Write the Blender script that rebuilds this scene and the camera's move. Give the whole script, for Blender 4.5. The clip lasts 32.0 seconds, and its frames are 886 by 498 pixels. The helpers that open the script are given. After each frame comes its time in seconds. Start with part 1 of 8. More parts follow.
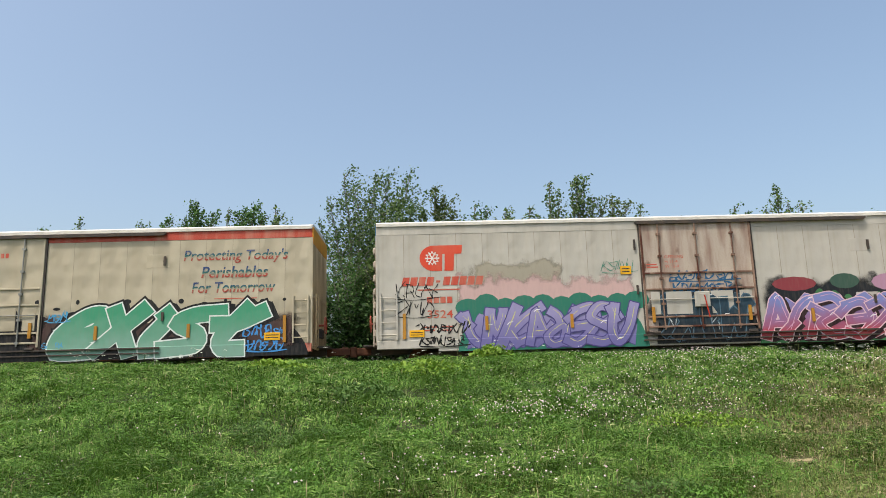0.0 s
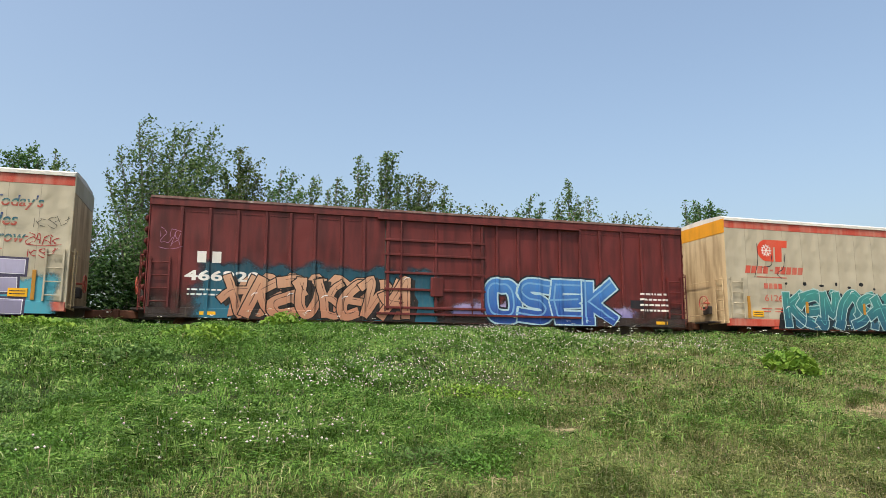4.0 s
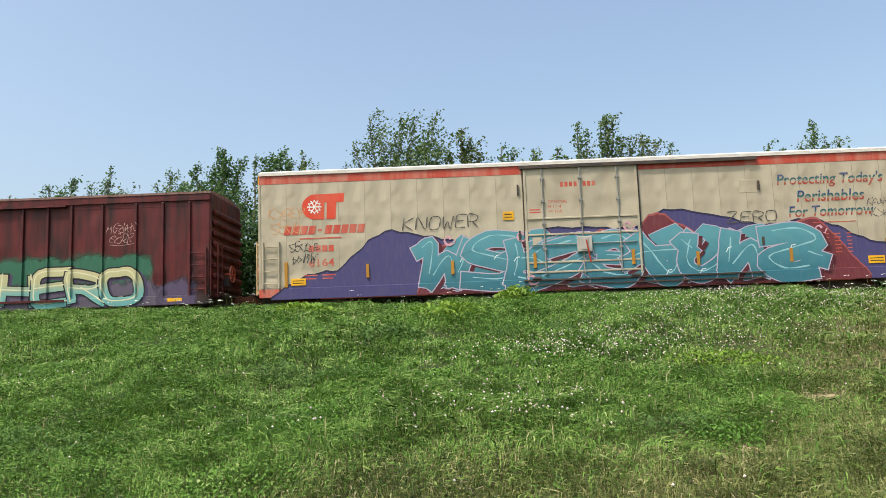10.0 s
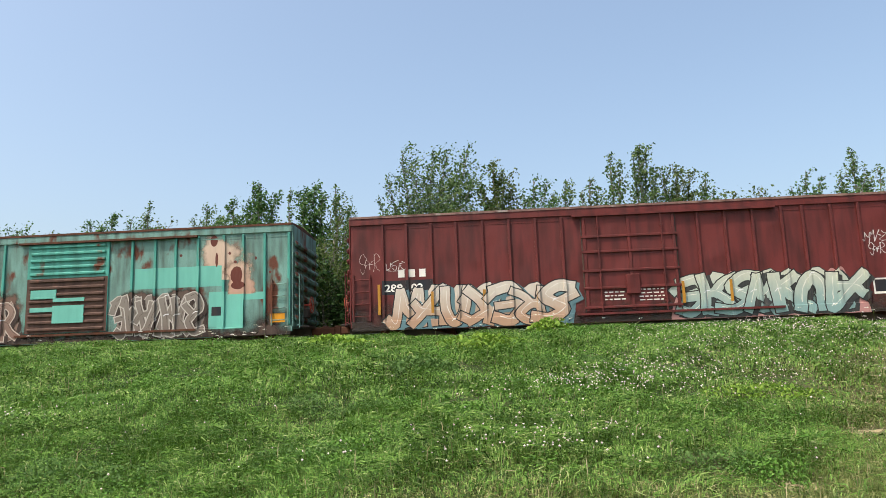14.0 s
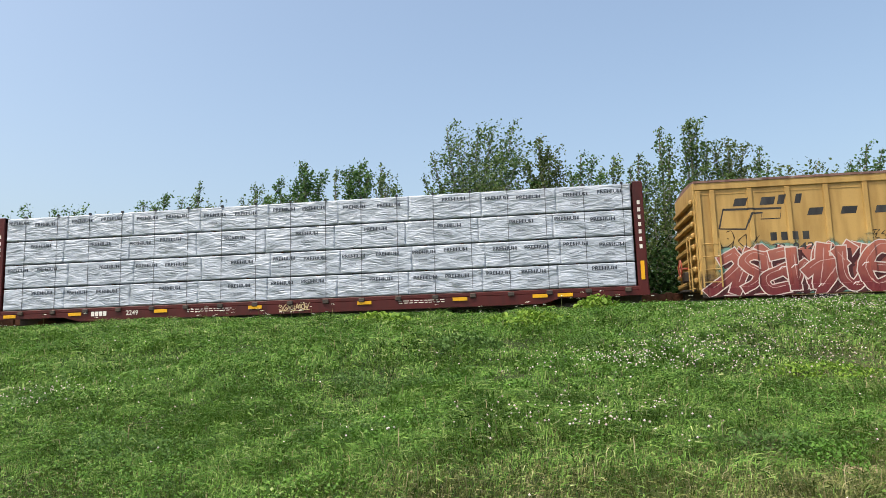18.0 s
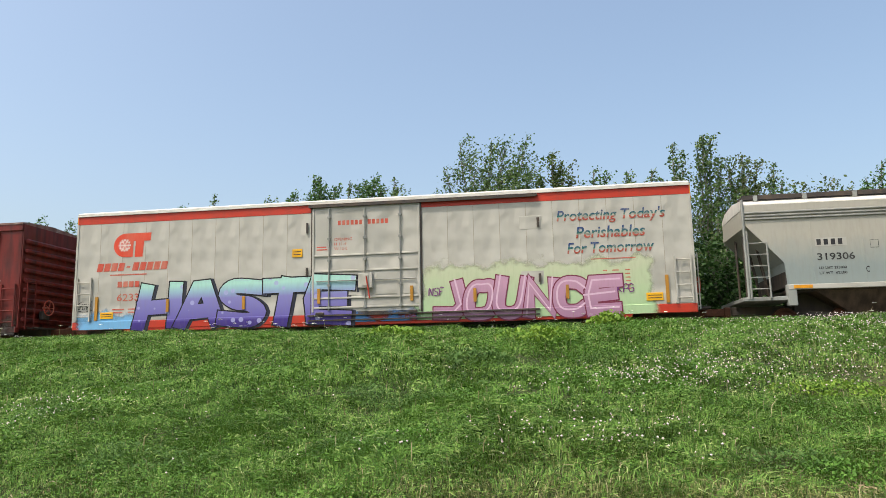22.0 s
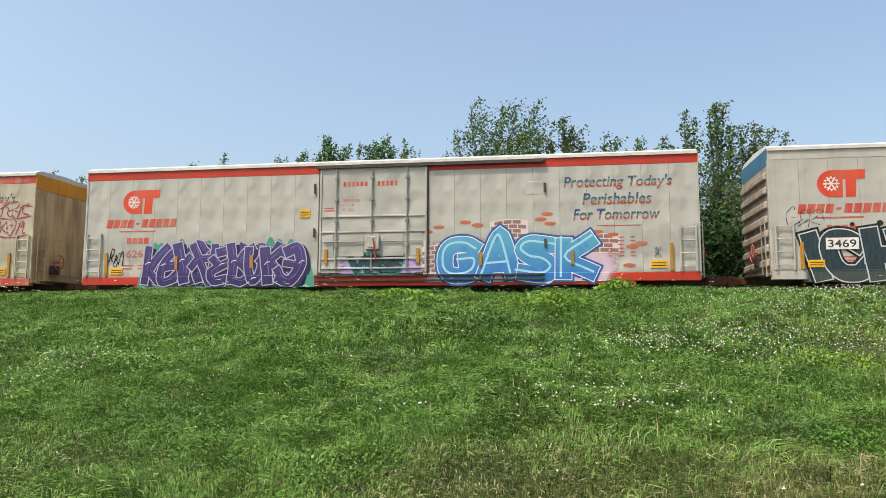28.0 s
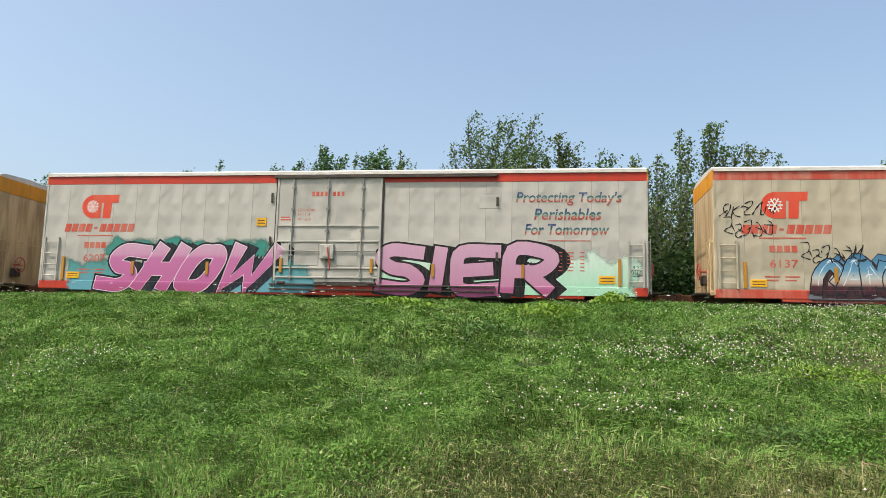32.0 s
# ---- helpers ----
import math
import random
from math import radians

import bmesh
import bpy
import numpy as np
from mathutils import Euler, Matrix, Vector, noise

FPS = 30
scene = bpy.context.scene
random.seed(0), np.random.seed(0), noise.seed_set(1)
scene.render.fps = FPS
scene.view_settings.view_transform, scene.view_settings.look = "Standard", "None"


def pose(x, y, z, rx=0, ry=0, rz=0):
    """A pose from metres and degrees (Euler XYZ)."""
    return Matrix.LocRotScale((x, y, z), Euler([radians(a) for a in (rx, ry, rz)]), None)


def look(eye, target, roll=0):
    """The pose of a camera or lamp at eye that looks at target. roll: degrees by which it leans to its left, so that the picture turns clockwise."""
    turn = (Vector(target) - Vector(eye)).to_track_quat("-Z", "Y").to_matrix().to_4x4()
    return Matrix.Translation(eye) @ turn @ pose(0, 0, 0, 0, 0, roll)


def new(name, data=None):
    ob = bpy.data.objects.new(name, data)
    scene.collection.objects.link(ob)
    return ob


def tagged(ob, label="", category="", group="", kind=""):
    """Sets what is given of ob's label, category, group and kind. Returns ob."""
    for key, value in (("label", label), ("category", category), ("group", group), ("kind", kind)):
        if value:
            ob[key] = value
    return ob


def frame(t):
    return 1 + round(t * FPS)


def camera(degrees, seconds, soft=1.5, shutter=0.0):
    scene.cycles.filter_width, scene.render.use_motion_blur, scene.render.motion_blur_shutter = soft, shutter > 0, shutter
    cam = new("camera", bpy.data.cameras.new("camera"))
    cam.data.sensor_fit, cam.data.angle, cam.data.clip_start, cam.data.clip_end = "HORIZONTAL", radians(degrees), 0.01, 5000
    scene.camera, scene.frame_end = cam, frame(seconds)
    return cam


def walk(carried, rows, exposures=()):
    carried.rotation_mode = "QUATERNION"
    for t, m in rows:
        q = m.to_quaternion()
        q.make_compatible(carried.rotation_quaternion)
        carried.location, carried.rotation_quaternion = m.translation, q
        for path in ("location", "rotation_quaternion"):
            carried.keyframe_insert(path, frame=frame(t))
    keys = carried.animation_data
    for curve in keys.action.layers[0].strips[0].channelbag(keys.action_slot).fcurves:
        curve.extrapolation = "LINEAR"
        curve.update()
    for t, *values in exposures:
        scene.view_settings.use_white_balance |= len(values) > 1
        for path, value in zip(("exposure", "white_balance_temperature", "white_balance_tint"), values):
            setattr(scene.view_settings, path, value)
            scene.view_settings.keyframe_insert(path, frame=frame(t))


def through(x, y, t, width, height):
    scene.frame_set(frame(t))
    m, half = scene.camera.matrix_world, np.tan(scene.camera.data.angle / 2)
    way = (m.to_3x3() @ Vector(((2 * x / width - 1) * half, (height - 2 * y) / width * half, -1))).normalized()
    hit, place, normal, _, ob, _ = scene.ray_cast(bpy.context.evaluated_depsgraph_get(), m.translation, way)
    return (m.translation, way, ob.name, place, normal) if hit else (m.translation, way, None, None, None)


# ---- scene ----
# ---- camera ----
EYE = 1.6            # eye height over the ground where the camera stands
RAIL = 2.5           # top of the rails
SIDE = 24.3          # distance of the cars' near sides
HALF = 1.6           # half width of a car
cam = camera(61.59, 32.0, soft=0.25)


def aim(x, y, z, turn, tilt, lean):
    a, b = radians(turn), radians(tilt)
    eye = Vector((x, y, EYE + z))
    return look(eye, eye + Vector((math.sin(a) * math.cos(b), math.cos(a) * math.cos(b), math.sin(b))), lean)


# seconds; drift of the hand in metres; turn, tilt and lean in degrees
PATH = [
    (0, -0.110, -0.063, 0.050, 1.06, 11.46, -1.59),
    (0.5, -0.079, -0.025, 0.045, -2.17, 11.39, -1.93),
    (1, -0.060, 0.008, 0.033, -4.73, 10.05, -1.99),
    (1.5, -0.063, 0.002, 0.034, -4.73, 8.67, -1.11),
    (2, -0.043, 0.029, 0.039, -0.18, 8.02, -1.11),
    (2.5, -0.021, 0.073, 0.038, 7.44, 8.45, -0.89),
    (4.5, 0.075, 0.122, -0.023, 16.52, 9.90, -0.02),
    (5, 0.145, 0.245, -0.025, 16.78, 11.17, -0.31),
    (5.5, 0.097, 0.157, -0.018, 16.27, 11.43, -0.71),
    (6, 0.020, -0.012, -0.005, 15.52, 10.57, -1.10),
    (6.5, 0.024, -0.025, -0.004, 14.85, 9.18, -2.38),
    (7, 0.041, -0.011, -0.003, 13.04, 8.40, -2.56),
    (7.5, 0.051, 0.006, -0.003, 10.91, 8.37, -2.23),
    (8, 0.076, 0.094, -0.003, 8.66, 8.79, -1.81),
    (8.5, 0.051, 0.029, 0.003, 7.20, 8.37, -1.82),
    (9, 0.035, -0.001, 0.004, 4.79, 7.83, -2.06),
    (9.5, 0.022, -0.009, 0.007, 1.21, 7.56, -2.21),
    (10, 0.011, -0.013, 0.012, -1.41, 7.24, -2.03),
    (10.5, 0.007, -0.021, 0.012, -4.59, 7.20, -1.40),
    (11, -0.003, -0.032, 0.019, -8.50, 7.60, -0.68),
    (11.5, -0.010, -0.019, 0.007, -4.66, 7.91, 0.28),
    (12, 0.031, 0.036, 0.010, 7.45, 8.05, 0.49),
    (12.5, 0.004, -0.086, 0.011, 19.32, 8.40, -0.24),
    (13, 0.020, -0.029, 0.010, 18.87, 9.03, -1.74),
    (13.5, 0.024, -0.006, 0.015, 6.88, 9.44, -2.48),
    (14, 0.032, 0.024, 0.006, -3.90, 9.81, -1.96),
    (14.5, 0.083, 0.119, -0.011, -9.43, 9.65, -1.50),
    (16.5, 0.029, 0.079, -0.008, -7.18, 8.99, -0.16),
    (17, 0.041, 0.090, -0.000, -7.05, 8.88, -0.91),
    (17.5, 0.026, 0.059, -0.003, -7.60, 8.85, -0.97),
    (18, 0.048, 0.115, -0.002, -7.55, 8.26, -1.69),
    (18.5, 0.021, 0.027, 0.003, -7.55, 7.52, -2.03),
    (19, 0.042, 0.103, -0.006, -7.61, 7.35, -1.65),
    (19.5, 0.022, 0.040, -0.001, -8.11, 7.51, -0.57),
    (20, 0.043, 0.078, 0.003, -8.33, 7.79, -0.03),
    (20.5, 0.028, 0.071, -0.001, -7.44, 8.12, 0.06),
    (21, 0.041, 0.079, -0.004, -7.52, 8.77, -0.25),
    (21.5, 0.046, 0.087, -0.006, -8.09, 9.22, -0.73),
    (22, 0.038, 0.067, -0.004, -8.46, 9.39, -1.12),
    (22.5, 0.033, 0.057, -0.002, -8.72, 9.58, -0.78),
    (23, 0.022, 0.034, -0.002, -9.04, 9.64, -0.29),
    (23.5, 0.020, 0.029, 0.001, -8.41, 9.31, -0.86),
    (24, 0.038, 0.073, -0.007, -8.43, 9.41, -1.44),
    (24.5, 0.043, 0.079, -0.008, -9.98, 9.51, -1.08),
    (26.5, 0.010, -0.107, -0.033, -11.99, 8.53, -2.07),
    (27, 0.003, -0.121, -0.053, -10.86, 8.06, -1.36),
    (27.5, -0.037, -0.070, 0.023, -9.97, 7.23, -0.44),
    (28, -0.054, -0.113, 0.027, -8.93, 6.44, 0.14),
    (28.5, -0.058, -0.113, 0.024, -8.32, 6.08, 0.43),
    (29, -0.078, -0.141, 0.022, -8.51, 5.89, 0.54),
    (29.5, -0.080, -0.141, 0.023, -8.81, 5.69, -0.39),
    (30, -0.084, -0.138, 0.019, -10.25, 5.41, -1.18),
    (30.5, -0.113, -0.178, -0.068, -11.28, 5.16, -0.65),
    (31, -0.184, -0.177, -0.062, -10.53, 5.72, 0.44),
    (31.5, -0.180, -0.190, -0.064, -10.06, 6.94, 0.96),
    (32, -0.185, -0.193, -0.074, -8.24, 7.55, 1.45),
]
# the camera's own metering, in stops
METER = [(0, 0.58), (1, 0.65), (2, 0.71), (5, 0.63), (8, 0.64), (10, 0.74), (11.5, 0.84), (13, 0.86), (14, 0.80), (17, 0.73), (20, 0.71), (22, 0.71), (24, 0.77), (28, 0.71), (31, 0.75), (32, 0.72)]
walk(cam, [(row[0], aim(*row[1:])) for row in PATH], METER)

# seconds and metres by which the train has run to the right
RUN = [(0, -0.00), (2, 21.87), (4.5, 49.31), (6, 65.84), (8, 87.90), (10, 109.93), (12, 132.02), (14, 154.09), (16.5, 181.77), (18, 198.40), (20, 220.33), (22, 242.39), (24, 264.81), (26.5, 293.08), (28, 310.13), (30, 332.93), (32, 355.71)]

# ---- light ----
world = bpy.data.worlds.new("sky")
scene.world = world
world.use_nodes = True
wn = world.node_tree
sky = wn.nodes.new("ShaderNodeTexSky")
sky.sky_type, sky.sun_disc = "NISHITA", False
SUN_UP, SUN_TURN = 63.0, 226.0       # degrees over the horizon; compass turn from +y, clockwise
sky.sun_elevation, sky.sun_rotation = radians(SUN_UP), radians(SUN_TURN)
sky.air_density, sky.dust_density, sky.ozone_density = 1.0, 5.0, 0.7
haze = wn.nodes.new("ShaderNodeMix")          # summer haze: a little more green, less violet
haze.data_type, haze.blend_type = "RGBA", "MULTIPLY"
haze.inputs[0].default_value, haze.inputs[7].default_value = 1.0, (1.0, 1.01, 0.955, 1)
wn.links.new(sky.outputs[0], haze.inputs[6])
wn.links.new(haze.outputs[2], wn.nodes["Background"].inputs[0])
wn.nodes["Background"].inputs[1].default_value = 0.158
sun_data = bpy.data.lights.new("sun", "SUN")
sun_data.energy, sun_data.angle, sun_data.color = 2.3, radians(0.7), (1.0, 0.94, 0.86)
sun = new("sun", sun_data)
sun_way = Vector((math.sin(radians(SUN_TURN)) * math.cos(radians(SUN_UP)),
                  math.cos(radians(SUN_TURN)) * math.cos(radians(SUN_UP)), math.sin(radians(SUN_UP))))
sun.matrix_world = look(sun_way * 60, (0, 0, 0))


# ---- materials ----
def hexc(h):
    return tuple((int(h[i:i + 2], 16) / 255) ** 2.2 for i in (0, 2, 4))


def nodes_of(name, rough, metal=0.0, spec=0.5):
    m = bpy.data.materials.new(name)
    m.use_nodes = True
    t = m.node_tree
    b = t.nodes["Principled BSDF"]
    b.inputs["Roughness"].default_value, b.inputs["Metallic"].default_value = rough, metal
    b.inputs["Specular IOR Level"].default_value = spec
    return m, t, b


def noise_node(t, scale, detail=4.0, stretch=None, coord="Object"):
    c = t.nodes.new("ShaderNodeTexCoord")
    mp = t.nodes.new("ShaderNodeMapping")
    mp.inputs["Scale"].default_value = stretch or (1, 1, 1)
    n = t.nodes.new("ShaderNodeTexNoise")
    n.inputs["Scale"].default_value, n.inputs["Detail"].default_value = scale, detail
    t.links.new(c.outputs[coord], mp.inputs[0])
    t.links.new(mp.outputs[0], n.inputs[0])
    return n


def ramp(t, src, stops):
    r = t.nodes.new("ShaderNodeValToRGB")
    e = r.color_ramp.elements
    while len(e) < len(stops):
        e.new(0.5)
    for k, (p, c) in zip(e, stops):
        k.position, k.color = p, (*c, 1)
    t.links.new(src, r.inputs[0])
    return r


def mix(t, fac, a, b, kind="MIX"):
    m = t.nodes.new("ShaderNodeMix")
    m.data_type, m.blend_type = "RGBA", kind
    for sock, v in ((m.inputs[0], fac), (m.inputs[6], a), (m.inputs[7], b)):
        if isinstance(v, (int, float)):
            sock.default_value = v
        elif isinstance(v, tuple):
            sock.default_value = (*v, 1)
        else:
            t.links.new(v, sock)
    return m.outputs[2]


def bump(t, b, src, strength, dist=0.01):
    n = t.nodes.new("ShaderNodeBump")
    n.inputs["Strength"].default_value, n.inputs["Distance"].default_value = strength, dist
    t.links.new(src, n.inputs["Height"])
    t.links.new(n.outputs[0], b.inputs["Normal"])


def paint(name, rgb, dirt=(0.12, 0.09, 0.06), amount=0.35, rough=0.5, rust=None, rust_at=0.62, streak=(1.6, 1.6, 0.25), grain=2.2, dents=0.0):
    """Weathered paint: broad fading, run-down streaks of dirt, specks, and rust breaking through."""
    m, t, b = nodes_of(name, rough, 0.0, 0.35)
    broad = noise_node(t, 0.7, 3)
    runs = noise_node(t, grain, 6, streak)
    fine = noise_node(t, 38, 4)
    fade = ramp(t, broad.outputs[0], [(0.3, (0.86, 0.86, 0.86)), (0.7, (1.0, 1.0, 1.0))])
    col = mix(t, 1.0, rgb, fade.outputs[0], "MULTIPLY")
    r1 = ramp(t, runs.outputs[0], [(0.42, (0, 0, 0)), (0.68, (amount,) * 3)])
    col = mix(t, r1.outputs[0], col, dirt)
    r2 = ramp(t, fine.outputs[0], [(0.5, (0, 0, 0)), (0.85, (amount * 0.6,) * 3)])
    col = mix(t, r2.outputs[0], col, dirt)
    if rust:
        big = noise_node(t, 1.3, 8, (1, 1, 0.55))
        r3 = ramp(t, big.outputs[0], [(rust_at, (0, 0, 0)), (rust_at + 0.06, (1, 1, 1))])
        rc = ramp(t, fine.outputs[0], [(0.3, tuple(c * 0.45 for c in rust)), (0.7, rust)])
        col = mix(t, r3.outputs[0], col, rc.outputs[0])
    t.links.new(col, b.inputs["Base Color"])
    bump(t, b, fine.outputs[0], 0.12, 0.004)
    if dents:                     # the thin sheet is dished between its fixings
        n = t.nodes.new("ShaderNodeBump")
        n.inputs["Strength"].default_value, n.inputs["Distance"].default_value = 1.0, dents
        dish = noise_node(t, 1.25, 1.5, (1.0, 1.0, 0.8))
        t.links.new(dish.outputs[0], n.inputs["Height"])
        t.links.new(n.outputs[0], t.nodes["Bump"].inputs["Normal"])
    return m


def spray(name, low, high, z0=0.0, z1=1.0, spots=None, rough=0.55, tones=None):
    """Sprayed paint that blends from low to high over the height of the piece, cloudy, with optional spots."""
    m, t, b = nodes_of(name, rough, 0.0, 0.3)
    c = t.nodes.new("ShaderNodeTexCoord")
    s = t.nodes.new("ShaderNodeSeparateXYZ")
    r = t.nodes.new("ShaderNodeMapRange")
    r.inputs[1].default_value, r.inputs[2].default_value = z0, z1
    cloud = noise_node(t, 2.5, 4)
    add = t.nodes.new("ShaderNodeMath")
    add.operation = "MULTIPLY_ADD"
    add.inputs[1].default_value, add.inputs[2].default_value = 0.5, -0.25
    add2 = t.nodes.new("ShaderNodeMath")
    t.links.new(c.outputs["Object"], s.inputs[0])
    t.links.new(s.outputs[2], r.inputs[0])
    t.links.new(cloud.outputs[0], add.inputs[0])
    t.links.new(r.outputs[0], add2.inputs[0])
    t.links.new(add.outputs[0], add2.inputs[1])
    g = ramp(t, (r if tones else add2).outputs[0], tones or [(0.15, low), (0.85, high)])
    col = g.outputs[0]
    if spots:
        v = t.nodes.new("ShaderNodeTexVoronoi")
        v.inputs["Scale"].default_value = 2.6
        t.links.new(c.outputs["Object"], v.inputs[0])
        q = ramp(t, v.outputs[0], [(0.2, (0.8, 0.8, 0.8)), (0.24, (0, 0, 0))])
        col = mix(t, q.outputs[0], col, spots)
    dirt = noise_node(t, 9, 6, (1.5, 1.5, 0.3))
    d = ramp(t, dirt.outputs[0], [(0.45, (0, 0, 0)), (0.85, (0.2, 0.2, 0.2))])
    col = mix(t, d.outputs[0], col, (0.2, 0.17, 0.13))
    t.links.new(col, b.inputs["Base Color"])
    return m


CREAM = paint("cream_paint", hexc("aea58f"), hexc("84704f"), 0.16, 0.5, grain=1.1, dents=0.15)
WHITE = paint("white_paint", hexc("aeaba1"), hexc("8c8476"), 0.13, 0.5, grain=1.1, dents=0.15)
OLD_END = paint("old_end_paint", hexc("a3988a"), hexc("5c4434"), 0.6, 0.6)
OLDWHITE = paint("old_white_paint", hexc("b4b0a6"), hexc("857660"), 0.24, 0.5, hexc("7a5335"), 0.74, dents=0.1)
OLD_DOOR = paint("rust_streaked_door", hexc("b3a698"), hexc("6e4636"), 0.65, 0.6, hexc("6a3c2c"), 0.64, dents=0.05)
DOOR_FRAME = paint("rusty_door_frame", hexc("8c7262"), hexc("4a2a20"), 0.7, 0.65, hexc("5c3426"), 0.55)
ROOF = paint("roof_paint", hexc("d2cec4"), hexc("948a7c"), 0.3, 0.5)
RED = paint("red_band_paint", hexc("b83824"), hexc("7c4030"), 0.3, 0.45)
FADED_RED = paint("faded_red_paint", hexc("b24634"), hexc("b89a86"), 0.4, 0.5)
OXIDE = paint("oxide_red_paint", hexc("672c29"), hexc("2e1816"), 0.6, 0.55, hexc("5d2f22"), 0.72, dents=0.07)
OXIDE_DARK = paint("dark_oxide_paint", hexc("5c2120"), hexc("1e1212"), 0.9, 0.55, hexc("4a2418"), 0.66, dents=0.07)
OXIDE_BRIGHT = paint("bright_oxide_paint", hexc("70261f"), hexc("2c1614"), 0.75, 0.5, hexc("54291c"), 0.7, dents=0.07)
TEAL = paint("weathered_teal_paint", hexc("729a90"), hexc("3a3a34"), 0.75, 0.55, hexc("6a3c28"), 0.565)
YELLOW = paint("yellow_car_paint", hexc("b8965a"), hexc("6b4a20"), 0.4, 0.5, hexc("8a5226"), 0.72)
ORANGE = paint("orange_paint", hexc("dd9420"), hexc("84602a"), 0.35, 0.5)
BLACK = paint("black_paint", (0.016, 0.016, 0.018), (0.05, 0.042, 0.035), 0.3, 0.5)
# Hopper grey blends to a paler tan between 1.9 and 3.3 m height.
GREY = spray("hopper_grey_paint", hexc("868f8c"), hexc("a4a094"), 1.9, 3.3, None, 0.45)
TAN = paint("dusty_end_paint", hexc("cdb48c"), hexc("6e5130"), 0.6, 0.6)
BROWN = paint("grimy_end_paint", hexc("5c4c40"), hexc("241c16"), 0.7, 0.6)
BLUE = paint("blue_end_paint", hexc("3f6c86"), hexc("3d4a50"), 0.4, 0.5)
STEEL = paint("grimy_steel", (0.045, 0.038, 0.034), (0.1, 0.07, 0.045), 0.6, 0.65)
RUSTY = paint("rusty_steel", hexc("5b3826"), hexc("2c1a12"), 0.6, 0.75)
GALV = paint("galvanised_steel", hexc("8f918c"), hexc("5d564c"), 0.4, 0.45)
LOGO = paint("logo_orange_red", hexc("d0442a"), hexc("b88a70"), 0.2, 0.5)
LETTER = paint("stencil_red", hexc("b84a38"), hexc("c0a890"), 0.3, 0.5)
WHITE_INK = paint("stencil_white", hexc("e6e2da"), hexc("8a7f74"), 0.25, 0.5)
BLACK_INK = paint("stencil_black", (0.02, 0.02, 0.022), (0.2, 0.19, 0.17), 0.2, 0.5)
AMBER = paint("dull_amber_reflector", hexc("ae7c2c"), hexc("6a4c24"), 0.35, 0.5)
SIGN = paint("yellow_sign", hexc("e2a81c"), hexc("8a6a2a"), 0.25, 0.5)
NUMBER_GREEN = paint("repaint_green", hexc("1d5a44"), hexc("1c2c26"), 0.3, 0.5)
PATCH_BLACK = paint("repaint_black", hexc("22262c"), hexc("4a3630"), 0.35, 0.5)
WORN_EDGE = paint("worn_roof_edge", hexc("86695f"), hexc("4a2a26"), 0.7, 0.6, hexc("a89a90"), 0.58)


def haze_of_spray(name, low, high, x0, x1, z0, z1, soft, rag, most=1.0, open_foot=True):
    """Paint dusted on with soft, uneven borders: dense inside, thinning out over the last hand's widths."""
    m = spray(name, low, high, z0, z1)
    t = m.node_tree
    b = t.nodes["Principled BSDF"]
    c = t.nodes.new("ShaderNodeTexCoord")
    sp = t.nodes.new("ShaderNodeSeparateXYZ")
    t.links.new(c.outputs["Object"], sp.inputs[0])

    def calc(kind, a, d, e=None):
        n = t.nodes.new("ShaderNodeMath")
        n.operation = kind
        for k, v in enumerate((a, d, e)):
            if v is None:
                continue
            if isinstance(v, (int, float)):
                n.inputs[k].default_value = v
            else:
                t.links.new(v, n.inputs[k])
        return n.outputs[0]

    side = calc("MINIMUM", calc("SUBTRACT", sp.outputs[0], x0), calc("SUBTRACT", x1, sp.outputs[0]))
    d = calc("SMOOTH_MIN", side, calc("SUBTRACT", z1, sp.outputs[2]), 0.7)
    if not open_foot:
        d = calc("MINIMUM", d, calc("SUBTRACT", sp.outputs[2], z0))
    lump = noise_node(t, 1.3, 5)
    grit = noise_node(t, 60, 3)
    d = calc("ADD", d, calc("MULTIPLY_ADD", lump.outputs[0], 2.4 * rag, -1.3 * rag))
    d = calc("ADD", d, calc("MULTIPLY_ADD", grit.outputs[0], soft * 0.6, -soft * 0.3))
    r = t.nodes.new("ShaderNodeMapRange")
    r.interpolation_type = "SMOOTHSTEP"
    r.inputs[1].default_value, r.inputs[2].default_value, r.inputs[3].default_value, r.inputs[4].default_value = 0.0, soft, 0.0, most
    t.links.new(d, r.inputs[0])
    t.links.new(r.outputs[0], b.inputs["Alpha"])
    return m


# ---- small builders ----
def finish(bm, name, material):
    me = bpy.data.meshes.new(name)
    bm.to_mesh(me)
    bm.free()
    if material:
        me.materials.append(material)
    return me


def part(name, bm, material, parent, label=""):
    ob = new(name, finish(bm, name, material) if isinstance(bm, bmesh.types.BMesh) else bm)
    ob.parent = parent
    return tagged(ob, label)


def piece(name, mesh, parent, at=(0, 0, 0), turn=0.0, label=""):
    ob = new(name, mesh)
    ob.parent = parent
    ob.location, ob.rotation_euler = at, (0, 0, turn)
    return tagged(ob, label)


def box(bm, x0, x1, y0, y1, z0, z1, bevel=0.0):
    r = bmesh.ops.create_cube(bm, size=1.0)
    for v in r["verts"]:
        v.co = Vector(((x0 + x1) / 2 + v.co.x * (x1 - x0), (y0 + y1) / 2 + v.co.y * (y1 - y0), (z0 + z1) / 2 + v.co.z * (z1 - z0)))
    if bevel:
        es = {e for v in r["verts"] for e in v.link_edges}
        bmesh.ops.bevel(bm, geom=list(es), offset=bevel, segments=1, affect="EDGES")
    return bm


def boxes(*list_of, bevel=0.0):
    bm = bmesh.new()
    for b in list_of:
        box(bm, *b, bevel)
    return bm


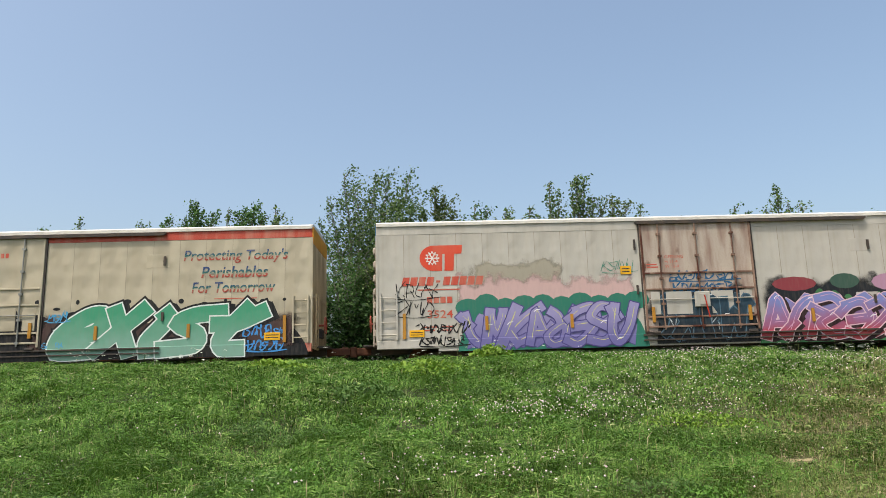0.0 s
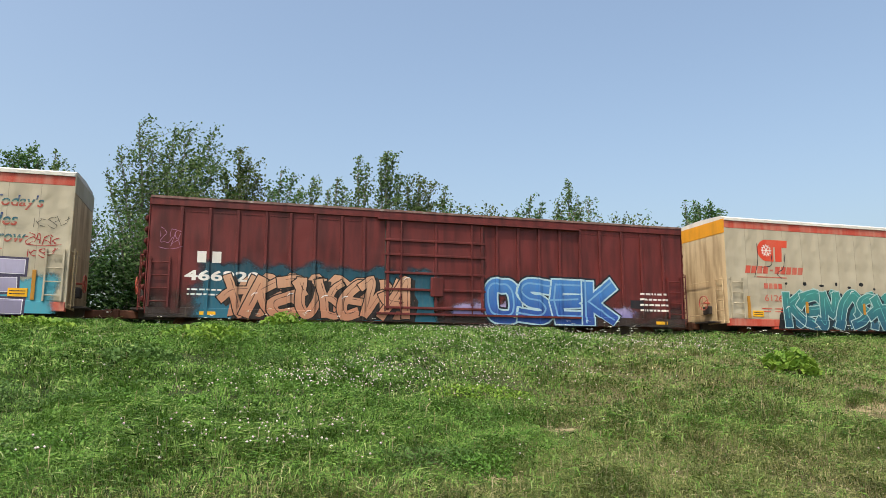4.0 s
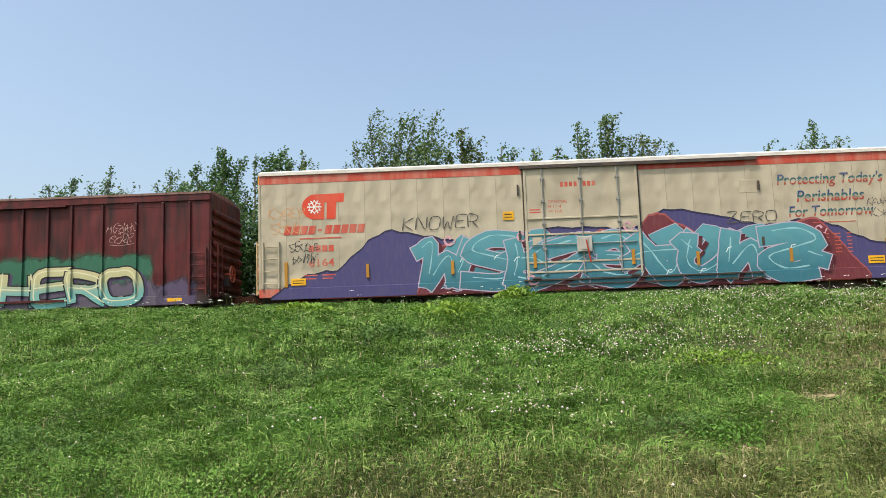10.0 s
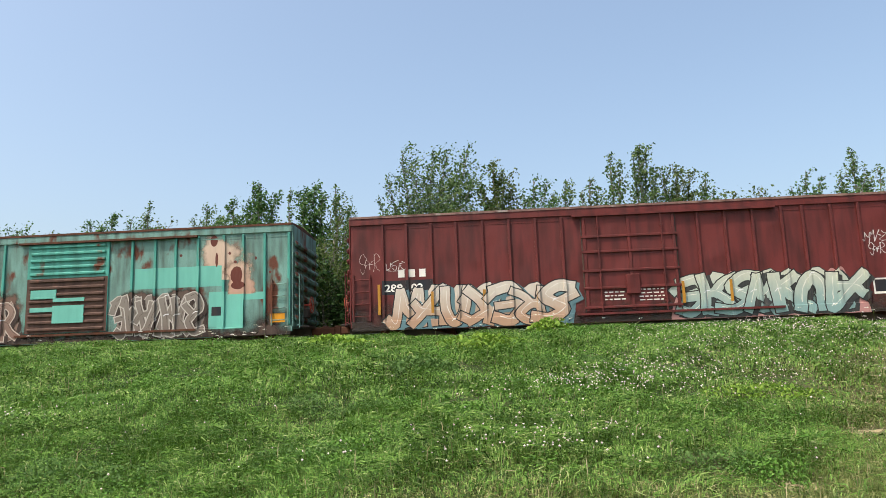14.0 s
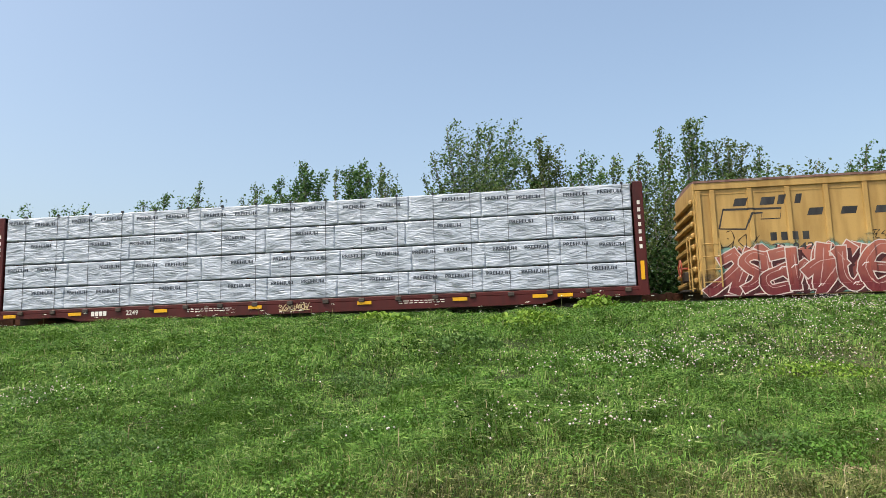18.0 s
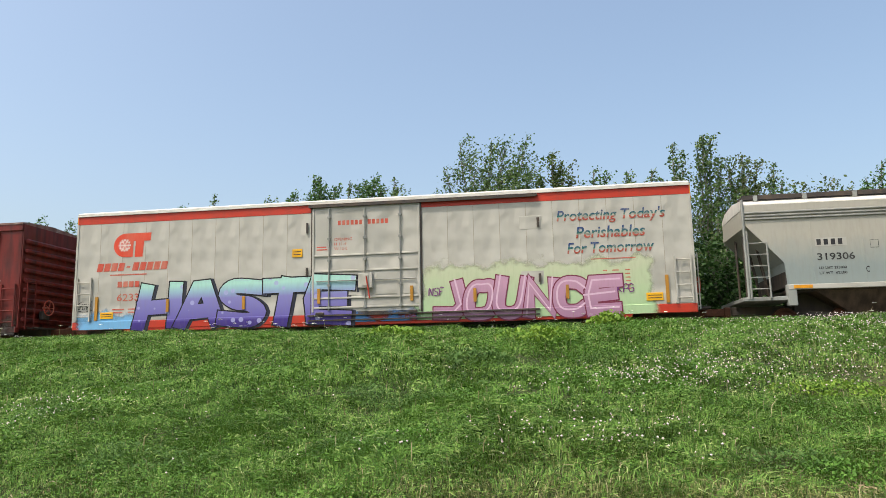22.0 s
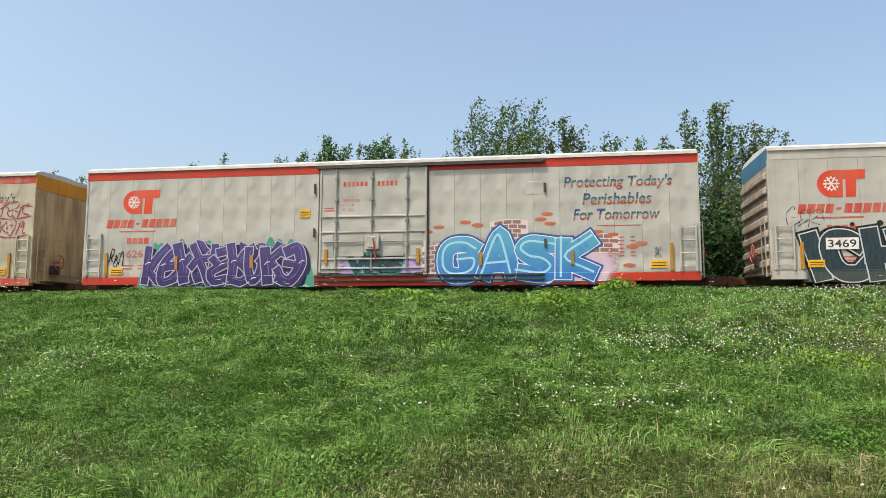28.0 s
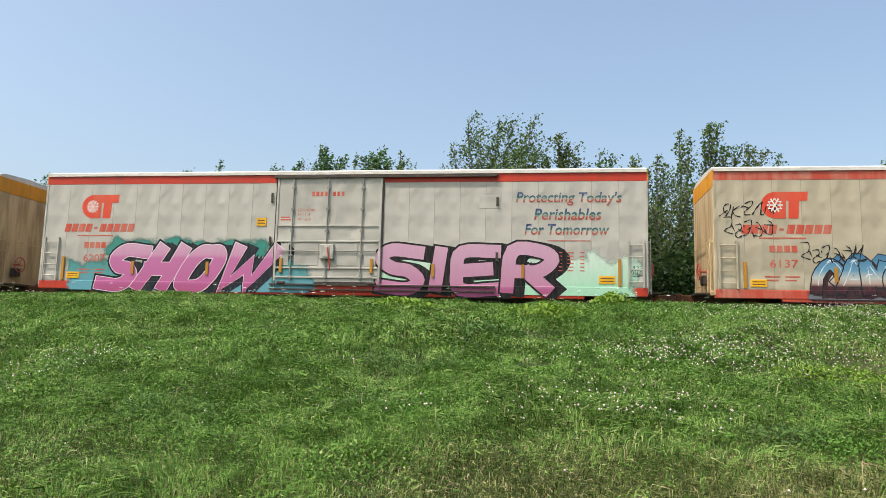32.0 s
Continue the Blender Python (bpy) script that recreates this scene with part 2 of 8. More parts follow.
def rod(bm, a, b, r, n=6):
    a, b = Vector(a), Vector(b)
    d = b - a
    q = d.to_track_quat("Z", "Y").to_matrix().to_4x4()
    bmesh.ops.create_cone(bm, cap_ends=True, segments=n, radius1=r, radius2=r, depth=d.length, matrix=Matrix.Translation((a + b) / 2) @ q)
    return bm


def prism(bm, outline, y0, y1):
    """An outline in x and z, made solid between two depths."""
    lo = [bm.verts.new((x, y0, z)) for x, z in outline]
    hi = [bm.verts.new((x, y1, z)) for x, z in outline]
    n = len(outline)
    bm.faces.new(lo)
    bm.faces.new(hi[::-1])
    for i in range(n):
        bm.faces.new((lo[(i + 1) % n], lo[i], hi[i], hi[(i + 1) % n]))
    bmesh.ops.recalc_face_normals(bm, faces=bm.faces)
    return bm


def mesh_of(name, verts, faces, material):
    me = bpy.data.meshes.new(name)
    me.from_pydata(verts, [], faces)
    me.materials.append(material)
    return me


def tri_mesh(name, co, material, per):
    """A mesh from an array of corners, every per corners one face."""
    co = np.asarray(co, np.float32).reshape(-1, 3)
    n = len(co) // per
    me = bpy.data.meshes.new(name)
    me.vertices.add(len(co))
    me.vertices.foreach_set("co", co.ravel())
    me.loops.add(len(co))
    me.loops.foreach_set("vertex_index", np.arange(len(co), dtype=np.int32))
    me.polygons.add(n)
    me.polygons.foreach_set("loop_start", np.arange(0, len(co), per, dtype=np.int32))
    me.update(calc_edges=True)
    me.materials.append(material)
    return me


# ---- ground ----
PROFILE = [(-400, -0.6), (-2, 0.0), (1, 0.05), (4, 0.55), (7, 1.10), (10, 1.64), (13, 2.16), (15.2, 2.40), (17, 2.36), (20, 2.2), (22.3, 2.12), (23.4, 2.12), (28.4, 2.12), (29.5, 2.1), (40, 2.0), (120, 1.6), (3000, 0.0)]
PY, PZ = np.array(PROFILE).T


def ground_z(x, y):
    x, y = np.asarray(x, float), np.asarray(y, float)
    z = np.interp(y, PY, PZ)
    near = np.clip(1 - np.abs(y - 10) / 10, 0, 1)
    z = z - np.clip(x, 0, 40) * 0.007 * np.clip((y - 3) / 10, 0, 1) * (y < 20)
    z = z + near * (0.07 * np.sin(x * 0.55 + y * 0.4) + 0.05 * np.sin(x * 1.3 - y * 0.9 + 1.0) + 0.03 * np.sin(x * 2.9 + y * 2.2))
    return z


def soil_material():
    m, t, b = nodes_of("grassy_soil", 0.95, 0, 0.1)
    broad, fine = noise_node(t, 0.5, 6), noise_node(t, 34, 7)
    a = ramp(t, fine.outputs[0], [(0.3, (0.014, 0.022, 0.008)), (0.55, (0.04, 0.055, 0.018)), (0.75, (0.10, 0.11, 0.04))])
    c = ramp(t, fine.outputs[0], [(0.3, (0.014, 0.026, 0.008)), (0.7, (0.055, 0.085, 0.024))])
    f = ramp(t, broad.outputs[0], [(0.45, (0, 0, 0)), (0.6, (1, 1, 1))])
    green = mix(t, f.outputs[0], a.outputs[0], c.outputs[0])
    o = t.nodes.new("ShaderNodeTexCoord")
    d = t.nodes.new("ShaderNodeVectorMath")
    d.operation = "DOT_PRODUCT"
    d.inputs[1].default_value = (0.3, -0.2, 0.0)
    t.links.new(o.outputs["Object"], d.inputs[0])
    k = t.nodes.new("ShaderNodeMath")
    k.operation = "ADD"
    k.inputs[1].default_value = 1.1
    t.links.new(d.outputs["Value"], k.inputs[0])
    thin = ramp(t, k.outputs[0], [(0.0, (0, 0, 0)), (1.0, (0.9, 0.9, 0.9))])
    tan = ramp(t, fine.outputs[0], [(0.3, (0.05, 0.045, 0.02)), (0.7, (0.20, 0.17, 0.085))])
    t.links.new(mix(t, thin.outputs[0], green, tan.outputs[0]), b.inputs["Base Color"])
    bump(t, b, fine.outputs[0], 0.7, 0.05)
    return m


SOIL = soil_material()
xs = np.concatenate([[-3000, -600, -150, -70], np.arange(-50, 50.1, 1.0), [70, 150, 600, 3000]])
ys = np.concatenate([[-400, -60, -10, -2], np.arange(0, 24, 0.6), np.arange(24, 46, 2.0), [60, 120, 400, 1200, 3000]])
gx, gy = np.meshgrid(xs, ys)
gz = ground_z(gx, gy)
nx = len(xs)
gv = np.stack([gx, gy, gz], -1).reshape(-1, 3).tolist()
gf = [(j * nx + i, j * nx + i + 1, (j + 1) * nx + i + 1, (j + 1) * nx + i) for j in range(len(ys) - 1) for i in range(nx - 1)]
ground = new("ground", mesh_of("ground", gv, gf, SOIL))
for p in ground.data.polygons:
    p.use_smooth = True
tagged(ground, "grassy embankment rising to the railway line", "ground", kind="structure")


# ---- grass ----
def leaf_material(name, stops, patch, through=0.35):
    """Leaves: every blade its own shade, broad patches over the bank, light passing through."""
    m, t, b = nodes_of(name, 0.55, 0, 0.16)
    g = t.nodes.new("ShaderNodeNewGeometry")
    r = ramp(t, g.outputs["Random Per Island"], stops)
    broad = noise_node(t, 0.55, 5)
    f = ramp(t, broad.outputs[0], [(0.42, (0, 0, 0)), (0.62, (0.4, 0.4, 0.4))])
    col = mix(t, f.outputs[0], r.outputs[0], patch)
    t.links.new(col, b.inputs["Base Color"])
    tr = t.nodes.new("ShaderNodeBsdfTranslucent")
    t.links.new(col, tr.inputs[0])
    ms = t.nodes.new("ShaderNodeMixShader")
    ms.inputs[0].default_value = through
    t.links.new(b.outputs[0], ms.inputs[1])
    t.links.new(tr.outputs[0], ms.inputs[2])
    t.links.new(ms.outputs[0], t.nodes["Material Output"].inputs[0])
    return m


LUSH = leaf_material("lush_grass", [(0.0, (0.0119, 0.0323, 0.0051)), (0.3, (0.067, 0.153, 0.0204)), (0.72, (0.168, 0.300, 0.0553)), (0.94, (0.272, 0.372, 0.105)), (1.0, (0.44, 0.465, 0.225))], (0.085, 0.1955, 0.0238), 0.25)
DRY = leaf_material("dry_grass", [(0.0, (0.0369, 0.0533, 0.0131)), (0.35, (0.123, 0.1558, 0.041)), (0.75, (0.2132, 0.2296, 0.0779)), (0.94, (0.3116, 0.2952, 0.1353)), (1.0, (0.4428, 0.3854, 0.2296))], (0.123, 0.1804, 0.0385), 0.27)
STRAW = leaf_material("straw", [(0.0, (0.24, 0.2, 0.096)), (1.0, (0.44, 0.384, 0.24))], (0.288, 0.24, 0.128), 0.2)
CLOVER = leaf_material("clover_leaf", [(0.0, (0.0516, 0.129, 0.0155)), (0.8, (0.1161, 0.2365, 0.0344)), (1.0, (0.1806, 0.3096, 0.0731))], (0.0817, 0.1935, 0.0258), 0.26)
LIME = leaf_material("yellow_green_weed", [(0.0, (0.081, 0.18, 0.018)), (1.0, (0.243, 0.36, 0.054))], (0.162, 0.27, 0.036))
DUSKY = leaf_material("grey_green_weed", [(0.0, (0.06, 0.13, 0.03)), (1.0, (0.13, 0.22, 0.06))], (0.085, 0.17, 0.04))
PETAL, _t, _b = nodes_of("clover_blossom", 0.8, 0, 0.2)
_g = _t.nodes.new("ShaderNodeNewGeometry")
_t.links.new(ramp(_t, _g.outputs["Random Per Island"], [(0.0, (0.75, 0.70, 0.66)), (0.6, (0.62, 0.5, 0.5)), (1.0, (0.5, 0.32, 0.38))]).outputs[0], _b.inputs["Base Color"])

rng = np.random.default_rng(7)


def dryness(x, y):
    """0 on the lush part of the bank, 1 on the thin, sunburnt part."""
    w = 0.5 * np.sin(x * 0.8 + y * 0.5) + 0.4 * np.sin(x * 1.7 - y * 1.1 + 2.0)
    return np.clip(np.clip((x + 1.1 - (y - 4.3) * 0.66 + w * 1.0) / 3.2, 0, 0.8) + 0.5 * np.clip((6.3 - y) / 1.6, 0, 1), 0, 0.95)


def scatter(n, y0, y1, power=1.4):
    """Places on the part of the bank before the camera, which widens with the distance."""
    y = y0 + (y1 - y0) * rng.random(n) ** power
    x = (-1.08 * y - 1.5) + (2.35 * y + 3.2) * rng.random(n)
    return x, y


LATTICE = np.random.default_rng(21).uniform(-1, 1, (64, 64))


def swell(x, y, size, shift=0):
    """Smooth, irregular swelling between -1 and 1, with lumps of the given size in metres."""
    u, v = np.asarray(x) / size + 17.3 + shift * 5.7, np.asarray(y) / size + 9.1 + shift * 3.1
    i, j = np.floor(u).astype(int), np.floor(v).astype(int)
    f, g = u - i, v - j
    f, g = f * f * (3 - 2 * f), g * g * (3 - 2 * g)
    L = lambda a, b: LATTICE[a % 64, b % 64]
    return (L(i, j) * (1 - f) + L(i + 1, j) * f) * (1 - g) + (L(i, j + 1) * (1 - f) + L(i + 1, j + 1) * f) * g


def blades(x, y, height, width, droop, stray=0.8):
    """Arched blades that lean together in locks; each a bent kite."""
    n = len(x)
    way = 4.4 * swell(x, y, 0.42, 3) + 2.0 * swell(x, y, 1.7, 4) + stray * rng.standard_normal(n)
    out = np.stack([np.cos(way), np.sin(way), np.zeros(n)], 1)
    H = height * (0.45 + 0.75 * rng.random(n))
    reach = H * droop * (0.25 + 0.9 * rng.random(n))
    base = np.stack([x, y, ground_z(x, y) - 0.012], 1)
    side = np.stack([-out[:, 1], out[:, 0], 0.75 * rng.standard_normal(n)], 1) * (width * (0.6 + 0.8 * rng.random(n)))[:, None] / 2
    up = np.array([0.0, 0.0, 1.0])
    mid = base + out * (reach * 0.42)[:, None] + up * (H * 0.78)[:, None]
    tip = base + out * (reach * 1.1)[:, None] + up * (H * (1.0 - 0.45 * droop * rng.random(n)))[:, None]
    return np.stack([base, mid - side, tip, mid + side], 1)


def lumps(x, y):
    """Where the grass stands higher, in clumps of a hand's width to two metres."""
    return 0.75 * swell(x, y, 0.85) + 0.6 * swell(x, y, 0.33, 1) + 0.35 * swell(x, y, 2.6, 2)


def grass():
    for count, y0, y1, wide in ((380000, 3.3, 8.0, 0.0056), (430000, 8.0, 17.4, 0.0106)):
        x, y = scatter(count, y0, y1, 0.82)
        bare = BARE(x, y)
        d = dryness(x, y) > rng.random(len(x))
        tall = 0.115 + 0.075 * lumps(x, y) + 0.03 * np.clip(y - 13.5, 0, 1.5)
        lush, thin = ~d & ~bare, d & ~bare
        tagged(new("lush_grass", tri_mesh("lush_grass", blades(x[lush], y[lush], np.clip(tall[lush], 0.045, 0.28), wide, 1.02), LUSH, 4)), "long bright green grass on the bank", "grass", kind="stuff")
        tagged(new("dry_grass", tri_mesh("dry_grass", blades(x[thin], y[thin], np.clip(tall[thin] * 0.72, 0.035, 0.18), wide * 0.85, 1.0, 1.3), DRY, 4)), "thin yellowish grass on the sunburnt bank", "grass", kind="stuff")
    x, y = rng.uniform(-9, 9, 22000), rng.uniform(-6, 3.4, 22000)
    ob = new("trodden_grass", tri_mesh("trodden_grass", blades(x, y, np.full(len(x), 0.07), 0.009, 1.2, 1.5), DRY, 4))
    tagged(ob, "short trodden grass at the foot of the bank", "grass", kind="stuff")
    x, y = scatter(330000, 4.0, 16.5, 0.82)
    patch = swell(x, y, 0.95, 5) + 0.6 * swell(x, y, 0.3, 6) + 0.25 * rng.standard_normal(len(x))
    keep = (patch > 0.05) & (dryness(x, y) < 0.35 + 0.5 * rng.random(len(x))) & ~BARE(x, y)
    x, y, patch = x[keep], y[keep], patch[keep]
    z = ground_z(x, y) + 0.02 + np.clip(0.05 + 0.12 * patch, 0.04, 0.17) * rng.random(len(x)) ** 0.5
    ob = new("clover_carpet", tri_mesh("clover_carpet", leaf_quads(x, y, z, 0.0092 + 0.00035 * (y - 4), 1.1), CLOVER, 4))
    tagged(ob, "low clover leaves between the grass", "clover", kind="stuff")
    x, y = scatter(62000, 4.0, 16.5, 0.8)
    keep = dryness(x, y) + 0.3 * rng.standard_normal(len(x)) > 0.5
    x, y = x[keep], y[keep]
    ob = new("straw", tri_mesh("straw", blades(x, y, np.full(len(x), 0.06), 0.006, 2.2, 2.5), STRAW, 4))
    tagged(ob, "bleached straw lying in the thin grass", "straw", kind="stuff")
    x, y = scatter(4500, 4.5, 17.0, 0.8)
    ob = new("seed_stalks", tri_mesh("seed_stalks", blades(x, y, 0.20 + 0.08 * lumps(x, y), 0.005, 0.5, 2.0), STRAW, 4))
    tagged(ob, "pale grass stalks gone to seed", "grass", kind="stuff")


def leaf_quads(x, y, z, size, tilt=0.7):
    n = len(x)
    a = rng.random(n) * 2 * np.pi
    u = np.stack([np.cos(a), np.sin(a), tilt * (rng.random(n) - 0.5)], 1)
    w = np.stack([-np.sin(a), np.cos(a), tilt * (rng.random(n) - 0.5)], 1)
    c = np.stack([x, y, z], 1)
    s = (size * (0.6 + 0.8 * rng.random(n)))[:, None]
    return np.stack([c - u * s, c - w * s * 0.75, c + u * s, c + w * s * 0.75], 1)


BARE_SPOTS = [(7.0, 7.15, 0.75, 0.32), (8.15, 7.15, 0.9, 0.48), (1.04, 5.39, 0.2, 0.09), (1.54, 6.1, 0.24, 0.1), (2.03, 5.53, 0.26, 0.1), (3.3, 5.3, 0.3, 0.11), (3.15, 7.0, 0.3, 0.1), (1.95, 6.7, 0.2, 0.08)]


def BARE(x, y):
    out = np.zeros(len(x), bool)
    for cx, cy, a, b in BARE_SPOTS:
        out |= (((x - cx) / a) ** 2 + ((y - cy) / b) ** 2 + 0.3 * np.sin(x * 9) * np.sin(y * 11)) < 1 - 0.25 * rng.random(len(x))
    return out & (rng.random(len(x)) < 0.92)


grass()


def weed_patch(name, label, cx, cy, a, b, height, count, size, material):
    r, t = np.sqrt(rng.random(count)), rng.random(count) * 2 * np.pi
    x, y = cx + a * r * np.cos(t) * (1 + 0.25 * np.sin(3 * t)), cy + b * r * np.sin(t)
    top = height * (1 - 0.6 * r ** 2)
    z = ground_z(x, y) + top * (0.35 + 0.65 * rng.random(count))
    ob = new(name, tri_mesh(name, leaf_quads(x, y, z, size, 2.2), material, 4))
    return tagged(ob, label, "weeds", kind="stuff")


def blossoms():
    """Clover heads: small eight-sided balls on the flowering drifts of the bank."""
    x, y = scatter(34000, 4.2, 16.6, 0.75)
    drift = np.full(len(x), 0.022)
    for cx, cy, a, b, f in ((0.2, 6.1, 0.6, 0.3, 2.4), (0.7, 6.6, 0.5, 0.3, 1.3), (1.3, 9.0, 1.1, 0.8, 2.2), (3.2, 9.8, 1.4, 1.0, 1.1), (5.0, 12.2, 2.2, 1.4, 1.5), (8.0, 11.8, 1.6, 0.9, 1.0), (-5.5, 7.4, 0.9, 0.8, 1.1), (-1.2, 5.9, 1.2, 0.3, 0.35), (5.6, 14.2, 2.5, 0.8, 1.3)):
        drift = drift + f * np.exp(-((x - cx) / a) ** 2 - ((y - cy) / b) ** 2)
    keep = rng.random(len(x)) < drift * 0.5
    x, y = x[keep], y[keep]
    n = len(x)
    z = ground_z(x, y) + 0.09 + 0.10 * rng.random(n)
    r = 0.0055 + 0.0065 * rng.random(n)
    c = np.stack([x, y, z], 1)
    ax = np.eye(3)
    tris = []
    for sx in (-1, 1):
        for sy in (-1, 1):
            for sz in (-1, 1):
                tris.append(np.stack([c + ax[0] * sx * r[:, None], c + ax[1] * sy * r[:, None], c + ax[2] * sz * r[:, None]], 1))
    verts = np.stack(tris, 1).reshape(-1, 3)
    me = tri_mesh("clover_blossoms", verts, PETAL, 3)
    ob = new("clover_blossoms", me)
    tagged(ob, "small whitish pink clover heads in the grass", "flowers", kind="stuff")


blossoms()


def umbels():
    """Flat white flower heads on stalks along the crest, each a ring of small florets."""
    n = 300
    x, y = rng.uniform(-14, 17, n), rng.uniform(14.6, 17.0, n)
    keep = np.sin(x * 0.9 + 1.0) + 0.6 * np.sin(x * 2.3) + rng.standard_normal(n) * 0.5 > 0.1
    x, y = x[keep], y[keep]
    z = ground_z(x, y) + 0.2 + 0.24 * rng.random(len(x))
    m = 14
    a, r = rng.random((len(x), m)) * 2 * np.pi, 0.045 * np.sqrt(rng.random((len(x), m)))
    X, Y = (x[:, None] + r * np.cos(a)).ravel(), (y[:, None] + r * np.sin(a)).ravel()
    Z = (z[:, None] - 6 * r ** 2 + 0.008 * rng.random((len(x), m))).ravel()
    ob = new("white_umbels", tri_mesh("white_umbels", leaf_quads(X, Y, Z, 0.012, 1.2), UMBEL, 4))
    tagged(ob, "flat white wildflower heads on the crest", "flowers", kind="stuff")
    ob = new("flower_stalks", tri_mesh("flower_stalks", blades(x, y, z - ground_z(x, y), 0.008, 0.1), DRY, 4))
    tagged(ob, "thin stalks of the wildflowers", "flowers", kind="stuff")


UMBEL, _t, _b = nodes_of("white_florets", 0.8, 0, 0.2)
_g = _t.nodes.new("ShaderNodeNewGeometry")
_t.links.new(ramp(_t, _g.outputs["Random Per Island"], [(0.0, (0.8, 0.8, 0.74)), (1.0, (0.6, 0.58, 0.5))]).outputs[0], _b.inputs["Base Color"])
umbels()
weed_patch("yellow_green_weeds", "patch of yellow-green leafy weeds on the bank", -2.9, 13.7, 0.7, 0.6, 0.26, 900, 0.04, LIME)
weed_patch("yellow_green_weeds", "patch of yellow-green leafy weeds on the bank", -0.2, 12.6, 0.7, 0.6, 0.22, 700, 0.038, LIME)
weed_patch("leafy_weed", "bushy green weed on the crest of the bank", 1.1, 15.2, 0.4, 0.3, 0.34, 420, 0.04, LIME)
weed_patch("low_green_weeds", "low yellow-green weeds in the sparse grass", 2.9, 8.35, 0.6, 0.35, 0.15, 800, 0.016, LIME)
weed_patch("leafy_weed", "bushy bright green weed on the bank", 8.15, 9.4, 0.4, 0.35, 0.36, 420, 0.045, LIME)
weed_patch("grey_green_weeds", "dull grey-green weed clump in the grass", -1.05, 10.3, 0.5, 0.4, 0.22, 900, 0.022, DUSKY)
for k in range(46):
    py_ = rng.uniform(4.6, 15.0)
    px_ = rng.uniform(-0.75 * py_ - 1, 0.35 * py_)
    weed_patch("clover_patch", "clump of clover leaves in the grass", px_, py_, rng.uniform(0.2, 0.7), rng.uniform(0.15, 0.4), rng.uniform(0.12, 0.24), 900, 0.0105, (DUSKY, CLOVER, CLOVER, LUSH)[k % 4])


def bare_soil():
    """Thin skins of dry tan earth where the grass has gone."""
    m, t, b = nodes_of("dry_tan_earth", 0.95, 0, 0.1)
    n1, n2 = noise_node(t, 30, 6), noise_node(t, 4, 4)
    c = ramp(t, n1.outputs[0], [(0.3, (0.10, 0.08, 0.045)), (0.7, (0.32, 0.25, 0.15))])
    t.links.new(mix(t, n2.outputs[0], c.outputs[0], (0.30, 0.25, 0.14)), b.inputs["Base Color"])
    bump(t, b, n1.outputs[0], 0.9, 0.03)
    for k, (cx, cy, a, d) in enumerate(BARE_SPOTS):
        bm = bmesh.new()
        rings = []
        for r in (0.0, 0.2, 0.35, 0.5, 0.65, 0.8, 0.9, 1.0):
            ring = []
            for j in range(24):
                th = 2 * math.pi * j / 24
                w = 1 + 0.18 * math.sin(3 * th + k) + 0.1 * math.sin(7 * th + 2 * k)
                px, py = cx + a * r * w * math.cos(th), cy + d * r * w * math.sin(th)
                ring.append(bm.verts.new((px, py, float(ground_z(px, py)) + 0.010 - 0.022 * r * r + 0.012 * math.sin(23 * px + 9 * py) * math.sin(19 * py - 11 * px))))
            rings.append(ring)
        for p, q in zip(rings, rings[1:]):
            for j in range(24):
                bm.faces.new((p[j], q[j], q[(j + 1) % 24], p[(j + 1) % 24]))
        bmesh.ops.remove_doubles(bm, verts=bm.verts, dist=0.0005)
        for f in bm.faces:
            f.smooth = True
        ob = new("bare_soil", finish(bm, "bare_soil", m))
        tagged(ob, "patch of bare dry tan earth on the bank", "soil", kind="structure")


bare_soil()


# ---- trees behind the line ----
BARK = paint("grey_bark", (0.20, 0.185, 0.155), (0.07, 0.06, 0.05), 0.6, 0.9)
LEAF_A = leaf_material("poplar_leaf", [(0.0, (0.05, 0.10, 0.03)), (0.6, (0.10, 0.17, 0.05)), (1.0, (0.24, 0.32, 0.13))], (0.09, 0.16, 0.05), 0.4)
LEAF_B = leaf_material("alder_leaf", [(0.0, (0.038, 0.09, 0.024)), (0.7, (0.085, 0.175, 0.045)), (1.0, (0.21, 0.30, 0.12))], (0.07, 0.15, 0.04), 0.38)
LEAF_C = leaf_material("olive_leaf", [(0.0, (0.055, 0.085, 0.022)), (0.7, (0.10, 0.145, 0.04)), (1.0, (0.18, 0.22, 0.08))], (0.09, 0.14, 0.036), 0.38)
# Leaf colours darkened to carry the shade of the cars and trees.
LEAF_SHADED = leaf_material("shaded_shrub_leaf", [(0.0, (0.014, 0.036, 0.010)), (0.7, (0.034, 0.078, 0.022)), (1.0, (0.075, 0.13, 0.042))], (0.03, 0.065, 0.018), 0.25)


def tube(bm, points, radii, n=5):
    rings = []
    for i, (p, r) in enumerate(zip(points, radii)):
        d = (points[min(i + 1, len(points) - 1)] - points[max(i - 1, 0)]).normalized()
        u = d.orthogonal().normalized()
        w = d.cross(u)
        rings.append([bm.verts.new(p + (u * math.cos(2 * math.pi * k / n) + w * math.sin(2 * math.pi * k / n)) * r) for k in range(n)])
    for a, b in zip(rings, rings[1:]):
        for k in range(n):
            bm.faces.new((a[k], a[(k + 1) % n], b[(k + 1) % n], b[k]))


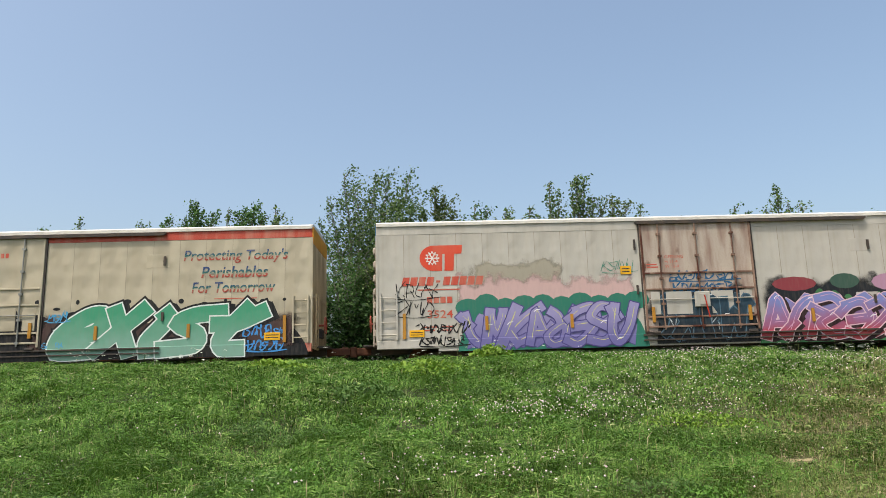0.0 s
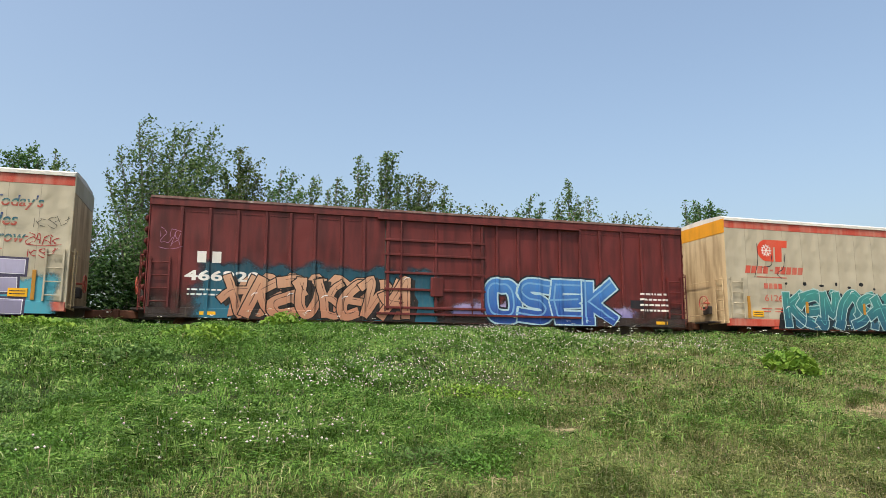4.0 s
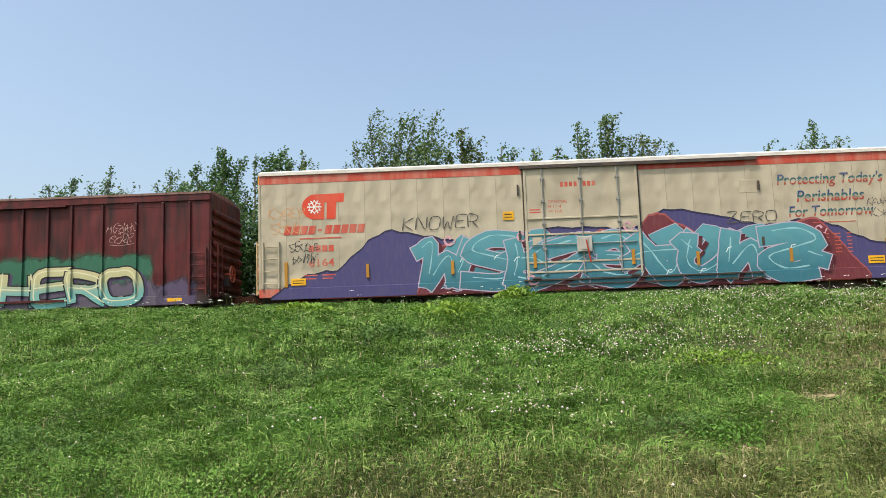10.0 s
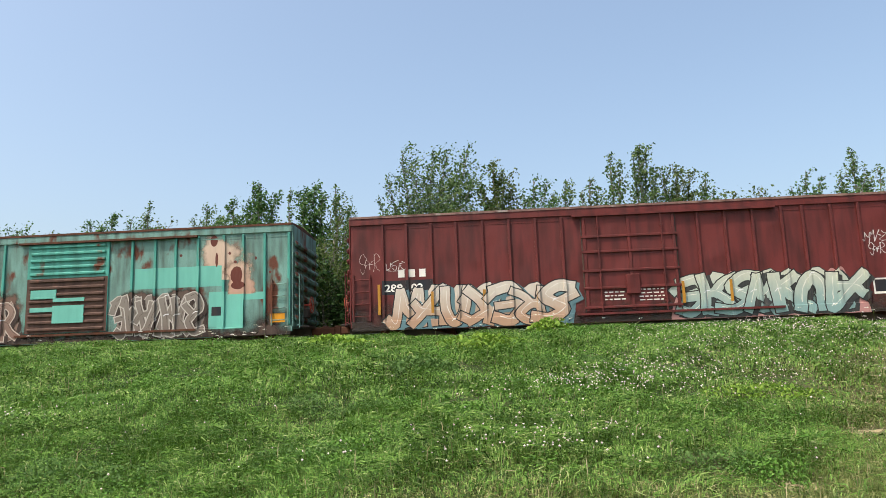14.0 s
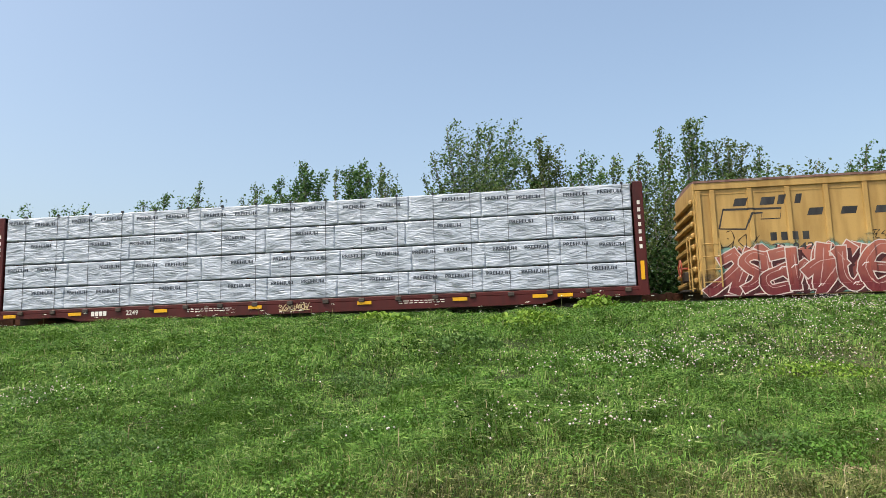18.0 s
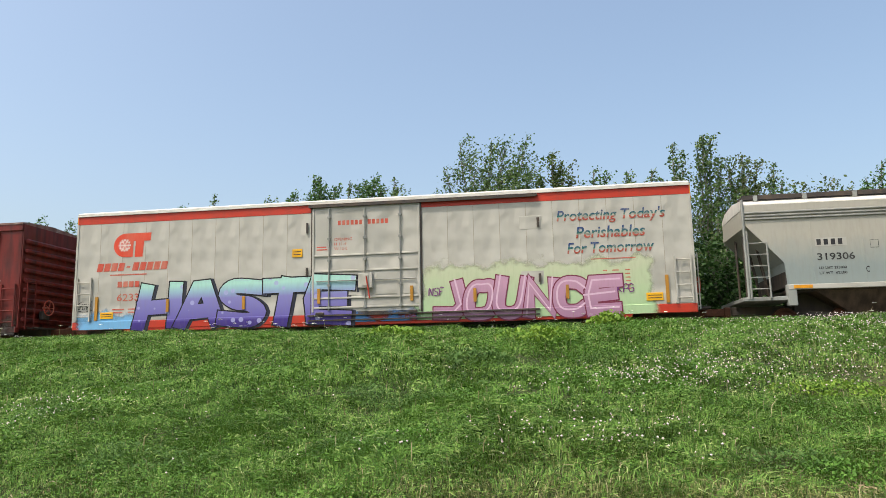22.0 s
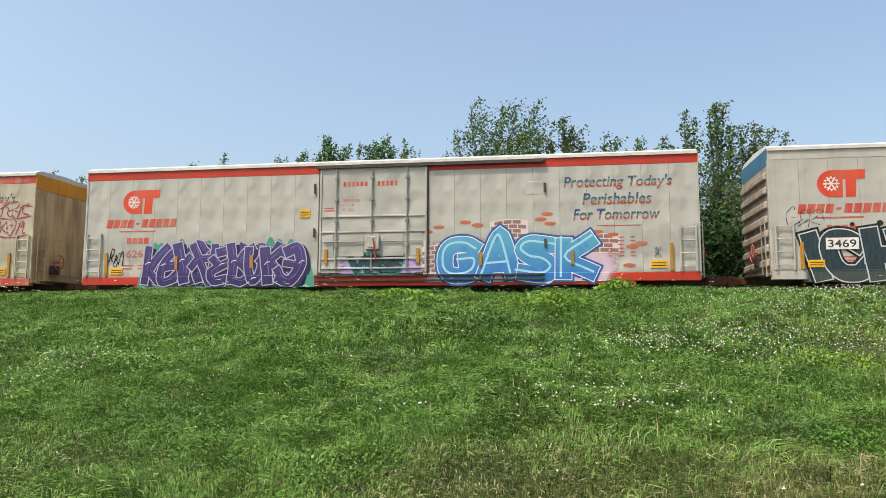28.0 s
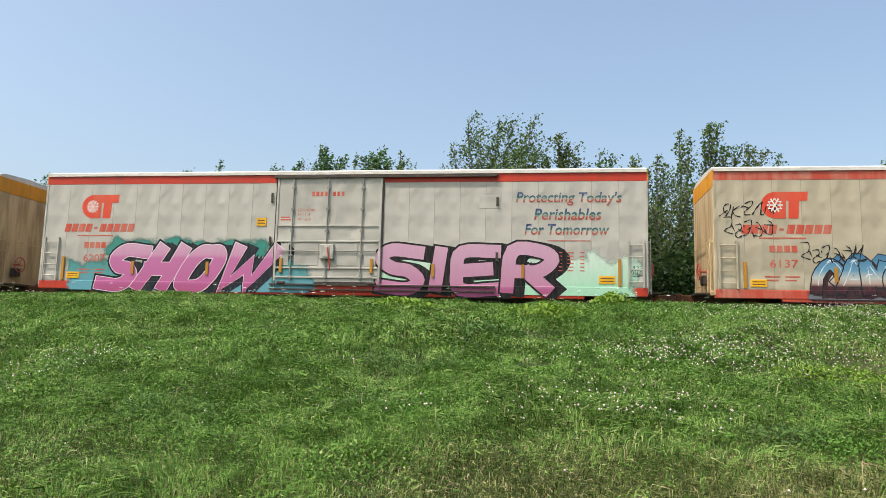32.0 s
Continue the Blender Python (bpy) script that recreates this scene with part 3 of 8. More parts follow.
def tree(y, tips, material, label, wind=0.6, seed=0, dense=1.0):
    """One leader for each tip (x, height, half width), bending with the wind, with upswept limbs and loose leaves that thin out to the tip."""
    rnd = random.Random(seed)
    r2 = np.random.default_rng(seed)
    x = sum(t[0] for t in tips) / len(tips) - 0.35 * wind
    z0 = float(ground_z(x, y)) - 0.1
    base = new("tree")
    base.location = (x, y, z0)
    bm = bmesh.new()
    cs = []
    for s, (tx, top, wide) in enumerate(tips):
        h, dx, dy = top - z0, tx - x, rnd.uniform(-0.7, 0.7) if s else 0.0
        pts = [Vector((dx * (k / 9) ** 1.3 + 0.05 * math.sin(k * 2.1 + s), dy * (k / 9) ** 0.8, h * k / 9)) for k in range(10)]
        tube(bm, pts, [(0.085 if s else 0.12) * (1 - 0.95 * k / 9) + 0.004 for k in range(10)])
        limbs = int(h * 4.2)
        for b in range(limbs):
            f = 0.18 + 0.8 * (b + rnd.random()) / limbs
            i = min(int(f * 9), 8)
            p = pts[i].lerp(pts[i + 1], f * 9 - i)
            reach = 1.75 * wide * min(1.0, 1.55 * (1.02 - f) ** 0.62) * rnd.uniform(0.55, 1.15)
            a = rnd.uniform(0, 2 * math.pi)
            out = Vector((math.cos(a), math.sin(a), 0)) * reach
            rise = reach * rnd.uniform(0.6, 1.3) + 0.12
            blown = Vector((0.8 * wind * reach, 0, 0))
            q = [p, p + out * 0.5 + Vector((0, 0, rise * 0.4)), p + out * 0.9 + blown * 0.5 + Vector((0, 0, rise * 0.85)), p + out + blown + Vector((0.1 * wind, 0, rise * 1.2))]
            tube(bm, q, [0.022, 0.015, 0.009, 0.004], 3)
            m = max(10, int(dense * 80 * reach * rnd.uniform(0.5, 1.5)))
            g = r2.random(m) ** 0.8 * 3
            k = np.minimum(g.astype(int), 2)
            Q = np.array(q)
            c = Q[k] + (Q[k + 1] - Q[k]) * (g - k)[:, None]
            cs.append(c + r2.standard_normal((m, 3)) * np.array([0.14, 0.13, 0.12]) * (0.5 + 0.9 * reach))
        m = int(50 * dense)
        f = 0.78 + 0.22 * r2.random(m)
        cs.append(np.stack([dx * f ** 1.3, dy * f ** 0.8, h * f], 1) + r2.standard_normal((m, 3)) * 0.05)
    part("trunk", bm, BARK, base, "pale grey bark")
    c = np.concatenate(cs)
    n = len(c)
    u = r2.standard_normal((n, 3)) * np.array([1, 1, 0.8])
    u /= np.linalg.norm(u, axis=1)[:, None]
    w = np.cross(u, r2.standard_normal((n, 3)))
    w /= np.linalg.norm(w, axis=1)[:, None]
    s = (0.04 + 0.04 * r2.random(n))[:, None]
    quads = np.stack([c - u * s, c - w * s * 0.72, c + u * s * 1.15, c + w * s * 0.72], 1)
    ob = new("crown", tri_mesh("crown", quads, material, 4))
    ob.parent = base
    return tagged(base, label, "tree")


POPLAR, ALDER, OLIVE = "slender poplar with loose leaves blown to one side", "rounded dark green alder behind the track", "bushy olive green young tree behind the track"
tree(34.0, [(-4.1, 12.4, 0.75), (-2.6, 12.35, 0.8), (-2.0, 12.0, 0.8), (-0.95, 12.0, 0.75), (-4.8, 11.0, 0.6), (-3.4, 11.2, 0.9), (-0.7, 10.6, 0.7), (-5.3, 10.0, 0.6)], LEAF_A, POPLAR, 1.0, 1, 1.0)
tree(34.5, [(0.25, 11.75, 0.5), (0.7, 11.2, 0.65), (-0.3, 10.6, 0.6), (1.0, 10.5, 0.5)], LEAF_C, OLIVE, 0.5, 2, 1.5)
tree(34.0, [(2.1, 10.7, 0.5), (2.65, 10.4, 0.5), (1.6, 10.0, 0.6)], LEAF_B, POPLAR, 0.7, 3, 1.0)
tree(34.5, [(3.65, 10.6, 0.5), (3.0, 10.1, 0.45)], LEAF_A, POPLAR, 0.6, 4)
tree(33.8, [(4.65, 10.5, 0.35), (5.05, 10.1, 0.5), (4.2, 9.9, 0.5)], LEAF_A, POPLAR, 0.7, 22)
tree(33.5, [(5.6, 11.55, 0.38), (5.9, 10.6, 0.5)], LEAF_A, POPLAR, 0.6, 5)
tree(34.0, [(6.75, 11.7, 0.5), (7.0, 12.0, 0.45), (7.4, 12.0, 0.4), (7.65, 10.8, 0.6)], LEAF_A, POPLAR, 0.9, 6)
tree(34.5, [(8.15, 10.6, 0.6), (8.6, 10.9, 0.6), (9.2, 10.6, 0.5)], LEAF_C, ALDER, 0.4, 7, 1.4)
tree(33.8, [(9.9, 10.45, 0.25), (10.4, 9.85, 0.3), (9.6, 9.9, 0.35)], LEAF_A, POPLAR, 1.0, 8, 0.7)
tree(34.2, [(14.5, 10.4, 0.5), (15.1, 10.1, 0.35), (13.85, 9.7, 0.4)], LEAF_B, POPLAR, 0.6, 9)
tree(34.0, [(16.6, 11.15, 0.55), (16.1, 10.3, 0.45), (17.0, 10.4, 0.4)], LEAF_A, POPLAR, 0.7, 10, 1.1)
tree(34.4, [(17.9, 10.4, 0.45), (17.5, 10.0, 0.4)], LEAF_A, POPLAR, 0.6, 11, 0.7)
tree(34.3, [(23.65, 10.7, 0.25)], LEAF_B, ALDER, 0.1, 23, 1.3)
tree(34.5, [(24.55, 10.75, 0.6), (25.3, 10.75, 0.6), (25.75, 10.4, 0.45)], LEAF_B, ALDER, 0.1, 12, 1.6)
tree(35.0, [(29.4, 9.5, 0.6)], LEAF_B, ALDER, 0.2, 13)
tree(34.5, [(39.0, 10.6, 0.8), (39.9, 11.8, 0.9), (41.2, 12.6, 1.1), (42.6, 12.2, 1.1)], LEAF_B, ALDER, 0.2, 14, 1.4)
tree(34.0, [(-7.3, 10.8, 0.22), (-7.2, 10.3, 0.5), (-6.8, 9.9, 0.45)], LEAF_A, POPLAR, 0.7, 15)
tree(34.5, [(-8.45, 11.0, 0.65), (-8.95, 10.5, 0.6), (-8.0, 10.5, 0.55)], LEAF_B, ALDER, 0.1, 16, 1.7)
tree(33.6, [(-9.4, 10.7, 0.18)], LEAF_A, POPLAR, 0.6, 24, 0.8)
tree(34.0, [(-11.0, 11.1, 0.65), (-10.4, 10.7, 0.6), (-11.5, 10.6, 0.5), (-12.2, 10.2, 0.55)], LEAF_B, ALDER, 0.1, 17, 1.7)
tree(34.5, [(-13.75, 10.2, 0.5), (-14.6, 9.7, 0.45), (-13.0, 9.6, 0.4)], LEAF_A, POPLAR, 0.5, 18)
tree(34.0, [(-16.4, 10.5, 0.22), (-16.9, 9.9, 0.4)], LEAF_A, POPLAR, 0.7, 19)
tree(34.5, [(-18.5, 10.1, 0.6), (-19.4, 9.7, 0.5)], LEAF_B, ALDER, 0.1, 20, 1.3)
tree(35.0, [(-23.5, 9.3, 0.8), (-24.4, 9.0, 0.7)], LEAF_B, ALDER, 0.1, 21, 1.2)
for k, bx in enumerate(np.arange(-31, 46, 2.1)):
    cx = float(bx + rng.uniform(-0.6, 0.6))
    tree(float(rng.uniform(31.8, 33.2)), [(cx + rnd_x, float(rng.uniform(7.2, 9.2)), 0.75) for rnd_x in (-0.7, 0.1, 0.8)], (LEAF_B, LEAF_B, LEAF_C)[k % 3], "young leafy tree in the thicket behind the track", 0.3, 100 + k, 0.55)


def undergrowth():
    """Dense shrubs and tall herbs right behind the track."""
    n = 130000
    x = rng.uniform(-42, 56, n)
    y = rng.uniform(30.2, 35.0, n)
    crest = 4.2 + 1.2 * np.sin(x * 0.9) * np.sin(x * 0.37 + 1) + 0.5 * np.sin(x * 2.3 + y)
    z = ground_z(x, y) + np.clip(crest, 2.2, 6.4) * rng.random(n) ** 0.8
    ob = new("undergrowth", tri_mesh("undergrowth", leaf_quads(x, y, z, 0.085, 1.6), LEAF_SHADED, 4))
    tagged(ob, "dense green shrubs behind the track, darkened for the shade", "shrubs", kind="stuff")


undergrowth()


def far_woods():
    """The depth of the wood behind the first trees, in leaves coloured darker for shade."""
    n = 55000
    x = rng.uniform(-60, 75, n)
    y = rng.uniform(37.0, 44.0, n)
    crest = 6.2 + 0.9 * np.sin(x * 0.6) * np.sin(x * 0.23 + 1) + 0.5 * np.sin(x * 1.7 + y)
    z = ground_z(x, y) + crest * rng.random(n) ** 0.9
    ob = new("far_woods", tri_mesh("far_woods", leaf_quads(x, y, z, 0.16, 1.8), LEAF_SHADED, 4))
    tagged(ob, "green woods behind the first trees, darkened for the shade", "woods", kind="stuff")


far_woods()


# ---- building behind the trees ----
def building(x0, x1, y0, y1, top):
    """A long low hall with metal cladding, ribs and a dark roof edge."""
    cladding = paint("pale_cladding", hexc("a9b4b6"), hexc("7c8484"), 0.2, 0.6)
    eave = paint("dark_roof_edge", hexc("3c5450"), hexc("28302e"), 0.3, 0.6)
    hall = new("industrial_hall")
    tagged(hall, "pale metal-clad hall with a dark roof edge behind the trees", "building")
    part("wall", boxes((x0, x1, y0, y1, 0.5, top - 0.5)), cladding, hall)
    part("roof", boxes((x0 - 0.4, x1 + 0.4, y0 - 0.4, y1 + 0.4, top - 0.5, top), bevel=0.05), eave, hall, "dark green roof edge")
    rib = finish(boxes((-0.06, 0.06, -0.05, 0.01, 0.5, top - 0.5)), "wall_rib", cladding)
    for k in range(int((x1 - x0) / 1.2)):
        piece("wall_rib", rib, hall, (x0 + 0.6 + 1.2 * k, y0, 0))
    for k in range(int((x1 - x0) / 9)):
        w = part("window", boxes((x0 + 3 + 9 * k, x0 + 5.4 + 9 * k, y0 - 0.08, y0 + 0.02, 5.6, 6.8)), STEEL, hall)
        part("window_frame", boxes((x0 + 2.9 + 9 * k, x0 + 5.5 + 9 * k, y0 - 0.1, y0, 5.5, 5.6)), cladding, w)


building(-46.0, -9.0, 70.0, 86.0, 11.0)


# ---- lettering and sprayed pieces ----
GLYPHS = {}


def unfolded(co, faces):
    """Leaves out the small triangles that lie on top of larger ones where a thick outline crosses itself."""
    tri = [f for f in faces if len(f) == 3]
    if len(tri) != len(faces) or len(tri) > 900:
        return faces
    T = co[np.array(tri)]
    e1, e2 = T[:, 1] - T[:, 0], T[:, 2] - T[:, 0]
    area = e1[:, 0] * e2[:, 1] - e1[:, 1] * e2[:, 0]
    keep = []
    mids = np.array([(1, 1, 1), (4, 1, 1), (1, 4, 1), (1, 1, 4)], float)
    mids /= mids.sum(1)[:, None]
    for k in np.argsort(-np.abs(area)):
        if abs(area[k]) < 1e-7:
            continue
        covered = 0
        if keep:
            A, U, V, D = T[keep, 0], e1[keep], e2[keep], area[keep]
            for m in mids:
                p = (T[k] * m[:, None]).sum(0) - A
                a = (p[:, 0] * V[:, 1] - p[:, 1] * V[:, 0]) / D
                b = (U[:, 0] * p[:, 1] - U[:, 1] * p[:, 0]) / D
                covered += bool(np.any((a > 0.002) & (b > 0.002) & (a + b < 0.998)))
        if covered < 2:
            keep.append(k)
    return [tri[k] for k in sorted(keep)]


def glyph(text, bold=0.0, shear=0.0, key_size=1.0):
    """Corners (x, z) and faces of a line of the built-in font."""
    key = (text, bold, shear)
    if key not in GLYPHS:
        cu = bpy.data.curves.new("glyph", "FONT")
        cu.body, cu.size, cu.offset, cu.shear, cu.resolution_u = text, key_size, bold, shear, 3
        ob = bpy.data.objects.new("glyph", cu)
        me = bpy.data.meshes.new_from_object(ob)
        co = np.zeros(len(me.vertices) * 3)
        me.vertices.foreach_get("co", co)
        flat = co.reshape(-1, 3)[:, :2].copy()
        GLYPHS[key] = (flat, unfolded(flat, [tuple(p.vertices) for p in me.polygons]))
        bpy.data.objects.remove(ob)
        bpy.data.curves.remove(cu)
        bpy.data.meshes.remove(me)
    return GLYPHS[key]


SILLS = {}        # for a car's relief: height under which its sill stands proud, and by how much


class Flat:
    """Collects flat shapes in x and z and lays them on a car's side, following its posts and doors."""

    def __init__(self, relief):
        self.relief = relief          # (x, depth) corners along the side
        self.bm = bmesh.new()

    def add(self, co, faces, lift):
        b = bmesh.new()
        rise = lift if isinstance(lift, list) else [lift] * len(co)
        vs = [b.verts.new((x, h, z)) for (x, z), h in zip(co, rise)]
        turns = [sum(co[f[k - 1]][0] * co[f[k]][1] - co[f[k]][0] * co[f[k - 1]][1] for k in range(len(f))) for f in faces]
        way = sum(turns)
        for f, turn in zip(faces, turns):
            if len(set(f)) > 2 and turn * way > 0:
                try:
                    b.faces.new([vs[i] for i in f])
                except ValueError:
                    pass
        lo, hi = min(c[0] for c in co), max(c[0] for c in co)
        sill = SILLS.get(id(self.relief))
        if sill and min(c[1] for c in co) < sill[0] < max(c[1] for c in co):
            for cut in (sill[0], sill[0] + 0.012):
                bmesh.ops.bisect_plane(b, geom=b.verts[:] + b.edges[:] + b.faces[:], dist=0.0005, plane_co=(0, 0, cut), plane_no=(0, 0, 1))
        for bx, _ in self.relief:
            if lo < bx < hi:
                bmesh.ops.bisect_plane(b, geom=b.verts[:] + b.edges[:] + b.faces[:], dist=0.0005, plane_co=(bx, 0, 0), plane_no=(1, 0, 0))
        rx, rd = [r[0] for r in self.relief], [r[1] for r in self.relief]
        thin = 0.4 if rx else 1.0          # coats of paint, hardly thicker than the sheet
        for v in b.verts:
            deep = float(np.interp(v.co.x, rx, rd)) if rx else 0.0
            if sill and v.co.z < sill[0] + 0.002:
                deep = max(deep, sill[1])
            v.co.y = -HALF - deep - thin * v.co.y
        for f in b.faces:
            f.normal_update()
            if f.normal.y > 0:
                f.normal_flip()
        me = bpy.data.meshes.new("flat")
        b.to_mesh(me)
        b.free()
        self.bm.from_mesh(me)
        bpy.data.meshes.remove(me)

    def rect(self, x0, x1, z0, z1, lift=0.006, slant=0.0):
        self.add([(x0, z0), (x1, z0), (x1 + slant, z1), (x0 + slant, z1)], [(0, 1, 2, 3)], lift)

    def text(self, text, x0, x1, z0, z1, lift=0.008, bold=0.0, shear=0.0):
        co, faces = glyph(text, bold, shear)
        a, b = co.min(0), co.max(0)
        s = ((x1 - x0) / (b[0] - a[0]), (z1 - z0) / (b[1] - a[1]))
        self.add([(x0 + (x - a[0]) * s[0], z0 + (z - a[1]) * s[1]) for x, z in co], faces, lift)

    def ribbon(self, pts, width, lift):
        co, faces = [], []
        for i, (x, z) in enumerate(pts):
            dx, dz = pts[min(i + 1, len(pts) - 1)][0] - pts[max(i - 1, 0)][0], pts[min(i + 1, len(pts) - 1)][1] - pts[max(i - 1, 0)][1]
            l = math.hypot(dx, dz) or 1
            w = width / 2 * (0.7 + 0.3 * math.sin(i * 1.3))
            co += [(x - dz / l * w, z + dx / l * w), (x + dz / l * w, z - dx / l * w)]
            if i:
                faces.append((2 * i - 2, 2 * i - 1, 2 * i + 1, 2 * i))
        self.add(co, faces, lift)

    def band(self, pts, width, lift, cap=0.0, foot=0.69):
        """A stroke of even width with mitred corners; one that ends where it began is closed."""
        P = np.array(pts, float)
        closed = bool(np.allclose(P[0], P[-1]))
        D = np.diff(P, axis=0)
        D /= np.linalg.norm(D, axis=1)[:, None] + 1e-9
        N = np.stack([-D[:, 1], D[:, 0]], 1)
        co, faces = [], []
        for i in range(len(P)):
            a, b = N[i - 1] if i else (N[-1] if closed else N[0]), N[i] if i < len(N) else (N[0] if closed else N[-1])
            m = a + b
            m /= np.linalg.norm(m) + 1e-9
            m = m * (width / 2) / max(0.6, float(m @ a))
            q = P[i] if closed else P[i] - D[0] * cap if i == 0 else P[i] + D[-1] * cap if i == len(P) - 1 else P[i]
            co += [(q[0] + m[0], max(q[1] + m[1], foot)), (q[0] - m[0], max(q[1] - m[1], foot))]
            if i:
                faces.append((2 * i - 2, 2 * i - 1, 2 * i + 1, 2 * i))
        self.add(co, faces, [lift + 0.0016 * (k // 2) / len(P) for k in range(len(co))])

    def done(self, name, material, parent, label=""):
        return part(name, self.bm, material, parent, label)


def scribble(flat, x0, x1, z0, z1, seed, width=0.035, loops=9, lift=0.02):
    """A quick tag of joined, leaning signs that cannot be read; a tall one has two lines."""
    if z1 - z0 > 0.62 and width < 0.08:
        mid = (z0 + z1) / 2
        scribble(flat, x0, x1, mid + 0.04, z1, seed, width, loops, lift)
        return scribble(flat, x0 + 0.1, x1 - 0.1, z0, mid - 0.04, seed + 1, width, loops, lift)
    r = random.Random(seed)
    wid, hgt = x1 - x0, z1 - z0
    signs = max(3, min(7, int(wid / max(hgt, 0.15) * 1.7)))
    lean = r.uniform(0.05, 0.3)
    rise = r.uniform(-0.12, 0.12)
    for k in range(signs):
        cx, cw = x0 + wid * k / signs, wid / signs * r.uniform(0.85, 1.1)
        flip, turn = r.random() < 0.4, r.random() < 0.4
        low, tall = r.uniform(-0.08, 0.1), r.uniform(0.7, 1.05)
        for j, st in enumerate(STROKES[r.randrange(len(STROKES))]):
            pts = []
            for u, v in smooth_path([(a + r.uniform(-0.22, 0.22), b + r.uniform(-0.16, 0.16)) for a, b in st], 4):
                u, v = (1 - u if flip else u), (1 - v if turn else v)
                v = low + tall * v
                pts.append((cx + cw * u + lean * (v - 0.5) * hgt, z0 + hgt * v + rise * hgt * (k / signs - 0.5)))
            flat.ribbon(pts, width * r.uniform(0.75, 1.0), lift + 0.0004 * k + 0.0001 * j)
    if r.random() < 0.45:
        flat.ribbon(smooth_path([(x0, z0 - 0.1 * hgt), (x0 + wid * 0.5, z0 - 0.2 * hgt), (x1 + 0.1 * wid, z0 - 0.02 * hgt)], 4), width * 0.8, lift + 0.004)


def cloud_top(x0, x1, z0, z1, bumps, seed, rag=0.5):
    """A patch with a scalloped top, as strips."""
    r = random.Random(seed)
    n = bumps * 8
    hs = [r.uniform(1 - rag * 0.5, 1.0) for _ in range(bumps + 1)]
    co, faces = [], []
    for i in range(n + 1):
        f = i / n
        k = min(int(f * bumps), bumps - 1)
        g = f * bumps - k
        edge = min(1.0, min(f, 1 - f) * 9) ** 0.6
        h = (hs[k] * (1 - g) + hs[k + 1] * g) * (0.84 + 0.16 * math.sin(g * math.pi)) * (0.06 + 0.94 * edge)
        x = x0 + (x1 - x0) * f
        co += [(x, z0), (x, z0 + (z1 - z0) * h)]
        if i:
            faces.append((2 * i - 2, 2 * i, 2 * i + 1, 2 * i - 1))
    return co, faces


SPRAYS = {}


def sprayed(rgb_low, rgb_high, z0, z1, spots=None, tones=None):
    key = (rgb_low, rgb_high, round(z0, 1), round(z1, 1), spots, str(tones))
    if key not in SPRAYS:
        SPRAYS[key] = spray("spray_paint", dull(rgb_low), dull(rgb_high), z0, z1, dull(spots) if spots else None, tones=[(f, dull(c)) for f, c in tones] if tones else None)
    return SPRAYS[key]


def dull(h):
    """A can's colour after some summers."""
    c = hexc(h)
    g = 0.3 * c[0] + 0.6 * c[1] + 0.1 * c[2]
    return tuple((v * 0.86 + g * 0.14) * 0.85 for v in c)


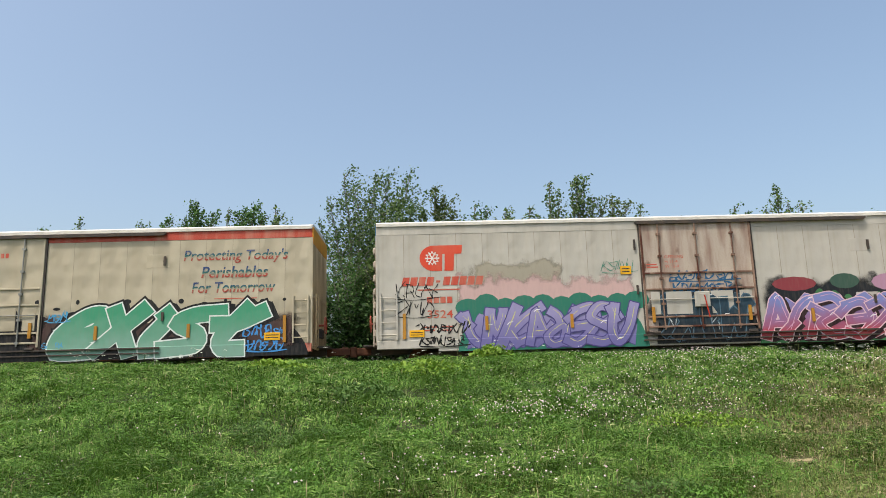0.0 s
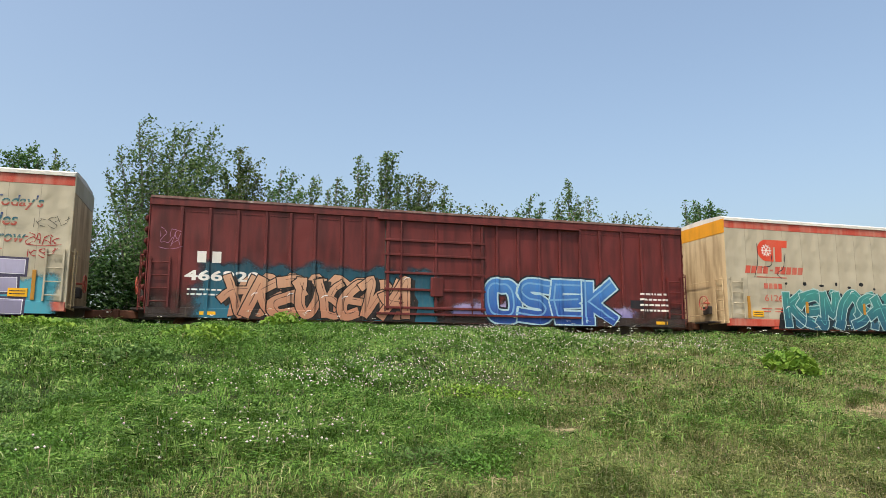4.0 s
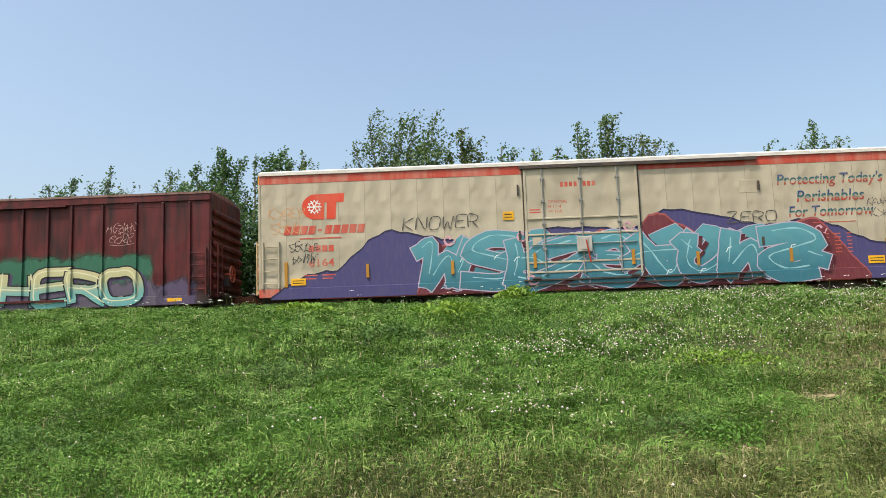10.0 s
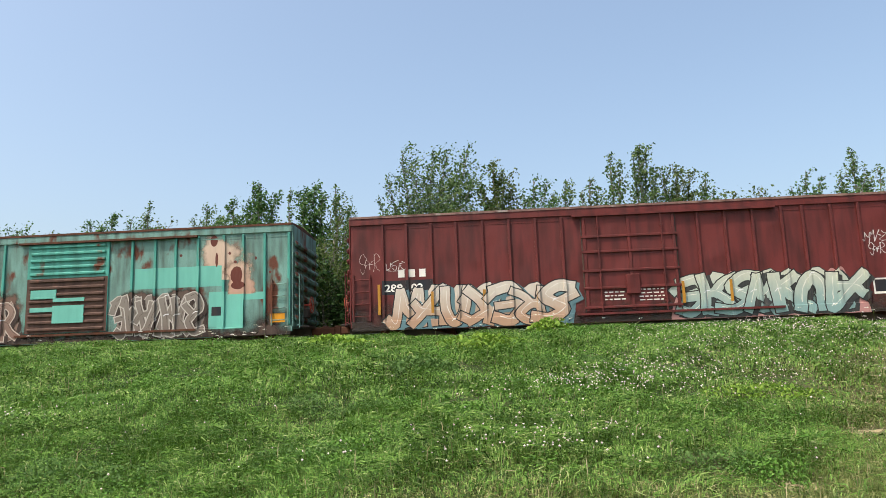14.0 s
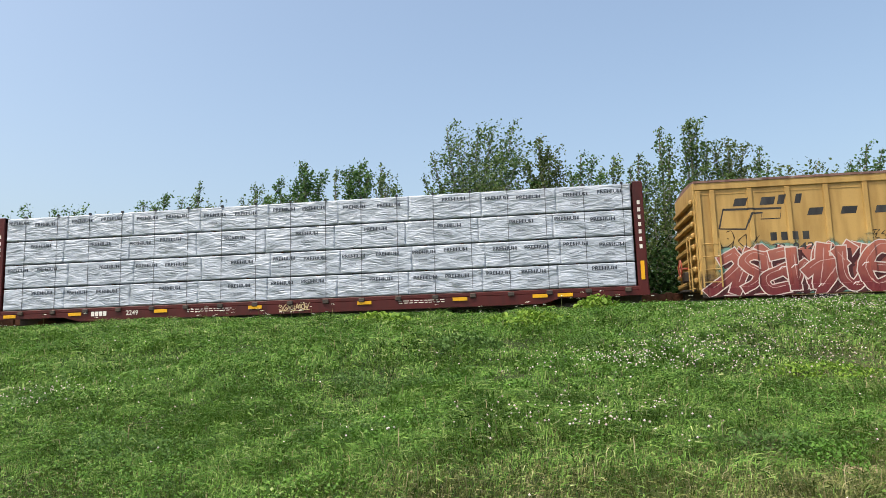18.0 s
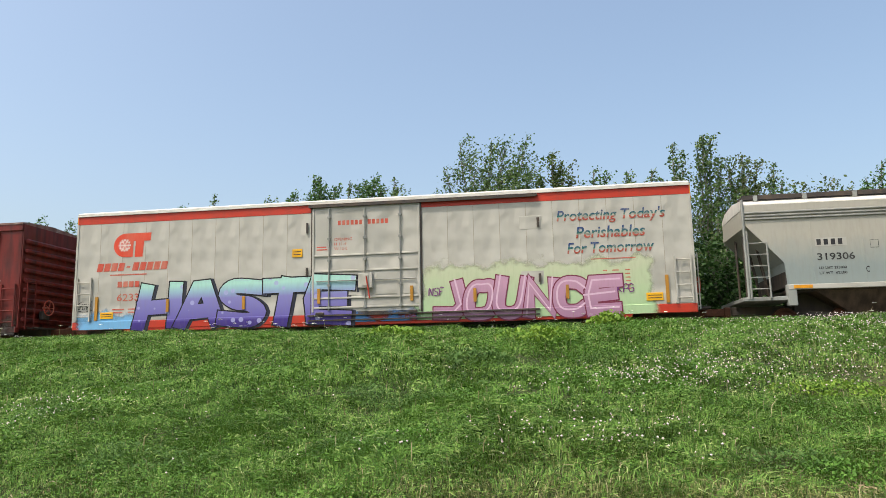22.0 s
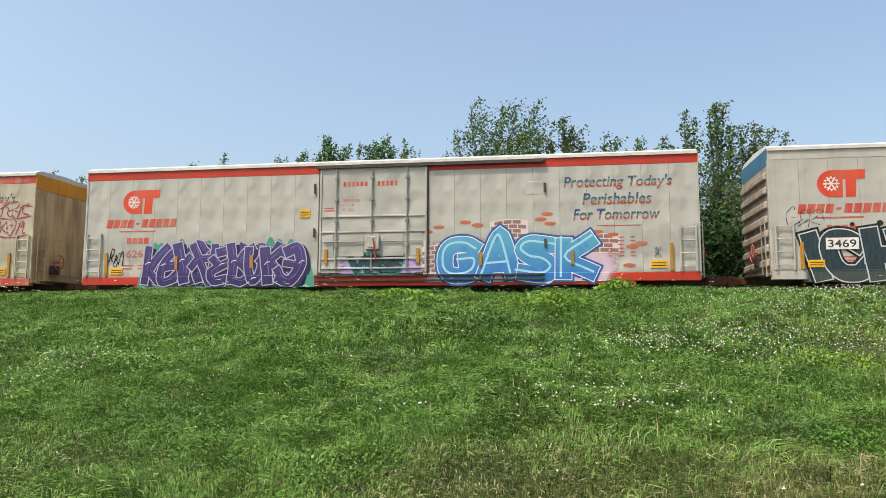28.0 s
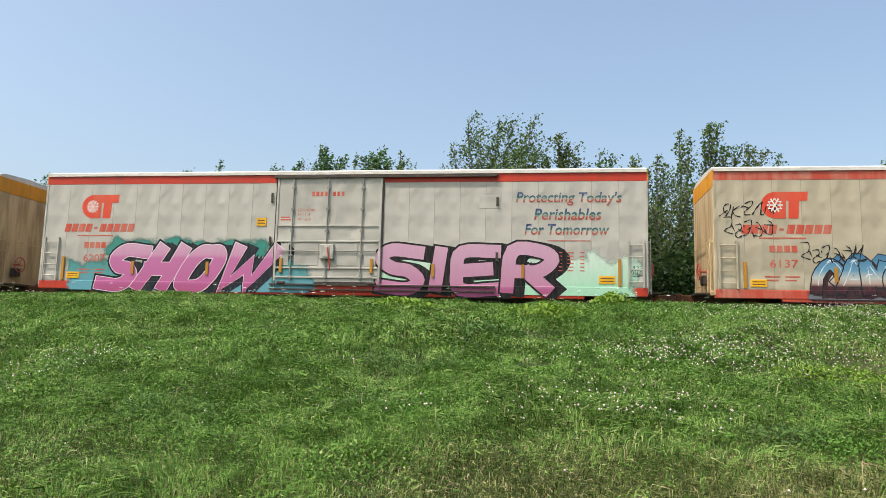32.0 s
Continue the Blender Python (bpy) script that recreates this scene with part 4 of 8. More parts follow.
FORMS = {
    "A": [[(0, 0), (0.40, 1), (0.62, 1), (1, 0)], [(0.22, 0.30), (0.8, 0.30)]],
    "B": [[(0.04, 0), (0.04, 1), (0.72, 1), (0.96, 0.8), (0.66, 0.53), (0.1, 0.53)], [(0.6, 0.53), (1, 0.27), (0.72, 0), (0.04, 0)]],
    "C": [[(1, 0.84), (0.72, 1), (0.25, 1), (0, 0.75), (0, 0.25), (0.25, 0), (0.75, 0), (1, 0.14)]],
    "D": [[(0.04, 0), (0.04, 1), (0.6, 1), (1, 0.68), (1, 0.3), (0.6, 0), (0.04, 0)]],
    "E": [[(1, 1), (0.12, 1), (0, 0.5), (0.12, 0), (1, 0)], [(0.05, 0.5), (0.82, 0.54)]],
    "F": [[(0.1, 0), (0.0, 1), (1, 1)], [(0.05, 0.5), (0.82, 0.56)]],
    "G": [[(1, 0.84), (0.72, 1), (0.25, 1), (0, 0.75), (0, 0.25), (0.25, 0), (0.75, 0), (1, 0.18), (1, 0.46), (0.55, 0.46)]],
    "H": [[(0, 0), (0.07, 1)], [(1, 0), (0.93, 1)], [(0.05, 0.48), (0.95, 0.48)]],
    "I": [[(0.45, 0), (0.55, 1)]],
    "J": [[(0.62, 1), (0.98, 0.28), (0.72, 0.02), (0.0, 0.06)]],
    "K": [[(0, 0), (0.05, 1)], [(1, 1), (0.15, 0.5), (1, 0)]],
    "L": [[(0.1, 1), (0.0, 0.1), (0.2, 0), (1, 0.05)]],
    "N": [[(0, 0), (0.05, 1), (0.95, 0), (1, 1)]],
    "O": [[(0.5, 1), (0.2, 1), (0, 0.75), (0, 0.25), (0.2, 0), (0.8, 0), (1, 0.25), (1, 0.75), (0.8, 1), (0.5, 1)]],
    "R": [[(0.02, 0), (0.02, 1), (0.72, 1), (1, 0.78), (0.7, 0.48), (0.1, 0.48)], [(0.42, 0.48), (1, 0)]],
    "S": [[(1, 0.96), (0.25, 1), (0, 0.76), (0.3, 0.53), (0.72, 0.47), (1, 0.24), (0.75, 0), (0, 0.04)]],
    "T": [[(0, 0.96), (1, 1)], [(0.5, 1), (0.46, 0)]],
    "U": [[(0, 1), (0.03, 0.25), (0.3, 0), (0.7, 0), (0.97, 0.25), (1, 1)]],
    "V": [[(0, 1), (0.5, 0), (1, 1)]],
    "P": [[(0.02, 0), (0.02, 1), (0.75, 1), (1, 0.76), (0.7, 0.46), (0.05, 0.46)]],
    "Z": [[(0, 1), (1, 1), (0, 0), (1, 0)]],
    "W": [[(0, 1), (0.17, 0), (0.5, 0.62), (0.8, 0), (1, 1)]],
    "e": [[(0.1, 0.42), (0.92, 0.52), (0.8, 1), (0.35, 1), (0, 0.5), (0.25, 0.02), (1, 0)]],
    "i": [[(0.55, 0.62), (0.3, 0.25), (0.6, 0)], [(0.5, 0.96), (0.56, 1)]],
    "s": [[(1, 1), (0.35, 0.92), (0.05, 0.68), (0.75, 0.42), (0.85, 0.12), (0.1, 0)]],
    "t": [[(0.55, 1), (0.35, 0.3), (0.6, 0), (1, 0)], [(0, 0.62), (0.5, 0.66), (1, 0.95)]],
    "x": [[(0.1, 0), (0.75, 1)], [(0, 1), (0.5, 0.5), (1, 0)]],
}


def graffiti(car, relief, word, x0, x1, z0, z1, low, high, line, seed, shade=None, cloud=None, shine=None, spots=None, slant=0.06, wild=0.5, label="", drop=(0.10, -0.07), inner=None, halo=None, stroke=0.27, rim=0.045, soft=False, tones=None, over=1.04):
    """A sprayed name in fat strokes: cloud behind, solid shadow, halo, then letter over letter with its outline."""
    r = random.Random(seed)
    n, H = len(word), z1 - z0
    T = stroke * H
    cells = []
    shares = [{"I": 0.5, "i": 0.62, "J": 0.95, "W": 1.3}.get(ch, 1.0) for ch in word]
    at = x0
    for i, ch in enumerate(word):
        w = (x1 - x0) * shares[i] / sum(shares)
        at += w
        cells.append((ch, at - w / 2, w * (over + 0.08 * wild * r.random()), r.uniform(-0.08, 0.08) * wild, 1 - 0.14 * wild * r.random(), slant + r.uniform(-0.1, 0.1) * wild, 0.0))

    def lay(flat, grow, dx, dz, lift, step, dt=0.0, only=None):
        for i, (ch, cx, w, tilt, tall, sl, up) in enumerate(cells):
            if only not in (None, i):
                continue
            for j, st in enumerate(FORMS[ch]):
                pts = []
                for u, v in (smooth_path(st, 4) if soft or ch in "CGOSUeist" else st):
                    pts.append((cx + (u - 0.5) * (w - T) + sl * (v - 0.5) * H + dx, z0 + T / 2 + v * (H * tall - T) + tilt * (u - 0.5) * w + dz))
                flat.band(pts, T * (1 - dt) + 2 * grow, lift + i * step + j * 0.0005, T * 0.5 + grow if ch not in "O" and not soft else T * 0.25 + grow, 0.70 - grow * 0.4)

    if cloud:
        f = Flat(relief)
        f.add(*cloud_top(x0 - 0.35, x1 + 0.45, max(z0 - 0.12, 0.67), z1 + 0.1 * H + 0.06, max(3, n * 2), seed), 0.006)
        f.done("graffiti_cloud", sprayed(cloud, cloud, z0, z1), car)
    if shade:
        f = Flat(relief)
        for k in range(1, 4):
            lay(f, rim, drop[0] * k / 3, drop[1] * k / 3, 0.0110 - 0.0022 * k, 0.0002)
        tagged(f.done("graffiti_shadow", sprayed(shade, shade, z0, z1), car), kind="stuff")
    if halo:
        f = Flat(relief)
        lay(f, rim + 0.065, 0, 0, 0.0130, 0.0002)
        tagged(f.done("graffiti_halo", sprayed(halo, halo, z0, z1), car), kind="stuff")
    for i in range(n):
        f = Flat(relief)
        lay(f, 0.0, 0, 0, 0.0200, 0.0062, only=i)
        out = f.done("graffiti_letter", sprayed(low, high, z0, z1, spots, tones), car, label or "sprayed graffiti letter")
        f = Flat(relief)
        lay(f, rim, 0, 0, 0.0165, 0.0062, only=i)
        f.done("letter_outline", sprayed(line, line, z0, z1), out)
    if inner:
        f = Flat(relief)
        lay(f, 0.0, -0.16 * T, 0.14 * T, 0.0232, 0.0062, 0.86)
        tagged(f.done("graffiti_inner", sprayed(inner, inner, z0, z1), car), kind="stuff")
    if shine:
        f = Flat(relief)
        for i, (ch, cx, w, tilt, tall, sl, up) in enumerate(cells):
            for k in range(3):
                sx, sz, ln = cx + w * r.uniform(-0.4, 0.3), z0 + H * r.uniform(0.25, 0.9), r.uniform(0.12, 0.3)
                f.ribbon([(sx + ln * j / 5, sz + 0.06 * math.sin(j / 5 * 3 + k) * H) for j in range(6)], 0.03, 0.0235 + 0.0075 * i + 0.0003 * k)
        tagged(f.done("graffiti_shine", sprayed(shine, shine, z0, z1), car), kind="stuff")
    return out


STROKES = [
    [[(0.1, 0.0), (0.18, 0.5), (0.12, 1.0)], [(0.12, 0.95), (0.55, 1.02), (0.85, 0.8), (0.5, 0.5), (0.2, 0.48)], [(0.4, 0.5), (0.7, 0.2), (1.05, 0.05)]],
    [[(0.9, 0.95), (0.4, 1.0), (0.1, 0.7), (0.5, 0.5), (0.9, 0.3), (0.55, 0.02), (0.0, 0.08)], [(0.7, 0.55), (1.1, 0.75)]],
    [[(0.05, 0.02), (0.3, 0.6), (0.5, 1.02), (0.72, 0.5), (0.95, 0.0)], [(0.2, 0.35), (0.85, 0.4), (1.15, 0.6)]],
    [[(0.1, 1.0), (0.15, 0.4), (0.45, 0.02), (0.8, 0.3), (0.9, 1.0)], [(0.75, 0.6), (1.1, 0.95)]],
    [[(0.85, 0.9), (0.4, 1.0), (0.08, 0.5), (0.4, 0.0), (0.95, 0.1)], [(0.3, 0.5), (0.8, 0.55)], [(0.85, 0.1), (1.1, 0.35)]],
    [[(0.1, 0.0), (0.15, 1.0)], [(0.15, 0.6), (0.8, 1.0)], [(0.3, 0.65), (0.6, 0.3), (1.05, -0.02)], [(0.75, 0.95), (1.1, 0.8)]],
    [[(0.08, 0.0), (0.2, 0.95)], [(0.2, 0.95), (0.5, 0.35), (0.78, 0.95)], [(0.8, 0.95), (0.95, 0.0), (1.2, 0.15)]],
]


def smooth_path(pts, n):
    """A rounded line through a few corners."""
    P = [np.array(p, float) for p in pts]
    P = [2 * P[0] - P[1]] + P + [2 * P[-1] - P[-2]]
    out = []
    for k in range(1, len(P) - 2):
        for j in range(n):
            f = j / n
            a, b, c, d = P[k - 1:k + 3]
            out.append(tuple(0.5 * (2 * b + (c - a) * f + (2 * a - 5 * b + 4 * c - d) * f * f + (3 * b - a - 3 * c + d) * f ** 3)))
    out.append(tuple(P[-2]))
    return out


def wildstyle(car, relief, count, x0, x1, z0, z1, low, high, line, seed, shade=None, cloud=None, edge=None, spots=None, thick=0.30, label="", slant=0.12, drop=(0.12, -0.08), tones=None):
    """Interlocking sprayed strokes that cannot be read, each bundle over the one before, with shadow, outline and inner lines."""
    r = random.Random(seed)
    count, thick = int(count * 1.4), thick * 0.82
    H, w = z1 - z0, (x1 - x0) / (count + 0.1)
    if cloud:
        f = Flat(relief)
        f.add(*cloud_top(x0 - 0.35, x1 + 0.4, max(z0 - 0.1, 0.68), z1 + 0.2 * H, count * 2, seed, 0.8), 0.006)
        f.done("graffiti_cloud", sprayed(cloud, cloud, z0, z1), car)
    flats = {k: Flat(relief) for k in ("shadow", "outline", "letters", "inner", "shine")}
    order = list(range(len(STROKES)))
    r.shuffle(order)
    tops, feet = [], []
    for k in range(count * 3 + 1):
        f = k / (count * 3)
        ends = min(1.0, 0.55 + min(f, 1 - f) * 6)
        tops.append((x0 + (x1 - x0) * f + r.uniform(-0.1, 0.1) * w * 0.5 + slant * H * 0.4, z0 + H * ends * (r.uniform(0.9, 1.0) if k % 3 else r.uniform(0.72, 0.86))))
        feet.append((x0 + (x1 - x0) * f - slant * H * 0.4, z0 + 0.02 * H + (0.10 * H * r.random() if k % 2 else 0.0)))
    for grow, dx, dz, lift, what in ((0.03, drop[0], drop[1], 0.0064, "shadow"), (0.03, 0, 0, 0.0070, "outline"), (0.0, 0, 0, 0.0076, "letters")):
        if what == "shadow" and not shade:
            continue
        co, faces = [], []
        for k, ((a, b), (c, d)) in enumerate(zip(feet, tops)):
            co += [(a + dx, max(b + dz - grow, 0.69)), (c + dx, d + dz + grow)]
            if k:
                faces.append((2 * k - 2, 2 * k, 2 * k + 1, 2 * k - 1))
        flats[what].add(co, faces, lift)
    for i in range(count):
        base = 0.0095 + i * 0.0080
        cx = x0 + w * i
        tall = r.uniform(0.86, 1.0)
        lean = slant + r.uniform(-0.3, 0.3)
        wide = r.uniform(1.05, 1.5)
        for j, st in enumerate(STROKES[order[i % len(order)]]):
            pts = []
            if j == 0:
                flip, turn = r.random() < 0.5, r.random() < 0.5
            for u, v in smooth_path(st, 6):
                u, v = (1 - u if flip else u), (1 - v if turn else v)
                u += 0.05 * r.uniform(-1, 1) * 0.2
                pts.append((cx + (u * wide - 0.2) * w + lean * (v - 0.5) * H, z0 + thick * 0.5 + v * (H * tall - thick * 1.0)))
            t = thick * 1.18 * r.uniform(0.8, 1.15) * (1.0 if j == 0 else 0.86)
            if shade:
                flats["shadow"].band([(a + drop[0], b + drop[1]) for a, b in pts], t + 0.07, base + j * 0.0003, t * 0.3)
            flats["outline"].band(pts, t + 0.07, base + 0.0030 + j * 0.0004, t * 0.3 + 0.035)
            flats["letters"].band(pts, t, base + 0.0062 + j * 0.0004, t * 0.3)
            if edge:
                side = [(a + 0.05, b + t * 0.22) for a, b in pts[1:-1]]
                flats["inner"].ribbon(side, t * 0.09, base + 0.0092 + j * 0.0002)
            if len(pts) > 4 and j == 0:
                k = len(pts) // 2
                flats["shine"].ribbon([(pts[k][0] - 0.06, pts[k][1] + t * 0.1), (pts[k][0] + 0.02, pts[k][1] + t * 0.34), (pts[k][0] + 0.14, pts[k][1] + t * 0.36)], 0.028, base + 0.0097)
    mats = {"shadow": sprayed(shade or line, shade or line, z0, z1), "outline": sprayed(line, line, z0, z1), "letters": sprayed(low, high, z0, z1, spots, tones),
            "inner": sprayed(edge or line, edge or line, z0, z1), "shine": sprayed("e8e8e8", "f0f0f0", z0, z1)}
    for k, f in flats.items():
        if len(f.bm.verts):
            tagged(f.done("graffiti_" + k, mats[k], car, (label or "tangled sprayed strokes") if k == "letters" else ""), kind="stuff" if k in ("inner", "shine") else "")
        else:
            f.bm.free()


# ---- running gear, shared by all cars ----
def lathe(bm, profile, n=20, axis="y"):
    rings = []
    for r, y in profile:
        rings.append([bm.verts.new((r * math.cos(2 * math.pi * k / n), y, r * math.sin(2 * math.pi * k / n))) for k in range(n)])
    for a, b in zip(rings, rings[1:]):
        for k in range(n):
            bm.faces.new((a[k], a[(k + 1) % n], b[(k + 1) % n], b[k]))
    bm.faces.new(rings[0])
    bm.faces.new(rings[-1][::-1])
    bmesh.ops.recalc_face_normals(bm, faces=bm.faces)
    return bm


WHEEL = finish(lathe(bmesh.new(), [(0.10, -0.07), (0.30, -0.05), (0.36, -0.07), (0.42, -0.065), (0.425, 0.03), (0.45, 0.045), (0.45, 0.07), (0.30, 0.06), (0.10, 0.07)]), "wheel", RUSTY)
AXLE = finish(rod(bmesh.new(), (0, -0.95, 0), (0, 0.95, 0), 0.08, 8), "axle", STEEL)
_b = prism(bmesh.new(), [(-1.2, 0.52), (-0.8, 0.62), (-0.3, 0.72), (0.3, 0.72), (0.8, 0.62), (1.2, 0.52), (1.2, 0.38), (0.75, 0.36), (0.35, 0.2), (-0.35, 0.2), (-0.75, 0.36), (-1.2, 0.38)], -0.06, 0.06)
SIDE_FRAME = finish(_b, "side_frame", STEEL)
BOLSTER = finish(boxes((-0.2, 0.2, -1.0, 1.0, 0.5, 0.75), bevel=0.03), "bolster", STEEL)
_b = boxes((-0.55, 0.55, -0.12, 0.12, 0.72, 0.98), (0.5, 0.72, -0.17, 0.1, 0.66, 1.02), bevel=0.03)
COUPLER = finish(_b, "coupler", RUSTY)


def running_gear(car, length, inset=2.3):
    for x in (inset, length - inset):
        truck = part("truck", BOLSTER.copy(), None, car, "grimy steel truck")
        truck.location = (x, 0, 0)
        for y in (-1.0, 1.0):
            piece("side_frame", SIDE_FRAME, truck, (0, y, 0))
        for dx in (-0.88, 0.88):
            piece("axle", AXLE, truck, (dx, 0, 0.46))
            for y, turn in ((-0.75, 0.0), (0.75, math.pi)):
                piece("wheel", WHEEL, truck, (dx, y, 0.46), turn)
    part("centre_sill", boxes((-0.3, length + 0.3, -0.3, 0.3, 0.72, 1.0), bevel=0.02), STEEL, car)
    piece("coupler", COUPLER, car, (length + 0.6, 0, 0))
    piece("coupler", COUPLER, car, (-0.6, 0, 0), math.pi)


def ladder(car, x0, x1, z0, z1, rungs, material, y=-HALF - 0.07):
    bm = bmesh.new()
    for x in (x0, x1):
        box(bm, x - 0.025, x + 0.025, y - 0.015, y + 0.02, z0 - 0.05, z1 + 0.05)
        for z in (z0, z1):
            box(bm, x - 0.03, x + 0.03, y + 0.02, -HALF + 0.01, z - 0.03, z + 0.03)
    for k in range(rungs):
        z = z0 + (z1 - z0) * (k + 0.3) / (rungs - 0.4)
        rod(bm, (x0, y, z), (x1, y, z), 0.018)
    return part("ladder", bm, material, car)


def end_grabs(car, x, way, material):
    """Ladder, grab irons and brake wheel side of an end wall."""
    bm_ladder = bmesh.new()
    px = x + way * 0.09
    for y in (-1.45, -1.0):
        rod(bm_ladder, (px, y, 0.9), (px, y, 2.7), 0.02)
    for k in range(5):
        rod(bm_ladder, (px, -1.45, 1.0 + 0.4 * k), (px, -1.0, 1.0 + 0.4 * k), 0.016)
    for z in (1.3, 2.6):
        rod(bm_ladder, (px, -0.6, z), (px, 1.2, z), 0.016)
    for y in (-1.45, -1.0):
        rod(bm_ladder, (x, y, 2.6), (px, y, 2.6), 0.016)
        rod(bm_ladder, (x, y, 1.0), (px, y, 1.0), 0.016)
    bm = bmesh.new()
    hub = Vector((x + way * 0.26, -0.45, 1.75))
    rim = [hub + Vector((0, 0.28 * math.cos(k * math.pi / 7), 0.28 * math.sin(k * math.pi / 7))) for k in range(14)]
    for k in range(14):
        rod(bm, rim[k], rim[(k + 1) % 14], 0.02)
        if k % 3 == 0:
            rod(bm, hub, rim[k], 0.014, 4)
    rod(bm, hub - Vector((way * 0.26, 0, 0)), hub, 0.035)
    part("brake_wheel", bm, FADED_RED, car, "red brake wheel")
    part("brake_housing", boxes((min(x, x + way * 0.18), max(x, x + way * 0.18), -0.65, -0.25, 1.3, 1.62), bevel=0.03), STEEL, car)
    return part("end_ladder", bm_ladder, material, car)


def thing_car(name, left, label):
    car = new(name)
    tagged(car, label, "freight car", "cars of the train")
    CARS.append((car, left))
    return car


CARS, KEEP = [], []


# ---- refrigerator cars ----
REEFER = 21.4


def pillow(width, z0, z1, bulge, material, phase=0.0):
    """One side panel, gently quilted between its seams."""
    bm = bmesh.new()
    nx, nz = 6, 16
    g = [[bm.verts.new((width * i / nx, -bulge * math.sin(math.pi * i / nx) ** 0.7 * (0.62 + 0.38 * math.sin(j * 1.15 + phase + 0.6 * i / nx)) - 0.002, z0 + (z1 - z0) * j / nz)) for i in range(nx + 1)] for j in range(nz + 1)]
    for j in range(nz):
        for i in range(nx):
            bm.faces.new((g[j][i], g[j][i + 1], g[j + 1][i + 1], g[j + 1][i]))
    for f in bm.faces:
        f.smooth = True
    return finish(bm, "panel", material)


def strip(bm, x0, x1, z0, z1, proud=0.012):
    return box(bm, x0, x1, -HALF - proud, -HALF + 0.01, z0, z1)


def logo(car, relief):
    """The round emblem with its flake, and slanted blocks for the name under it."""
    f = Flat(relief)
    co = [(1.90 + 0.46 * math.cos(a), 3.78 + 0.43 * math.sin(a)) for a in np.linspace(math.pi / 2, 3 * math.pi / 2, 17)]
    f.add(co + [(2.18, 3.35), (2.2, 3.92), (2.2, 4.21)], [tuple(range(20))], 0.012)
    f.add([(2.2, 3.92), (2.84, 3.92), (2.87, 4.21), (2.2, 4.21)], [(0, 1, 2, 3)], 0.012)
    f.add([(2.26, 3.35), (2.56, 3.35), (2.6, 3.92), (2.28, 3.92)], [(0, 1, 2, 3)], 0.012)
    f.done("emblem", LOGO, car, "orange-red emblem")
    f = Flat(relief)
    for k in range(6):
        a = math.pi / 3 * k
        c, s = math.cos(a), math.sin(a)
        f.ribbon([(1.86, 3.78), (1.86 + 0.24 * c, 3.78 + 0.24 * s)], 0.05, 0.0200 + 0.0004 * k)
        for w in (0.6, -0.6):
            f.ribbon([(1.86 + 0.14 * c, 3.78 + 0.14 * s), (1.86 + 0.23 * math.cos(a + w), 3.78 + 0.23 * math.sin(a + w))], 0.034, 0.0230 + 0.0004 * k)
    tagged(f.done("flake_sign", WHITE_INK, car, "white snowflake sign"), kind="stuff")
    blocks = [(0.82 + k * 0.272, 1.045 + k * 0.272, 2.86, 3.15, 0.06) if k != 4 else (1.96, 2.1, 2.96, 3.03, 0.02) for k in range(10)]
    blocks += [(1.35, 2.75, 2.70, 2.74, 0.0)] + [(1.66 + k * 0.22, 1.83 + k * 0.22, 2.27, 2.48, 0.0) for k in range(4)]
    for x0, x1, z0, z1, slant in blocks:
        f = Flat(relief)
        f.rect(x0, x1, z0, z1, 0.012, slant)
        f.done("name_bar", LETTER, car)


def slogan_material(z0, z1):
    m, t, b = nodes_of("slogan_ink", 0.5)
    c = t.nodes.new("ShaderNodeTexCoord")
    s = t.nodes.new("ShaderNodeSeparateXYZ")
    k = t.nodes.new("ShaderNodeMapRange")
    k.inputs[1].default_value, k.inputs[2].default_value = z0, z1
    t.links.new(c.outputs["Object"], s.inputs[0])
    t.links.new(s.outputs[2], k.inputs[0])
    r = ramp(t, k.outputs[0], [(0.0, hexc("983828")), (0.28, hexc("a04c3c")), (0.36, hexc("909080")), (0.44, hexc("246458")), (0.62, hexc("1e5064")), (0.85, hexc("243c6c"))])
    worn = noise_node(t, 14, 5)
    w = ramp(t, worn.outputs[0], [(0.5, (0, 0, 0)), (0.8, (0.5, 0.5, 0.5))])
    t.links.new(mix(t, w.outputs[0], r.outputs[0], hexc("b0a690")), b.inputs["Base Color"])
    return m


SLOGAN = [slogan_material(3.885, 4.24), slogan_material(3.30, 3.68), slogan_material(2.80, 3.16)]
SEAM = paint("seam_sealant", hexc("8c8474"), hexc("6a5c48"), 0.4, 0.6)
PANELS = {}


